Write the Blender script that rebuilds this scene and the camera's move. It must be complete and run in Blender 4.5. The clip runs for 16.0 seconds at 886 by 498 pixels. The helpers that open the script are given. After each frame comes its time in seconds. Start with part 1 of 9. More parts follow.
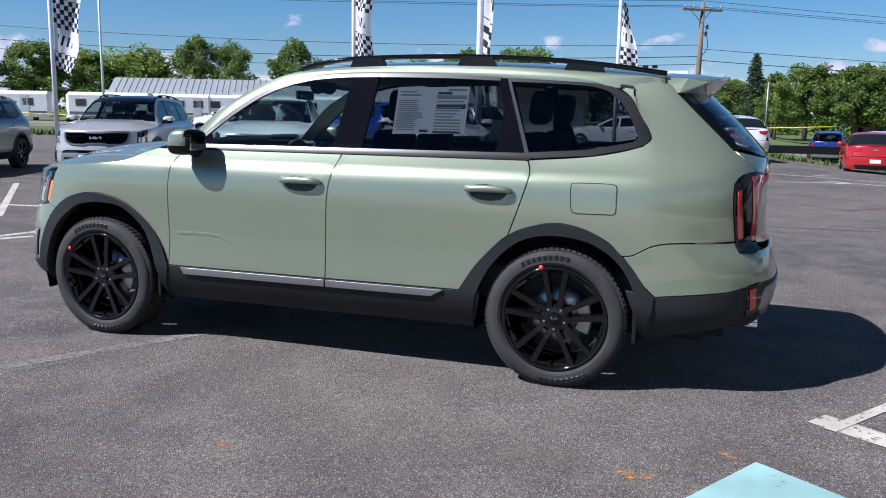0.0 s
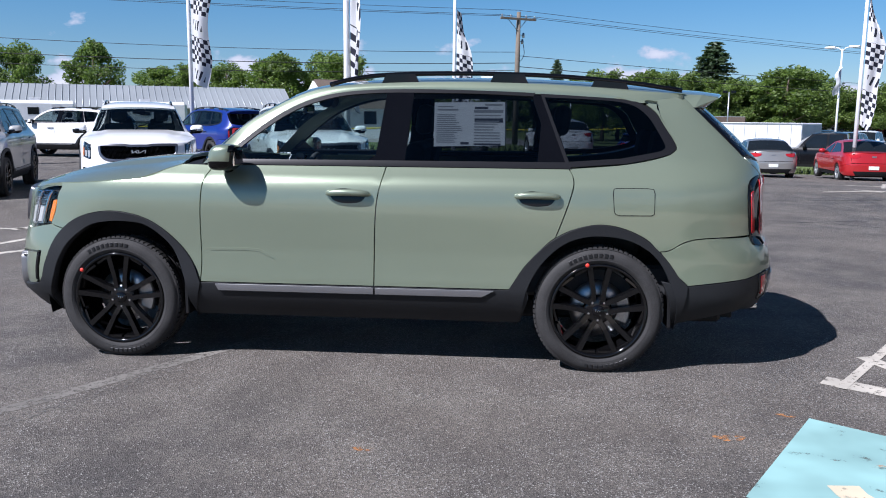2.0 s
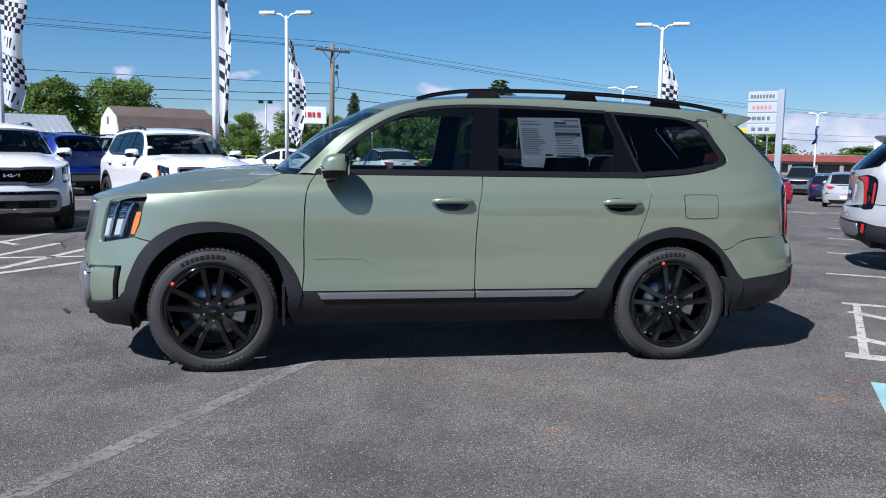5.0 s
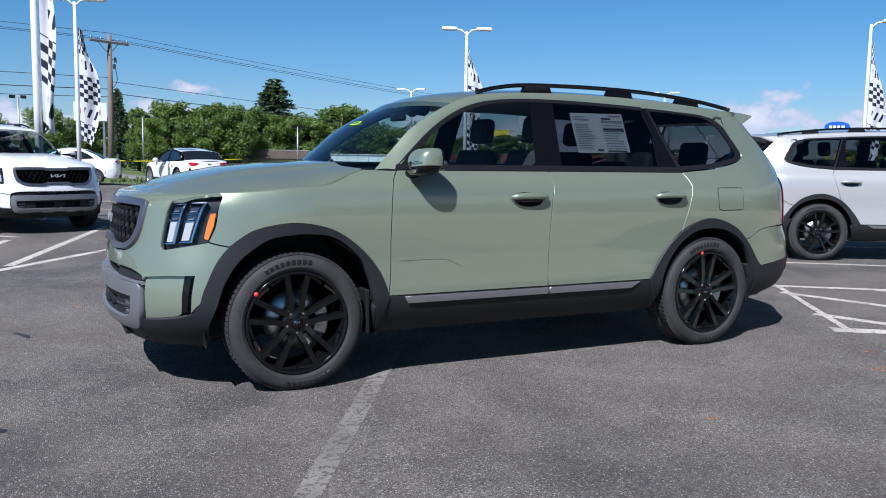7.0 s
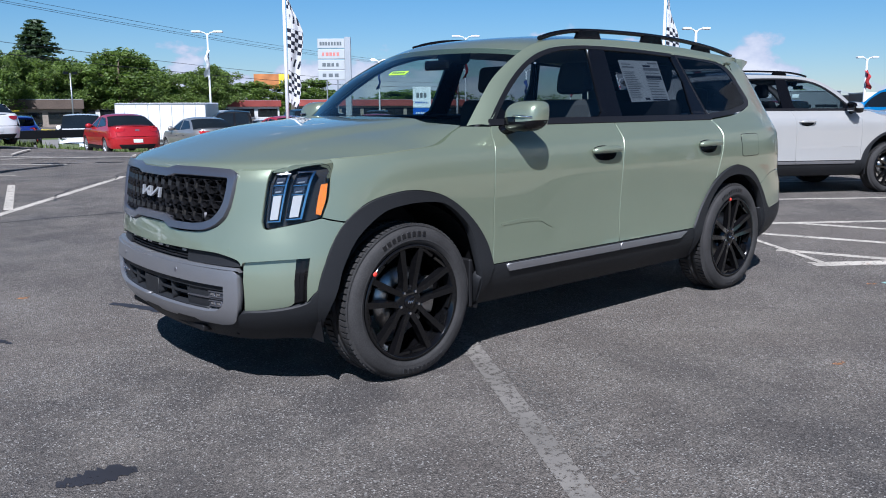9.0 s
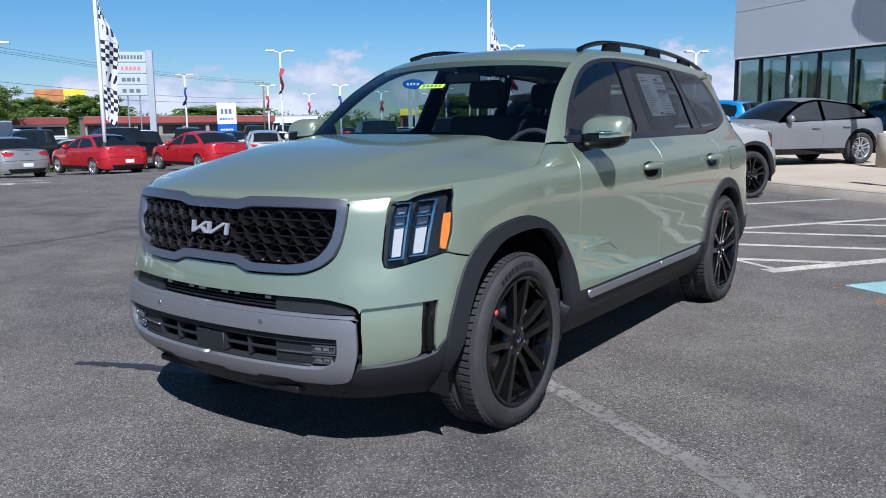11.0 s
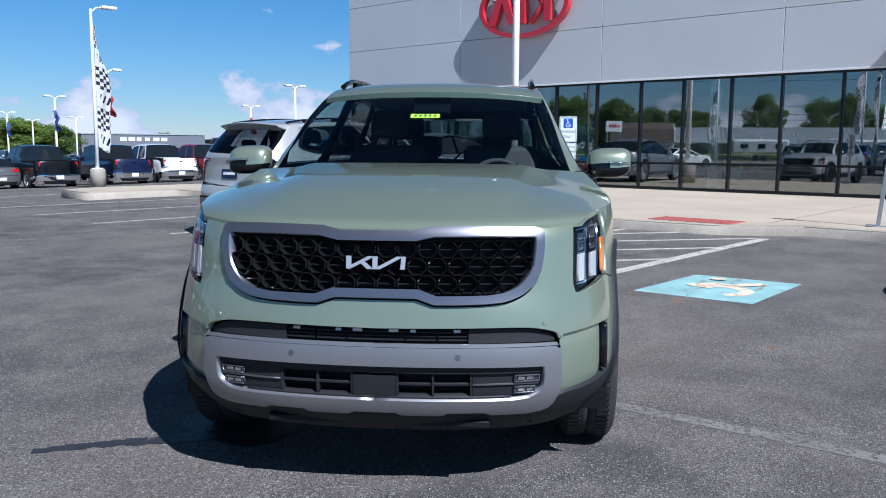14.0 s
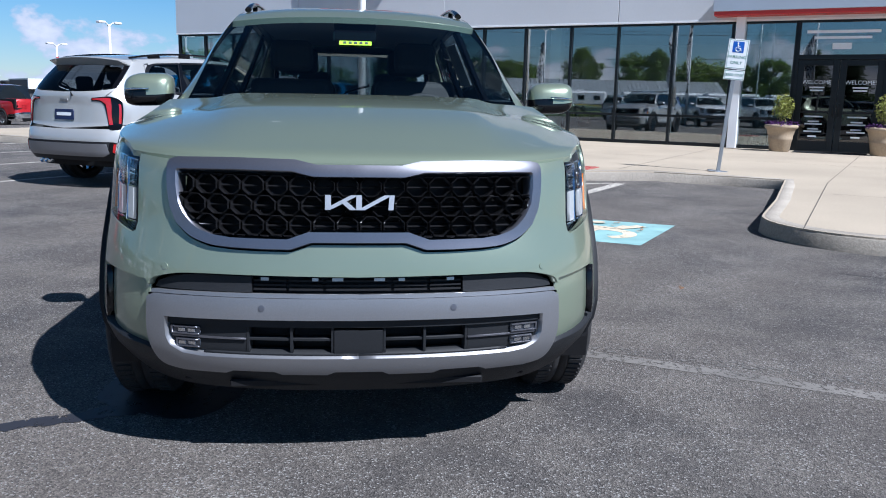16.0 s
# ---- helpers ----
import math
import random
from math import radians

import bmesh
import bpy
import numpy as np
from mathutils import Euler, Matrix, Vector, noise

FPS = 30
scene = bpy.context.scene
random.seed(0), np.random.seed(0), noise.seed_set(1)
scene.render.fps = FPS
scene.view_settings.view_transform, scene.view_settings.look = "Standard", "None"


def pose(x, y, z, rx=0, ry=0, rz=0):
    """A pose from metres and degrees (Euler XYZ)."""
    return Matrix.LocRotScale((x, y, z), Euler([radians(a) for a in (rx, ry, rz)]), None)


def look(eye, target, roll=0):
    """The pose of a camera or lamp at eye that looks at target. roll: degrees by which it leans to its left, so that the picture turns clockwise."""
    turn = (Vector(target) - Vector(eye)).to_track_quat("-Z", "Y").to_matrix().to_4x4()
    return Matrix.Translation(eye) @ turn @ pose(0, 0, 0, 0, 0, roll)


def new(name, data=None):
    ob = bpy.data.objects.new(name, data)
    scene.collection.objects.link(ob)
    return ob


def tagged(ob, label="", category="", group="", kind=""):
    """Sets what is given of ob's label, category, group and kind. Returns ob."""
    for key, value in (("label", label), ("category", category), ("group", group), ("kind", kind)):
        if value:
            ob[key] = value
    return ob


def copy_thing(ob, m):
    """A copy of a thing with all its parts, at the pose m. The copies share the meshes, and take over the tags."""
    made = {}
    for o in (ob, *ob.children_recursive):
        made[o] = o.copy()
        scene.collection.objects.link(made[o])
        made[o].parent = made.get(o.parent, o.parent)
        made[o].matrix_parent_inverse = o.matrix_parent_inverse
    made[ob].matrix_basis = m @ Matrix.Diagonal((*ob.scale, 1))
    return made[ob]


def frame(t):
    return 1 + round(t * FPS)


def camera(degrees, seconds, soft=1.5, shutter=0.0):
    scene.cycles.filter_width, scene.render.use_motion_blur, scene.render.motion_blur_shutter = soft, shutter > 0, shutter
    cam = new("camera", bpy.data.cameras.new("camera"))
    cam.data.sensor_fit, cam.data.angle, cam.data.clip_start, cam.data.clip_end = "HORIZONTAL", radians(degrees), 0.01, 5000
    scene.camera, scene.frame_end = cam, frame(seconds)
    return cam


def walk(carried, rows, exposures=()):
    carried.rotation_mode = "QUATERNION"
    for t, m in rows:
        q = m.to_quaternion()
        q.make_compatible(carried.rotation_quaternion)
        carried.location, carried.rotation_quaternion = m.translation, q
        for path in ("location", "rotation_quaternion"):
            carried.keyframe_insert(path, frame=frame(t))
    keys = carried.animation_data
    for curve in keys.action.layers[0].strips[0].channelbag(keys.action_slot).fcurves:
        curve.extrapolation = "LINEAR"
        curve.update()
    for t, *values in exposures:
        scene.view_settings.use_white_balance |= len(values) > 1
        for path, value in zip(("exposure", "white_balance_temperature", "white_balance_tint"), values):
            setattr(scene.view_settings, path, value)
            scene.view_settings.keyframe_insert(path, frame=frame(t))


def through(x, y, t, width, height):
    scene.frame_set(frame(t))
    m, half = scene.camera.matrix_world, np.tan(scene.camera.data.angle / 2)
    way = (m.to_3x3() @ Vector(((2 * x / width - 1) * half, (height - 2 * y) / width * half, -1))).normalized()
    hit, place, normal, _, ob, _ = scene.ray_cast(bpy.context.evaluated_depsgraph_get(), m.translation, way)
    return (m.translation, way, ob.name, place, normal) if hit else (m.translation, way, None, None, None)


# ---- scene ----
cam = camera(56.9, 16.0, soft=1.0)
METRES, EYE, TILT, LEAN, TURN = 13.636, 1.5, 0.0, 0.0, 0.0
PATH = [
    (0, (2.215, -5.072, 1.430), (1.590, -3.199, 1.100), 0.9),
    (0.5, (1.863, -5.221, 1.424), (1.324, -3.324, 1.091), 0.9),
    (1, (1.515, -5.381, 1.449), (1.057, -3.462, 1.122), 0.8),
    (1.5, (1.184, -5.549, 1.477), (0.863, -3.603, 1.145), 0.7),
    (2, (0.958, -5.642, 1.473), (0.783, -3.675, 1.157), 0.5),
    (2.5, (0.681, -5.759, 1.482), (0.62, -3.783, 1.181), 0.3),
    (3, (0.466, -5.858, 1.476), (0.468, -3.882, 1.169), 0.1),
    (3.5, (0.195, -5.871, 1.456), (0.253, -3.898, 1.135), 0.4),
    (4, (-0.126, -5.914, 1.445), (0.011, -3.947, 1.108), 1.0),
    (4.5, (-0.539, -5.909, 1.34), (-0.271, -3.951, 1.032), 1.5),
    (5, (-0.937, -5.867, 1.325), (-0.594, -3.91, 1.093), 1.0),
    (7.5, (-3.023, -4.856, 1.251), (-2.031, -3.138, 0.998), 0.6),
    (8, (-3.314, -4.557, 1.289), (-2.241, -2.897, 0.986), 0.0),
    (10.5, (-4.322, -2.875, 1.303), (-2.748, -1.685, 0.98), -0.2),
    (11, (-4.399, -2.607, 1.309), (-2.785, -1.47, 0.993), -0.6),
    (11.5, (-4.563, -2.352, 1.314), (-2.889, -1.305, 0.995), -0.2),
    (12, (-4.774, -2.043, 1.313), (-3.038, -1.106, 0.978), 0.2),
    (12.5, (-4.928, -1.675, 1.308), (-3.116, -0.889, 0.995), -0.1),
    (13, (-5.085, -1.299, 1.318), (-3.178, -0.771, 1.024), 0.8),
    (13.5, (-5.151, -0.904, 1.309), (-3.201, -0.548, 1.041), 0.9),
    (14, (-5.205, -0.526, 1.306), (-3.229, -0.336, 1.061), 0.4),
    (14.5, (-5.223, -0.238, 1.307), (-3.24, -0.19, 1.05), 0.1),
    (15, (-5.165, -0.072, 1.292), (-3.185, -0.117, 1.012), 0.8),
    (15.5, (-5.113, 0.018, 1.259), (-3.145, -0.148, 0.943), 1.2),
    (16, (-4.89, 0.035, 1.221), (-2.937, -0.196, 0.86), 1.3),
]
walk(cam, [(t, look(eye, target, roll)) for t, eye, target, roll in PATH], [(0.0, 0.74, 5800, 17), (3.5, 0.70, 5750, 17), (5.0, 0.66, 5650, 15), (8.0, 0.67, 5650, 15), (11.0, 0.64, 5560, 13), (14.5, 0.66, 5420, 13), (16.0, 0.76, 5480, 13)])

# ---- light ----
SUN_TO = Vector((-0.68, -0.60, 1.0)).normalized()
world = bpy.data.worlds.new("world")
scene.world = world
world.use_nodes = True
wn = world.node_tree
wn.nodes.clear()


def wnode(kind, **values):
    n = wn.nodes.new(kind)
    for key, value in values.items():
        n.inputs[key].default_value = value
    return n


sky = wn.nodes.new("ShaderNodeTexSky")
sky.sky_type = "NISHITA"
sky.sun_disc = False
sky.sun_elevation = math.asin(SUN_TO.z)
sky.sun_rotation = math.atan2(SUN_TO.x, SUN_TO.y)
sky.air_density, sky.dust_density, sky.ozone_density = 1.0, 0.0, 3.0
coord = wn.nodes.new("ShaderNodeTexCoord")
# cumulus: noise on a flat cloud layer, so that clouds pile up towards the horizon
sep = wn.nodes.new("ShaderNodeSeparateXYZ")
wn.links.new(coord.outputs["Generated"], sep.inputs[0])
low = wn.nodes.new("ShaderNodeMath")
low.operation = "MAXIMUM"
low.inputs[1].default_value = 0.0
wn.links.new(sep.outputs["Z"], low.inputs[0])
comb = wn.nodes.new("ShaderNodeCombineXYZ")
mul = wn.nodes.new("ShaderNodeMath")
mul.operation = "MULTIPLY"
mul.inputs[1].default_value = 1.7
wn.links.new(low.outputs[0], mul.inputs[0])
wn.links.new(sep.outputs["X"], comb.inputs["X"])
wn.links.new(sep.outputs["Y"], comb.inputs["Y"])
wn.links.new(mul.outputs[0], comb.inputs["Z"])
puff = wnode("ShaderNodeTexNoise", Scale=11.0, Detail=8.0, Roughness=0.52)
wn.links.new(comb.outputs[0], puff.inputs["Vector"])
# cover: thick just over the horizon, none higher up
cover = wn.nodes.new("ShaderNodeMapRange")
cover.inputs["From Min"].default_value, cover.inputs["From Max"].default_value = 0.02, 0.105
cover.inputs["To Min"].default_value, cover.inputs["To Max"].default_value = 0.39, 0.70
wn.links.new(low.outputs[0], cover.inputs["Value"])
gap = wn.nodes.new("ShaderNodeMath")
gap.operation = "SUBTRACT"
wn.links.new(puff.outputs["Fac"], gap.inputs[0])
wn.links.new(cover.outputs["Result"], gap.inputs[1])
edge = wn.nodes.new("ShaderNodeMapRange")
edge.inputs["From Min"].default_value, edge.inputs["From Max"].default_value = 0.0, 0.055
wn.links.new(gap.outputs[0], edge.inputs["Value"])
mixc = wn.nodes.new("ShaderNodeMix")
mixc.data_type = "RGBA"
shade = wn.nodes.new("ShaderNodeMix")
shade.data_type = "RGBA"
shade.inputs[6].default_value, shade.inputs[7].default_value = (8.2, 9.0, 10.6, 1), (12.6, 12.6, 12.8, 1)
body = wn.nodes.new("ShaderNodeMapRange")
body.inputs["From Min"].default_value, body.inputs["From Max"].default_value = 0.02, 0.16
wn.links.new(gap.outputs[0], body.inputs["Value"])
wn.links.new(body.outputs["Result"], shade.inputs[0])
wn.links.new(shade.outputs[2], mixc.inputs[7])
wn.links.new(edge.outputs["Result"], mixc.inputs[0])
tint = wn.nodes.new("ShaderNodeMix")
tint.data_type, tint.blend_type = "RGBA", "MULTIPLY"
tint.inputs[0].default_value = 1.0
haze = wn.nodes.new("ShaderNodeMix")
haze.data_type = "RGBA"
haze.inputs[6].default_value, haze.inputs[7].default_value = (0.92, 1.04, 1.22, 1), (0.64, 1.09, 1.30, 1)
rise = wn.nodes.new("ShaderNodeMapRange")
rise.inputs["From Min"].default_value, rise.inputs["From Max"].default_value = 0.0, 0.16
wn.links.new(low.outputs[0], rise.inputs["Value"])
wn.links.new(rise.outputs["Result"], haze.inputs[0])
wn.links.new(haze.outputs[2], tint.inputs[7])
wn.links.new(sky.outputs[0], tint.inputs[6])
# the sky deepens towards the zenith
deep = wn.nodes.new("ShaderNodeMapRange")
deep.inputs["From Min"].default_value, deep.inputs["From Max"].default_value = 0.20, 0.65
deep.inputs["To Min"].default_value, deep.inputs["To Max"].default_value = 1.0, 0.40
wn.links.new(low.outputs[0], deep.inputs["Value"])
high = wn.nodes.new("ShaderNodeMix")
high.data_type, high.blend_type = "RGBA", "MULTIPLY"
high.inputs[0].default_value = 1.0
wn.links.new(tint.outputs[2], high.inputs[6])
wn.links.new(deep.outputs["Result"], high.inputs[7])
wn.links.new(high.outputs[2], mixc.inputs[6])
back = wnode("ShaderNodeBackground", Strength=0.042)
wn.links.new(mixc.outputs[2], back.inputs["Color"])
wout = wn.nodes.new("ShaderNodeOutputWorld")
wn.links.new(back.outputs[0], wout.inputs["Surface"])

sun_data = bpy.data.lights.new("sun", "SUN")
sun_data.energy, sun_data.angle, sun_data.color = 4.9, radians(0.53), (1.0, 0.965, 0.91)
sun = new("sun", sun_data)
sun.matrix_world = look(SUN_TO * 50, (0, 0, 0))


# ---- materials ----
def material(name, color, rough=0.5, metal=0.0, coat=0.0, grain=None, stain=None, bump=None, spec=0.5, emit=None, transmission=0.0, alt=None, flake=0.0):
    """A Principled material. grain, stain: (scale, amount) of two sizes of variation in the colour; bump: (scale, strength)."""
    m = bpy.data.materials.new(name)
    m.use_nodes = True
    t = m.node_tree
    b = t.nodes["Principled BSDF"]
    b.inputs["Base Color"].default_value = (*color, 1)
    b.inputs["Roughness"].default_value = rough
    b.inputs["Metallic"].default_value = metal
    b.inputs["Coat Weight"].default_value = coat
    b.inputs["Coat Roughness"].default_value = 0.02
    b.inputs["Specular IOR Level"].default_value = spec
    b.inputs["Transmission Weight"].default_value = transmission
    if emit:
        b.inputs["Emission Color"].default_value = (*emit[0], 1)
        b.inputs["Emission Strength"].default_value = emit[1]
    if not (grain or stain or bump or flake):
        return m
    tc = t.nodes.new("ShaderNodeTexCoord")
    col = None
    for size, kind in ((grain, "fine"), (stain, "wide")):
        if not size:
            continue
        n = t.nodes.new("ShaderNodeTexNoise")
        n.inputs["Scale"].default_value = size[0]
        n.inputs["Detail"].default_value = 6.0 if kind == "wide" else 3.0
        t.links.new(tc.outputs["Object"], n.inputs["Vector"])
        r = t.nodes.new("ShaderNodeMapRange")
        r.inputs["From Min"].default_value, r.inputs["From Max"].default_value = 0.3, 0.7
        r.inputs["To Min"].default_value, r.inputs["To Max"].default_value = 1 - size[1], 1 + size[1]
        t.links.new(n.outputs["Fac"], r.inputs["Value"])
        mx = t.nodes.new("ShaderNodeMix")
        mx.data_type, mx.blend_type = "RGBA", "MULTIPLY"
        mx.inputs[0].default_value = 1.0
        mx.inputs[6].default_value = (*color, 1)
        if col:
            t.links.new(col, mx.inputs[6])
        t.links.new(r.outputs["Result"], mx.inputs[7])
        col = mx.outputs[2]
    if col:
        t.links.new(col, b.inputs["Base Color"])
    if flake:
        v = t.nodes.new("ShaderNodeTexVoronoi")
        v.inputs["Scale"].default_value = 1400.0
        t.links.new(tc.outputs["Object"], v.inputs["Vector"])
        bp = t.nodes.new("ShaderNodeBump")
        bp.inputs["Strength"].default_value = flake
        bp.inputs["Distance"].default_value = 0.001
        t.links.new(v.outputs["Color"], bp.inputs["Height"])
        t.links.new(bp.outputs[0], b.inputs["Normal"])
    if bump:
        n = t.nodes.new("ShaderNodeTexNoise")
        n.inputs["Scale"].default_value = bump[0]
        n.inputs["Detail"].default_value = 5.0
        t.links.new(tc.outputs["Object"], n.inputs["Vector"])
        bp = t.nodes.new("ShaderNodeBump")
        bp.inputs["Strength"].default_value = bump[1]
        bp.inputs["Distance"].default_value = 0.01
        t.links.new(n.outputs["Fac"], bp.inputs["Height"])
        t.links.new(bp.outputs[0], b.inputs["Normal"])
    return m


def glazing(name, tint, gloss=0.02, ior=1.5):
    """Thin glass: a tinted see-through sheet that mirrors more at a glancing angle."""
    m = bpy.data.materials.new(name)
    m.use_nodes = True
    t = m.node_tree
    t.nodes.clear()
    base = ((ior - 1) / (ior + 1)) ** 2
    lw = t.nodes.new("ShaderNodeLayerWeight")
    up = t.nodes.new("ShaderNodeMath")
    up.operation = "POWER"
    up.inputs[1].default_value = 5.0
    t.links.new(lw.outputs["Facing"], up.inputs[0])
    f = t.nodes.new("ShaderNodeMath")
    f.operation = "MULTIPLY_ADD"
    f.inputs[1].default_value, f.inputs[2].default_value = 1 - base, base
    t.links.new(up.outputs[0], f.inputs[0])
    a = t.nodes.new("ShaderNodeBsdfTransparent")
    a.inputs["Color"].default_value = (*tint, 1)
    g = t.nodes.new("ShaderNodeBsdfGlossy")
    g.inputs["Roughness"].default_value = gloss
    x = t.nodes.new("ShaderNodeMixShader")
    o = t.nodes.new("ShaderNodeOutputMaterial")
    t.links.new(f.outputs[0], x.inputs[0])
    t.links.new(a.outputs[0], x.inputs[1])
    t.links.new(g.outputs[0], x.inputs[2])
    t.links.new(x.outputs[0], o.inputs["Surface"])
    return m


def paint(name, color, metal=0.0, rough=0.35):
    return material(name, color, rough, metal, coat=1.0, stain=(0.8, 0.03), flake=0.06 if metal else 0.0)


PAINT_GREEN = paint("sage_green_metallic_paint", (0.243, 0.286, 0.208), 0.50, 0.32)
PAINT_WHITE = paint("white_paint", (0.80, 0.80, 0.80))
PAINT_SILVER = paint("light_grey_metallic_paint", (0.42, 0.42, 0.41), 0.3)
PAINT_GREY = paint("warm_grey_metallic_paint", (0.30, 0.295, 0.285), 0.45)
PAINT_DARKGREY = paint("dark_grey_metallic_paint", (0.12, 0.12, 0.125), 0.4)
PAINT_BLUE = paint("blue_metallic_paint", (0.005, 0.022, 0.20), 0.15)
PAINT_RED = paint("red_metallic_paint", (0.42, 0.012, 0.016), 0.2)
PAINT_BLACK = material("black_paint", (0.004, 0.004, 0.005), 0.3, coat=0.45, spec=0.2, stain=(0.8, 0.1))
PAINT_NAVY = paint("navy_paint", (0.006, 0.011, 0.045), 0.2)
PAINT_BRIGHTBLUE = paint("bright_blue_paint", (0.01, 0.20, 0.50))
MATTE_GREY = material("satin_grey_paint", (0.21, 0.215, 0.225), 0.38, 0.45, stain=(0.9, 0.04))
CLAD = material("dark_grey_cladding_plastic", (0.016, 0.017, 0.019), 0.55, spec=0.25, grain=(260, 0.15), stain=(2.0, 0.08), bump=(420, 0.12))
BLACK_PLASTIC = material("black_plastic", (0.008, 0.008, 0.009), 0.6, spec=0.25, grain=(200, 0.2), bump=(300, 0.08))
GLOSS_BLACK = material("gloss_black_plastic", (0.004, 0.004, 0.005), 0.04, coat=0.0, spec=0.35, stain=(3, 0.1))
GRILLE_BLACK = material("polished_black_grille", (0.010, 0.010, 0.011), 0.20, coat=0.6, spec=0.5, stain=(5, 0.1))
WHEEL_BLACK = material("gloss_black_alloy", (0.004, 0.004, 0.0045), 0.09, 0.0, coat=0.2, spec=0.35, stain=(6, 0.15))
SATIN_SILVER = material("satin_silver_trim", (0.27, 0.27, 0.28), 0.40, 0.7, grain=(240, 0.05), stain=(2, 0.04))
DARK_CHROME = material("dark_satin_chrome", (0.22, 0.22, 0.245), 0.30, 0.85, grain=(200, 0.04))
EMBLEM_SILVER = material("satin_emblem_silver", (0.50, 0.51, 0.53), 0.38, 0.6, grain=(200, 0.03))
DARK_TRIM = material("dark_satin_window_trim", (0.016, 0.016, 0.018), 0.28, 0.3, spec=0.4, grain=(180, 0.06))
CHROME = material("chrome", (0.75, 0.76, 0.78), 0.08, 1.0, stain=(4, 0.03))
RUBBER = material("tyre_rubber", (0.034, 0.033, 0.033), 0.75, spec=0.3, grain=(150, 0.2), stain=(7, 0.25), bump=(260, 0.15))
RUBBER_PRINT = material("tyre_lettering_rubber", (0.008, 0.008, 0.009), 0.45, grain=(100, 0.1))
STEEL = material("brushed_steel", (0.42, 0.41, 0.40), 0.35, 1.0, grain=(90, 0.12))
CABIN = material("dark_grey_cabin_trim", (0.03, 0.031, 0.034), 0.7, grain=(120, 0.15), bump=(200, 0.1))
CABIN_LIGHT = material("grey_headliner_cloth", (0.22, 0.22, 0.22), 0.9, grain=(220, 0.1))
GLASS_FRONT = glazing("clear_car_glass", (0.62, 0.72, 0.72), 0.02, 1.75)
GLASS_DARK = glazing("privacy_car_glass", (0.28, 0.31, 0.335))
GLASS_LAMP = glazing("lamp_lens", (0.85, 0.88, 0.9))
LAMP_WHITE = material("white_lamp_tube", (0.36, 0.36, 0.36), 0.22, emit=((1.0, 0.98, 0.92), 0.08), grain=(60, 0.03))
LAMP_INNER = material("lamp_reflector", (0.10, 0.11, 0.13), 0.2, 0.8, grain=(40, 0.2))
AMBER = material("amber_lamp", (0.75, 0.20, 0.01), 0.2, coat=1.0, grain=(70, 0.15))
RED_LAMP = material("red_lamp", (0.40, 0.01, 0.012), 0.15, coat=1.0, grain=(60, 0.15))
RED_DOT = material("red_sticker", (0.75, 0.05, 0.03), 0.5)
PAPER = material("white_paper", (0.74, 0.75, 0.75), 0.8, grain=(30, 0.03))
PRINT = material("grey_print", (0.32, 0.33, 0.35), 0.8)
PRINT_DARK = material("dark_print", (0.05, 0.06, 0.09), 0.8)
STICKER_GREEN = material("yellow_green_sticker", (0.42, 0.78, 0.04), 0.6, grain=(40, 0.05))
WHITE_METAL = material("white_painted_metal", (0.74, 0.75, 0.76), 0.4, coat=0.3, grain=(30, 0.03), stain=(1.2, 0.07))
CONCRETE = material("pale_concrete", (0.40, 0.335, 0.25), 0.85, grain=(60, 0.12), stain=(0.55, 0.10), bump=(90, 0.2))
CONCRETE_GREY = material("grey_concrete", (0.34, 0.30, 0.245), 0.88, grain=(45, 0.16), stain=(1.1, 0.22), bump=(70, 0.3))
PANEL_WHITE = material("pale_grey_wall_panel", (0.58, 0.59, 0.61), 0.45, 0.1, stain=(0.35, 0.035), grain=(20, 0.015))
FRAME_DARK = material("dark_bronze_aluminium", (0.012, 0.015, 0.017), 0.35, 0.5, grain=(60, 0.1))
SIGN_RED = material("red_acrylic", (0.52, 0.02, 0.03), 0.3, coat=0.5, stain=(2, 0.05))
SIGN_BLUE = material("blue_sign_sheet", (0.01, 0.09, 0.42), 0.4, stain=(5, 0.05))
SIGN_WHITE = material("white_sign_sheet", (0.74, 0.76, 0.77), 0.4, stain=(5, 0.04))
SIGN_GREEN = material("green_sign_ink", (0.01, 0.16, 0.11), 0.5)
GALV = material("galvanised_steel", (0.36, 0.38, 0.40), 0.45, 0.8, grain=(50, 0.12), stain=(4, 0.12))
BARK = material("bark", (0.10, 0.075, 0.055), 0.95, grain=(14, 0.3), bump=(18, 0.8))
POLE_WOOD = material("weathered_pole_wood", (0.17, 0.14, 0.11), 0.9, grain=(25, 0.2), stain=(1.5, 0.15), bump=(30, 0.4))
PLATE_NAVY = material("navy_plate", (0.008, 0.016, 0.06), 0.4)
CABLE = material("black_cable", (0.015, 0.015, 0.016), 0.6)


# ---- mesh helpers ----
def part(name, bm, mat, parent, label="", smooth=False):
    """Links a bmesh as one mesh object under a thing or a part (or at top level with no parent)."""
    me = bpy.data.meshes.new(name)
    bm.to_mesh(me)
    bm.free()
    mats = mat if isinstance(mat, (list, tuple)) else [mat]
    for m in mats:
        me.materials.append(m)
    if smooth:
        me.shade_smooth()
    ob = new(name, me)
    if parent is not None:
        ob.parent = parent
    if label:
        ob["label"] = label
    return ob


def thing(name, label, category, m=None, group="", kind=""):
    ob = new(name)
    ob.empty_display_size = 0.2
    if m is not None:
        ob.matrix_basis = m
    return tagged(ob, label, category, group, kind)


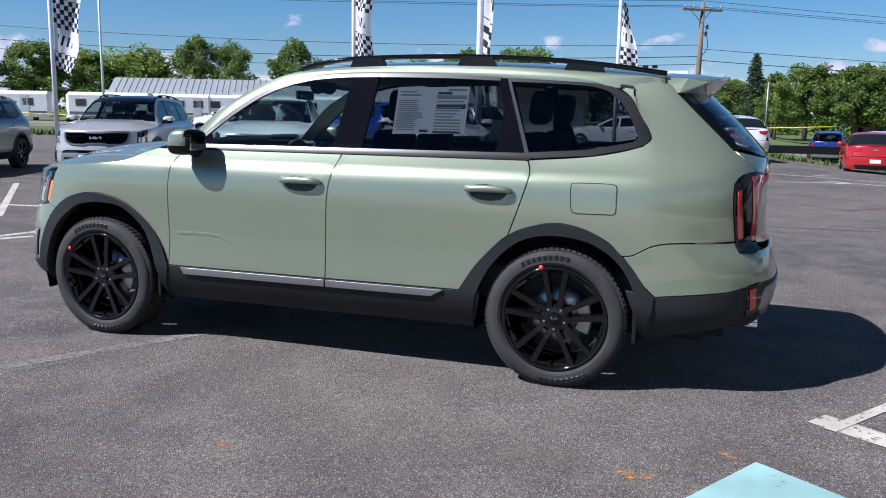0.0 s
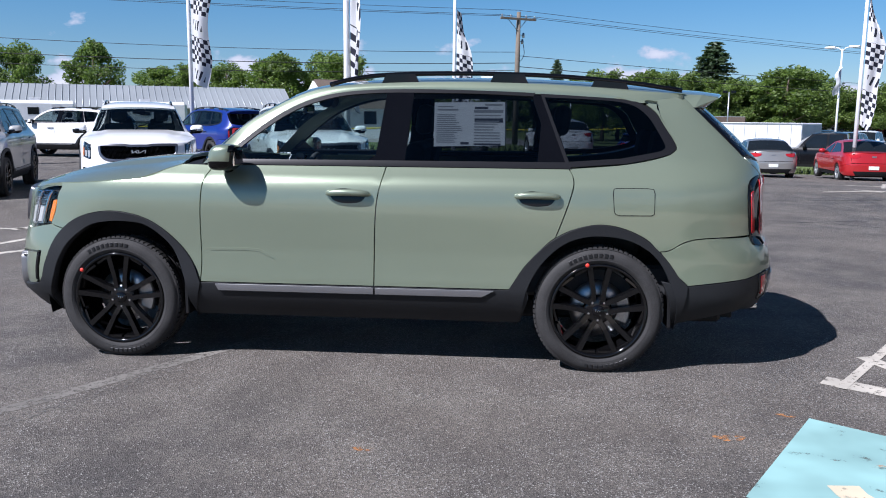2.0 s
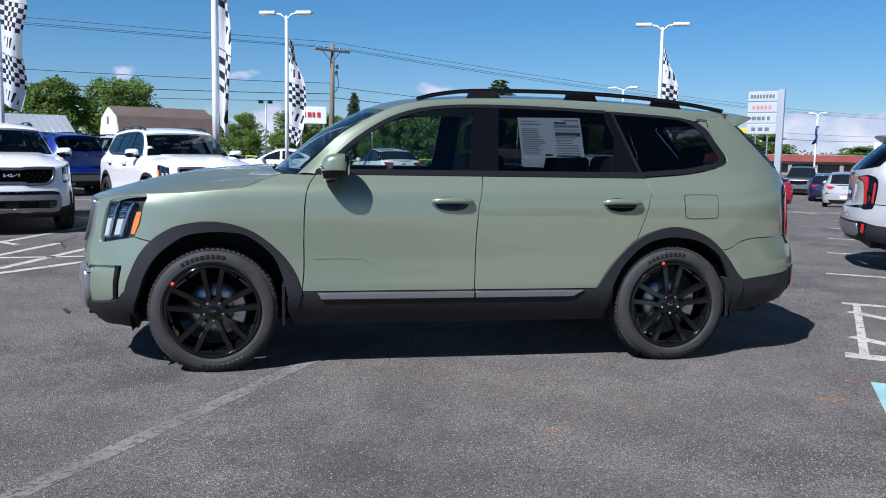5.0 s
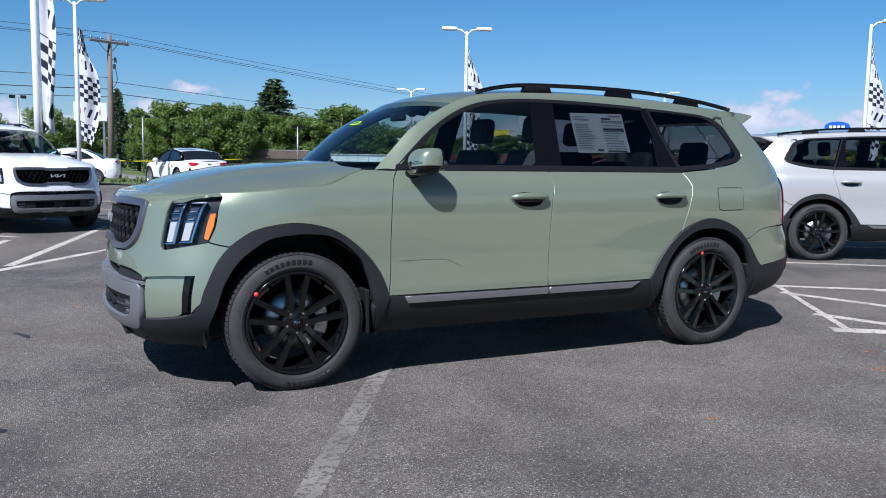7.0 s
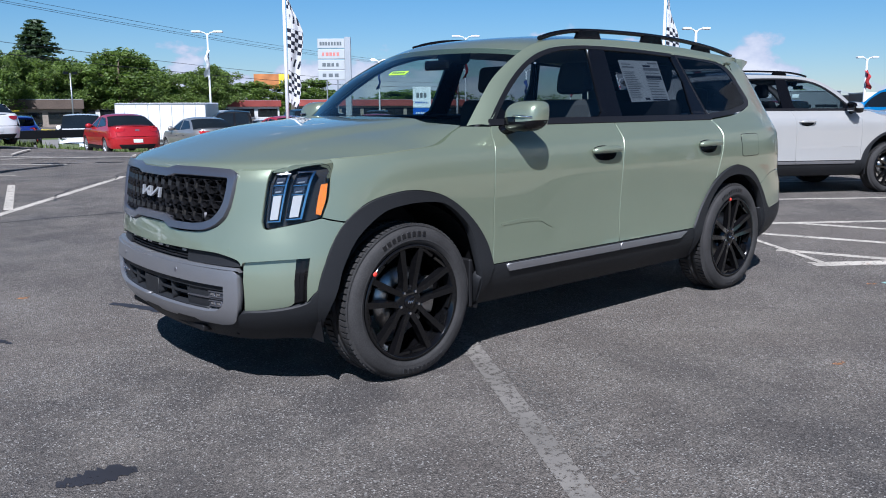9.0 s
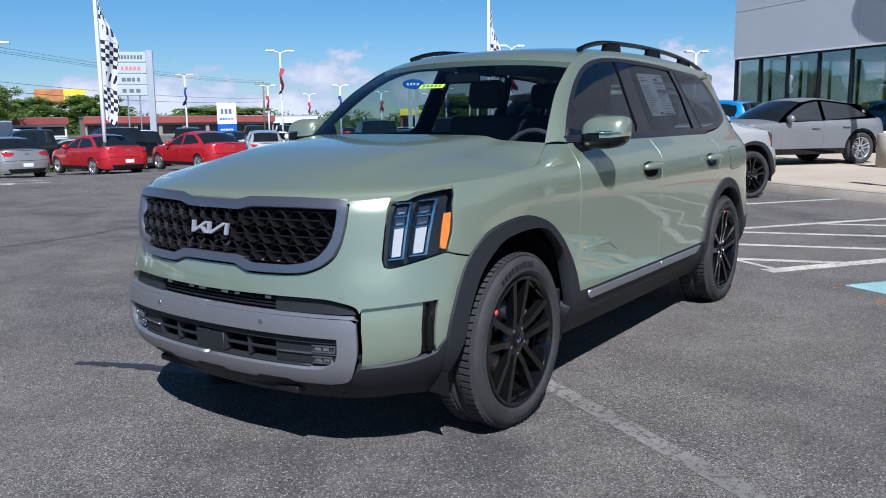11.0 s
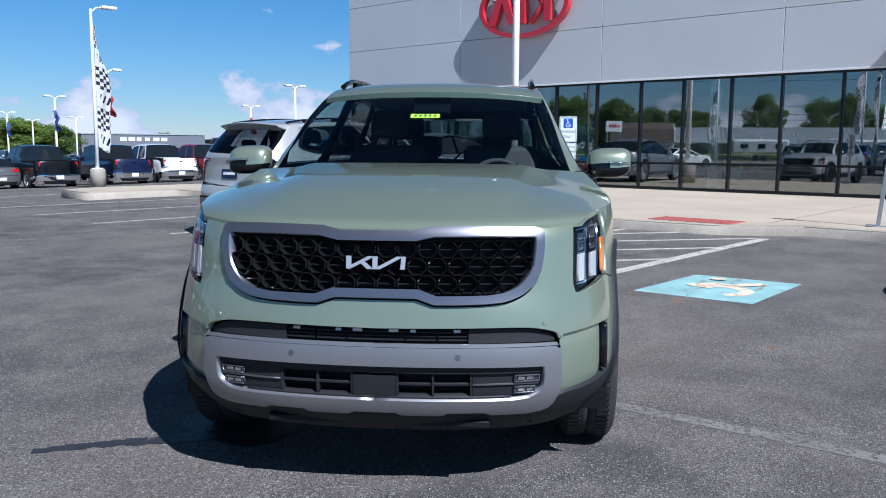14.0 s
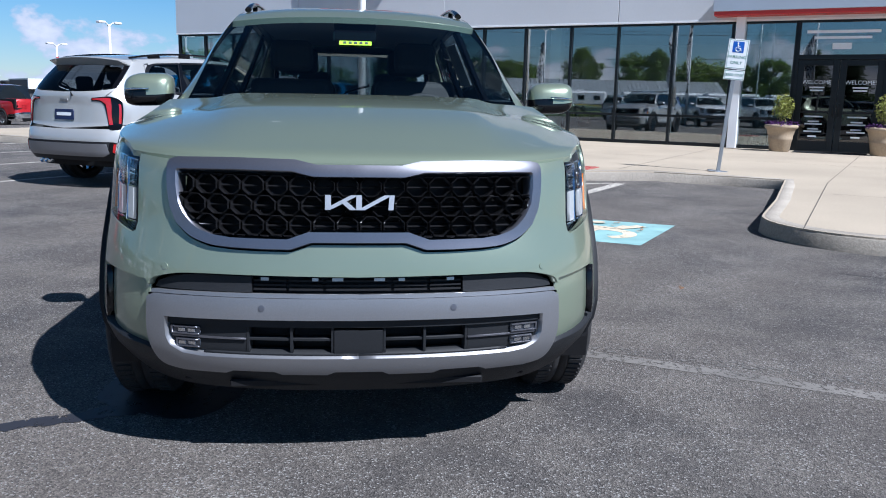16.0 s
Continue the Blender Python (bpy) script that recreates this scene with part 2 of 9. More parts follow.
def solid(name, bm, mat, label, category, group="", kind="", smooth=False):
    return tagged(part(name, bm, mat, None, "", smooth), label, category, group, kind)


def box(bm, lo, hi, bevel=0.0, m=None, mat=0, seg=1):
    """A box between two corners, with bevelled edges."""
    lo, hi = Vector(lo), Vector(hi)
    made = bmesh.ops.create_cube(bm, size=1.0)["verts"]
    for v in made:
        v.co = Vector([lo[k] + (v.co[k] + 0.5) * (hi[k] - lo[k]) for k in range(3)])
    faces = list({f for v in made for f in v.link_faces})
    for f in faces:
        f.material_index = mat
    if bevel:
        out = bmesh.ops.bevel(bm, geom=list({e for v in made for e in v.link_edges}), offset=bevel, segments=seg, affect="EDGES", profile=0.5)
        made = list({v for f in out["faces"] for v in f.verts} | {v for v in made if v.is_valid})
        faces = [f for f in faces if f.is_valid] + out["faces"]
        for f in faces:
            f.material_index = mat
    if m is not None:
        bmesh.ops.transform(bm, matrix=m, verts=list({v for f in faces for v in f.verts}))
    return faces


def tube(bm, pts, radius, sides=8, mat=0, cap=True, flat=1.0):
    """A round bar along points; radius may be a list."""
    pts = [Vector(p) for p in pts]
    rad = radius if isinstance(radius, (list, tuple)) else [radius] * len(pts)
    rings = []
    for n, p in enumerate(pts):
        way = (pts[min(n + 1, len(pts) - 1)] - pts[max(n - 1, 0)]).normalized()
        side = way.cross(Vector((0, 0, 1)) if abs(way.z) < 0.95 else Vector((0, 1, 0))).normalized()
        up = side.cross(way)
        rings.append([bm.verts.new(p + rad[n] * (math.cos(a) * side + flat * math.sin(a) * up)) for a in (2 * math.pi * k / sides for k in range(sides))])
    for a, b in zip(rings, rings[1:]):
        for k in range(sides):
            f = bm.faces.new((a[k], a[(k + 1) % sides], b[(k + 1) % sides], b[k]))
            f.smooth, f.material_index = True, mat
    if cap:
        for ring in (rings[0][::-1], rings[-1]):
            bm.faces.new(ring).material_index = mat


def lathe(bm, profile, steps=32, m=None, mat=0, smooth=True, closed=False):
    """Turns (radius, height) points round z."""
    rings = []
    for k in range(steps):
        a = 2 * math.pi * k / steps
        rings.append([bm.verts.new((r * math.cos(a), r * math.sin(a), z)) for r, z in profile])
    for k in range(steps):
        a, b = rings[k], rings[(k + 1) % steps]
        for n in range(len(profile) - (0 if closed else 1)):
            n2 = (n + 1) % len(profile)
            f = bm.faces.new((a[n], b[n], b[n2], a[n2]))
            f.smooth, f.material_index = smooth, mat
    verts = [v for r in rings for v in r]
    if m is not None:
        bmesh.ops.transform(bm, matrix=m, verts=verts)
    bmesh.ops.remove_doubles(bm, verts=verts, dist=1e-5)


def prism(bm, outline, z0, z1, m=None, mat=0):
    """An upright prism over a flat outline (counter-clockwise)."""
    lo = [bm.verts.new((x, y, z0)) for x, y in outline]
    hi = [bm.verts.new((x, y, z1)) for x, y in outline]
    faces = [bm.faces.new(hi), bm.faces.new(lo[::-1])]
    for k in range(len(lo)):
        k2 = (k + 1) % len(lo)
        faces.append(bm.faces.new((lo[k], lo[k2], hi[k2], hi[k])))
    for f in faces:
        f.material_index = mat
    if m is not None:
        bmesh.ops.transform(bm, matrix=m, verts=lo + hi)
    return faces


def spline(pts, per=6):
    """Catmull-Rom through points of any dimension."""
    p = [np.array(q, float) for q in pts]
    if len(p) < 3:
        return p
    p = [2 * p[0] - p[1]] + p + [2 * p[-1] - p[-2]]
    out = []
    for a, b, c, d in zip(p, p[1:], p[2:], p[3:]):
        for k in range(per):
            t = k / per
            out.append(0.5 * (2 * b + (c - a) * t + (2 * a - 5 * b + 4 * c - d) * t * t + (3 * b - a - 3 * c + d) * t**3))
    out.append(p[-2])
    return out


def curve_table(pts, sigma, lo=None, hi=None):
    """A smooth function through a short table."""
    xs = np.linspace(lo if lo is not None else pts[0][0], hi if hi is not None else pts[-1][0], 600)
    ys = np.interp(xs, [a for a, _ in pts], [b for _, b in pts])
    step = xs[1] - xs[0]
    reach = max(1, int(3 * sigma / step))
    kernel = np.exp(-0.5 * (np.arange(-reach, reach + 1) * step / sigma) ** 2)
    kernel /= kernel.sum()
    padded = np.concatenate([ys[0] + (np.arange(-reach, 0)) * (ys[1] - ys[0]), ys, ys[-1] + np.arange(1, reach + 1) * (ys[-1] - ys[-2])])
    smooth = np.convolve(padded, kernel, "valid")
    return lambda x: float(np.interp(x, xs, smooth))


def lettering(name, text, size, m, mat, parent, depth=0.002):
    """Readable words, as a mesh, in the built-in font; they lie in the local xy plane."""
    cu = bpy.data.curves.new(name, "FONT")
    cu.body, cu.size, cu.extrude, cu.align_x, cu.align_y = text, size, depth, "CENTER", "CENTER"
    ob = bpy.data.objects.new(name, cu)
    me = bpy.data.meshes.new_from_object(ob)
    bpy.data.objects.remove(ob)
    me.materials.append(mat)
    out = new(name, me)
    out.parent = parent
    out.matrix_basis = m
    return out


# ---- car shells ----
class Shell:
    """The skin of a car, nose towards -x, as a map from (s, z): s runs from the nose's middle round the flank to the tail's middle."""

    def __init__(self, nose, tail, wide, front_plan, rear_plan, barrel=0.012, pinch=None, top_plan=None, top_from=1.13, top_to=1.55):
        self.nose, self.tail, self.wide = curve_table(nose, 0.02), curve_table(tail, 0.02), curve_table(wide, 0.016)
        self.x0, self.x1 = min(b for _, b in nose), max(b for _, b in tail)
        half = max(b for _, b in wide)
        plan = [np.array((self.x0 + o, v)) for o, v in front_plan]
        plan += [np.array((x, 1.0)) for x in np.linspace(plan[-1][0] + 0.2, self.x1 - rear_plan[-1][0] - 0.2, 12)]
        plan += [np.array((self.x1 - o, v)) for o, v in reversed(rear_plan)]
        dense = np.array(spline(plan, 24))
        dense[:, 1] = np.minimum(dense[:, 1], 1.0)
        steps = np.hypot(np.diff(dense[:, 0]), np.diff(dense[:, 1]) * half)
        arc = np.concatenate([[0], np.cumsum(np.maximum(steps, 1e-6))])
        self.s = np.linspace(0, arc[-1], 1400)
        k = np.ones(15) / 15
        soft = lambda v: np.convolve(np.concatenate([2 * v[0] - v[7:0:-1], v, 2 * v[-1] - v[-2:-9:-1]]), k, "valid")
        self.px, self.pv = soft(np.interp(self.s, arc, dense[:, 0])), soft(np.interp(self.s, arc, dense[:, 1]))
        self.pv[0] = self.pv[-1] = 0
        # higher up the tail may follow a squarer plan
        self.pt, self.top_from, self.top_to = self.pv, top_from, top_to
        if top_plan:
            upper = np.array(spline([np.array(p) for p in top_plan], 8))
            tail_end = self.px > self.x1 - top_plan[-1][0]
            self.pt = np.where(tail_end, np.minimum(np.interp(self.x1 - self.px, upper[:, 0], upper[:, 1]), 1.0), self.pv)
            self.pt[-1] = 0
        fade = lambda a, b, x: (lambda t: t * t * (3 - 2 * t))(np.clip((x - a) / (b - a), 0, 1))
        self.fa, self.fb = 1 - fade(self.x0 + 0.35, self.x0 + 1.0, self.px), fade(self.x1 - 0.85, self.x1 - 0.35, self.px)
        self.barrel = barrel
        self.pinch = curve_table(pinch, 0.05) if pinch else lambda z: 0.0

    def across(self, z):
        k = min(1.0, max(0.0, (z - self.top_from) / (self.top_to - self.top_from)))
        return self.pv + (self.pt - self.pv) * k

    def xs(self, z):
        return self.px + (self.nose(z) - self.x0) * self.fa + (self.tail(z) - self.x1) * self.fb

    def S(self, kind, a, z):
        if kind == "X":
            return float(np.interp(a, self.xs(z), self.s))
        half = len(self.s) // 2
        v = min(abs(a) / (self.wide(z) * (1 - (self.pinch(z) if kind == "F" else 0.0))), 0.999)
        if kind == "F":
            return float(np.interp(v, self.pv[:half], self.s[:half]))
        return float(np.interp(v, self.across(z)[half:][::-1], self.s[half:][::-1]))

    def raw(self, s, z):
        v = float(np.interp(s, self.s, self.across(z)))
        x = float(np.interp(s, self.s, self.px)) + (self.nose(z) - self.x0) * float(np.interp(s, self.s, self.fa)) + (self.tail(z) - self.x1) * float(np.interp(s, self.s, self.fb))
        draw = 1 - self.pinch(z) * float(np.interp(s, self.s, self.fa))
        return Vector((x, -v * self.wide(z) * draw * (1 - self.barrel * min(1, max(0, v)) * (max(0.0, x - 0.1) / 1.6) ** 2), z))

    def normal(self, s, z):
        e = 0.012
        a, b = max(s - e, -0.001), min(s + e, self.s[-1])
        du, dv = self.raw(b, z) - self.raw(max(a, 0), z), self.raw(s, z + e) - self.raw(s, z - e)
        if s < e:
            du = Vector((0, -1, 0)) * 1.0
        if s > self.s[-1] - e:
            du = Vector((0, 1, 0))
        n = du.cross(dv)
        return n.normalized()

    def at(self, s, z, off=0.0):
        return self.raw(s, z) + self.normal(s, z) * off


def inset_outline(poly, d):
    """Draws a flat outline in by d."""
    n, out = len(poly), []
    area = sum(poly[k][0] * poly[(k + 1) % n][1] - poly[(k + 1) % n][0] * poly[k][1] for k in range(n))
    sign = 1 if area > 0 else -1
    for k in range(n):
        a, b, c = (np.array(poly[(k + j) % n]) for j in (-1, 0, 1))
        u, v = b - a, c - b
        u, v = u / (np.hypot(*u) + 1e-9), v / (np.hypot(*v) + 1e-9)
        nu, nv = np.array((-u[1], u[0])) * sign, np.array((-v[1], v[0])) * sign
        m = nu + nv
        m = m / max(0.35, (m @ m) / 2) if m @ m > 1e-6 else nu
        out.append(b + m * d)
    return out


def outline_of(shell, segs):
    """segs: lists of (kind, a, z); each list is one smooth curve, joined to the next with a corner."""
    pts = []
    for seg in segs:
        flat = [(shell.S(k, a, z), z) for k, a, z in seg]
        pts += [tuple(p) for p in (spline(flat, 5) if len(flat) > 2 else [np.array(p) for p in flat])]
    out = []
    for p in pts:
        if not out or math.hypot(p[0] - out[-1][0], p[1] - out[-1][1]) > 0.002:
            out.append((float(p[0]), float(p[1])))
    if math.hypot(out[0][0] - out[-1][0], out[0][1] - out[-1][1]) < 0.002:
        out.pop()
    return out


def surface(name, poly, place, mat, parent, label="", depth=0.018, cell=0.06, mirror=False, rim_in=None):
    """A curved panel: a flat outline cut into cells and laid onto place(u, v) -> (point, normal), with its edges turned in."""
    bm = bmesh.new()
    face = bm.faces.new([bm.verts.new((u, v, 0)) for u, v in poly])
    face.normal_update()
    us, vs = [p[0] for p in poly], [p[1] for p in poly]
    for axis, lo, hi in ((0, min(us), max(us)), (1, min(vs), max(vs))):
        k = math.floor(lo / cell) + 1
        while k * cell < hi - 1e-4:
            co, no = [0, 0, 0], [0, 0, 0]
            co[axis], no[axis] = k * cell, 1
            bmesh.ops.bisect_plane(bm, geom=bm.verts[:] + bm.edges[:] + bm.faces[:], dist=1e-5, plane_co=co, plane_no=no)
            k += 1
    bmesh.ops.triangulate(bm, faces=[f for f in bm.faces if len(f.verts) > 4])
    spots = {v: place(v.co.x, v.co.y) for v in bm.verts}
    flip = -1 if mirror else 1
    main = set(bm.faces)
    # keep the outward side out
    f0 = max(main, key=lambda f: f.calc_area())
    a, b, c = (spots[v][0] for v in f0.verts[:3])
    out = (b - a).cross(c - a).dot(spots[f0.verts[0]][1]) > 0
    if not out:
        bmesh.ops.reverse_faces(bm, faces=bm.faces[:])
    bound = [e for e in bm.edges if e.is_boundary]
    norms = {}
    for v, (p, n) in spots.items():
        v.co = Vector((p.x, p.y * flip, p.z))
        norms[v] = Vector((n.x, n.y * flip, n.z))
    if mirror:
        bmesh.ops.reverse_faces(bm, faces=bm.faces[:])
    if depth:
        # a narrow rounded-over lip, then the return
        extr = bmesh.ops.extrude_edge_only(bm, edges=bound)["geom"]
        fresh = [g for g in extr if isinstance(g, bmesh.types.BMVert)]
        near = {}
        for v in fresh:
            src = [e.other_vert(v) for e in v.link_edges if e.other_vert(v) in norms]
            near[v] = src[0]
        for v in fresh:
            v.co = near[v].co - norms[near[v]] * depth
    me = bpy.data.meshes.new(name)
    bm.faces.index_update()
    bm.verts.index_update()
    kinds = [f in main for f in bm.faces]
    vn = {v.index: n for v, n in norms.items()}
    for f in bm.faces:
        f.smooth = True
    bm.to_mesh(me)
    loops = []
    for poly_, is_main in zip(me.polygons, kinds):
        for li in poly_.loop_indices:
            vi = me.loops[li].vertex_index
            loops.append(vn[vi] if is_main and vi in vn else Vector((0, 0, 0)))
    bm.free()
    me.normals_split_custom_set(loops)
    me.materials.append(mat)
    ob = new(name, me)
    ob.parent = parent
    if label:
        ob["label"] = label
    return ob


def panel(name, shell, segs, mat, parent, label="", off=0.0, gap=0.0, depth=0.018, both=True, cell=0.06):
    """A body panel on the shell, left and right."""
    poly = outline_of(shell, segs)
    if gap:
        end = shell.s[-1] - 0.004
        poly = [(0.0 if a[0] < 0.0005 else a[0] if a[0] > end else b[0], b[1]) for a, b in zip(poly, inset_outline(poly, gap))]
    place = lambda s, z: (shell.at(max(s, 0.0), z, off), shell.normal(max(s, 0.0), z))
    made = [surface(name, poly, place, mat, parent, label, depth, cell)]
    if both:
        made.append(surface(name, poly, place, mat, parent, label, depth, cell, mirror=True))
    return made


def skin(name, sections, mat, parent, label="", power=2.0, across=22, along=5, lift=None, edge=0.02, bow=2.0):
    """A crowned sheet over the car: sections of ((xe, ye, ze), (xc, zc)) from front to back, lofted smoothly, edges turned down."""
    flat = spline([(*e, *c) for e, c in sections], along)
    bs = [math.sin(math.pi / 2 * k / across) for k in range(-across, across + 1)]

    def spot(row, b):
        xe, ye, ze, xc, zc = row
        p = Vector((xc + (xe - xc) * abs(b) ** bow, b * ye, zc + (ze - zc) * abs(b) ** power))
        if lift:
            p.z += lift(p)
        return p

    bm = bmesh.new()
    grid = [[bm.verts.new(spot(r, b)) for b in bs] for r in flat]
    for r0, r1 in zip(grid, grid[1:]):
        for k in range(len(bs) - 1):
            bm.faces.new((r0[k], r1[k], r1[k + 1], r0[k + 1])).smooth = True
    bm.normal_update()
    if sum(f.normal.z for f in bm.faces) < 0:
        bmesh.ops.reverse_faces(bm, faces=bm.faces[:])
    if edge:
        bound = [e for e in bm.edges if e.is_boundary]
        for e in bound:
            e.smooth = False
        for g in bmesh.ops.extrude_edge_only(bm, edges=bound)["geom"]:
            if isinstance(g, bmesh.types.BMVert):
                g.co.z -= edge
    return part(name, bm, mat, parent, label)


def strip(name, low, high, mat, parent, label="", bulge=0.02, steps=6, mirror=(1, -1)):
    """A rounded strip between two curves of the left flank, and its mirror image."""
    a, b = spline(low, 5), spline(high, 5)
    n = 40
    pick = lambda c: [np.array([np.interp(k / n, np.linspace(0, 1, len(c)), [p[j] for p in c]) for j in range(3)]) for k in range(n + 1)]
    a, b = pick(a), pick(b)
    for side in mirror:
        bm = bmesh.new()
        rows = []
        for p, q in zip(a, b):
            row = []
            for k in range(steps + 1):
                t = k / steps
                c = p + (q - p) * t
                c = c + np.array((0, -0.6, 0.8)) * bulge * math.sin(math.pi * t)
                row.append(bm.verts.new((c[0], c[1] * side, c[2])))
            rows.append(row)
        for r0, r1 in zip(rows, rows[1:]):
            for k in range(steps):
                bm.faces.new((r0[k], r1[k], r1[k + 1], r0[k + 1])).smooth = True
        bm.normal_update()
        if sum(f.normal.z for f in bm.faces) < 0:
            bmesh.ops.reverse_faces(bm, faces=bm.faces[:])
        part(name, bm, mat, parent, label)


def arc(cx, cz, r, a0, a1, n=9, squash=1.0):
    return [("X", cx + r * math.cos(radians(a)), cz + squash * r * math.sin(radians(a))) for a in np.linspace(a0, a1, n)]


# ---- wheels ----
def wheel(radius, rim, width, style, rich=True, alloy=None):
    """A wheel standing in the xz plane with its face towards -y: tyre, rim, spokes, disc, caliper, nuts."""
    root = new("wheel")
    alloy = alloy or WHEEL_BLACK
    face = Matrix.Rotation(radians(90), 4, "X")  # z of the lathe becomes -y
    w = width / 2
    steps = 96 if rich else 36
    bm = bmesh.new()
    prof = [(rim, -w * 0.82), (rim + 0.012, -w * 0.95), (radius * 0.84, -w * 1.0), (radius * 0.93, -w * 0.97), (radius * 0.975, -w * 0.86), (radius * 0.992, -w * 0.74)]
    tread = []
    for k, c in enumerate(np.linspace(-0.66, 0.66, 4)):
        tread += [(radius, w * (c - 0.2)), (radius, w * (c + 0.16))] + ([(radius - 0.007, w * (c + 0.17)), (radius - 0.007, w * (c + 0.23))] if k < 3 else [])
    prof = prof + tread + [(r, -z) for r, z in reversed(prof)]
    lathe(bm, prof, steps, face)
    part("tyre", bm, RUBBER, root, "black radial tyre with raised sidewall bands")
    if rich:
        # tread blocks on the shoulders
        bm = bmesh.new()
        for k in range(78):
            for side in (-1, 1):
                a = 2 * math.pi * (k + 0.5 * (side > 0)) / 78
                mt = face @ Matrix.Rotation(a, 4, "Z")
                box(bm, (radius - 0.010, -0.0105, side * w * 0.50), (radius + 0.0025, 0.0105, side * w * 0.94), 0.0, mt @ pose(0, 0, 0, 0, side * 4, 0))
        part("tread", bm, RUBBER, root)["kind"] = "stuff"
        # unreadable raised marks on the sidewall
        bm = bmesh.new()
        for mid in (100, 280):
            for k in range(9):
                a = radians(mid + (k - 4) * 5.2)
                mt = face @ Matrix.Rotation(a, 4, "Z")
                box(bm, (rim + 0.042, -0.010, w * 0.985), (rim + 0.066, 0.010, w * 1.0 + 0.003), 0.002, mt)
        part("sidewall_print", bm, RUBBER_PRINT, root, "raised dark bars on the sidewall")["kind"] = "stuff"
        bm = bmesh.new()
        lathe(bm, [(rim + 0.022, w * 0.985), (rim + 0.026, w * 1.004), (rim + 0.030, w * 0.99)], 72, face)
        part("sidewall_ring", bm, RUBBER, root)
    bm = bmesh.new()
    lathe(bm, [(rim + 0.004, w * 0.80), (rim + 0.002, w * 0.93), (rim - 0.008, w * 0.95), (rim - 0.016, w * 0.90), (rim - 0.024, w * 0.60), (rim - 0.045, w * 0.2), (rim - 0.04, -w * 0.8)], steps, face)
    part("rim", bm, alloy, root)
    bm = bmesh.new()
    r = rim - 0.012

    def bar(p, q, h0, h1, t0, t1):
        """A tapered spoke bar from p to q in the wheel's plane."""
        p, q = Vector((*p, 0)), Vector((*q, 0))
        way = (q - p).normalized()
        nrm = Vector((-way.y, way.x, 0))
        lo, hi = [], []
        for c, h, t in ((p, h0, t0), (q, h1, t1)):
            for sg in (-1, 1):
                lo.append(bm.verts.new(face @ (c + nrm * sg * t + Vector((0, 0, h - 0.035)))))
                hi.append(bm.verts.new(face @ (c + nrm * sg * t * 0.72 + Vector((0, 0, h)))))
        quads = [(hi[0], hi[1], hi[3], hi[2]), (lo[0], lo[2], lo[3], lo[1]), (lo[0], hi[0], hi[2], lo[2]), (lo[1], lo[3], hi[3], hi[1]), (lo[0], lo[1], hi[1], hi[0]), (lo[2], hi[2], hi[3], lo[3])]
        for f in quads:
            bm.faces.new(f)

    pol = lambda rr, deg: (rr * math.cos(radians(deg)), rr * math.sin(radians(deg)))
    count = 5
    for k in range(count):
        base = 90 + 72 * k
        for sg in (-1, 1):
            bar(pol(0.058, base + sg * 27), pol(0.125, base + sg * 14.5), w * 0.72, w * 0.80, 0.020, 0.018)
            bar(pol(0.120, base + sg * 15), pol(r, base + sg * 12.5), w * 0.80, w * 0.90, 0.018, 0.021)
            if style == "frame":
                bar(pol(r * 0.99, base + sg * 14), pol(r * 0.93, base + sg * 34), w * 0.84, w * 0.76, 0.010, 0.009)
    bmesh.ops.recalc_face_normals(bm, faces=bm.faces[:])
    lathe(bm, [(0.0, w * 0.70), (0.06, w * 0.72), (0.082, w * 0.64), (0.085, w * 0.35)], 30, face)
    part("spokes", bm, alloy, root, "gloss black five twin-spoke alloy" if rich else "five twin-spoke alloy")
    bm = bmesh.new()
    lathe(bm, [(0.0, w * 0.78), (0.030, w * 0.775), (0.034, w * 0.74), (0.034, w * 0.68)], 24, face)
    part("hub_cap", bm, GLOSS_BLACK, root)
    bm = bmesh.new()
    for a, b in (((-0.016, -0.006), (-0.010, 0.010)), ((-0.004, -0.010), (0.002, 0.008)), ((0.008, -0.008), (0.014, 0.008))):
        tube(bm, [face @ Vector((*a, w * 0.782)), face @ Vector((*b, w * 0.782))], 0.0025, 5)
    part("emblem", bm, CHROME, root, "small silver emblem strokes")["kind"] = "stuff"
    for k in range(5 if rich else 0):
        bm = bmesh.new()
        x, y = pol(0.057, 90 + 36 + 72 * k)
        lathe(bm, [(0.0, w * 0.76), (0.007, w * 0.76), (0.010, w * 0.70)], 6, face @ Matrix.Translation((x, y, 0)), smooth=False)
        part("lug_nut", bm, CHROME, root)
    bm = bmesh.new()
    lathe(bm, [(0.08, w * 0.10), (0.165, w * 0.10), (0.165, w * 0.02), (0.08, w * 0.02)], 40, face)
    part("brake_disc", bm, STEEL, root, "grey steel brake disc")
    bm = bmesh.new()
    for k in range(5):
        box(bm, (0.11 + 0.003 * (2 - abs(k - 2)), -0.026, w * 0.0), (0.192, 0.026, w * 0.36), 0.008, face @ Matrix.Rotation(radians(2 + (k - 2) * 11), 4, "Z"))
    part("brake_caliper", bm, STEEL, root, "pale metal brake caliper")
    return root


def red_dot(parent, rim, width, deg):
    bm = bmesh.new()
    lathe(bm, [(0, 0.004), (0.009, 0.004), (0.012, 0)], 12, Matrix.Rotation(radians(90), 4, "X") @ Matrix.Translation(((rim + 0.012) * math.cos(radians(deg)), (rim + 0.012) * math.sin(radians(deg)), width * 0.5)))
    part("balance_dot", bm, RED_DOT, parent, "small red balance dot")


WHEEL = wheel(0.369, 0.278, 0.235, "frame")


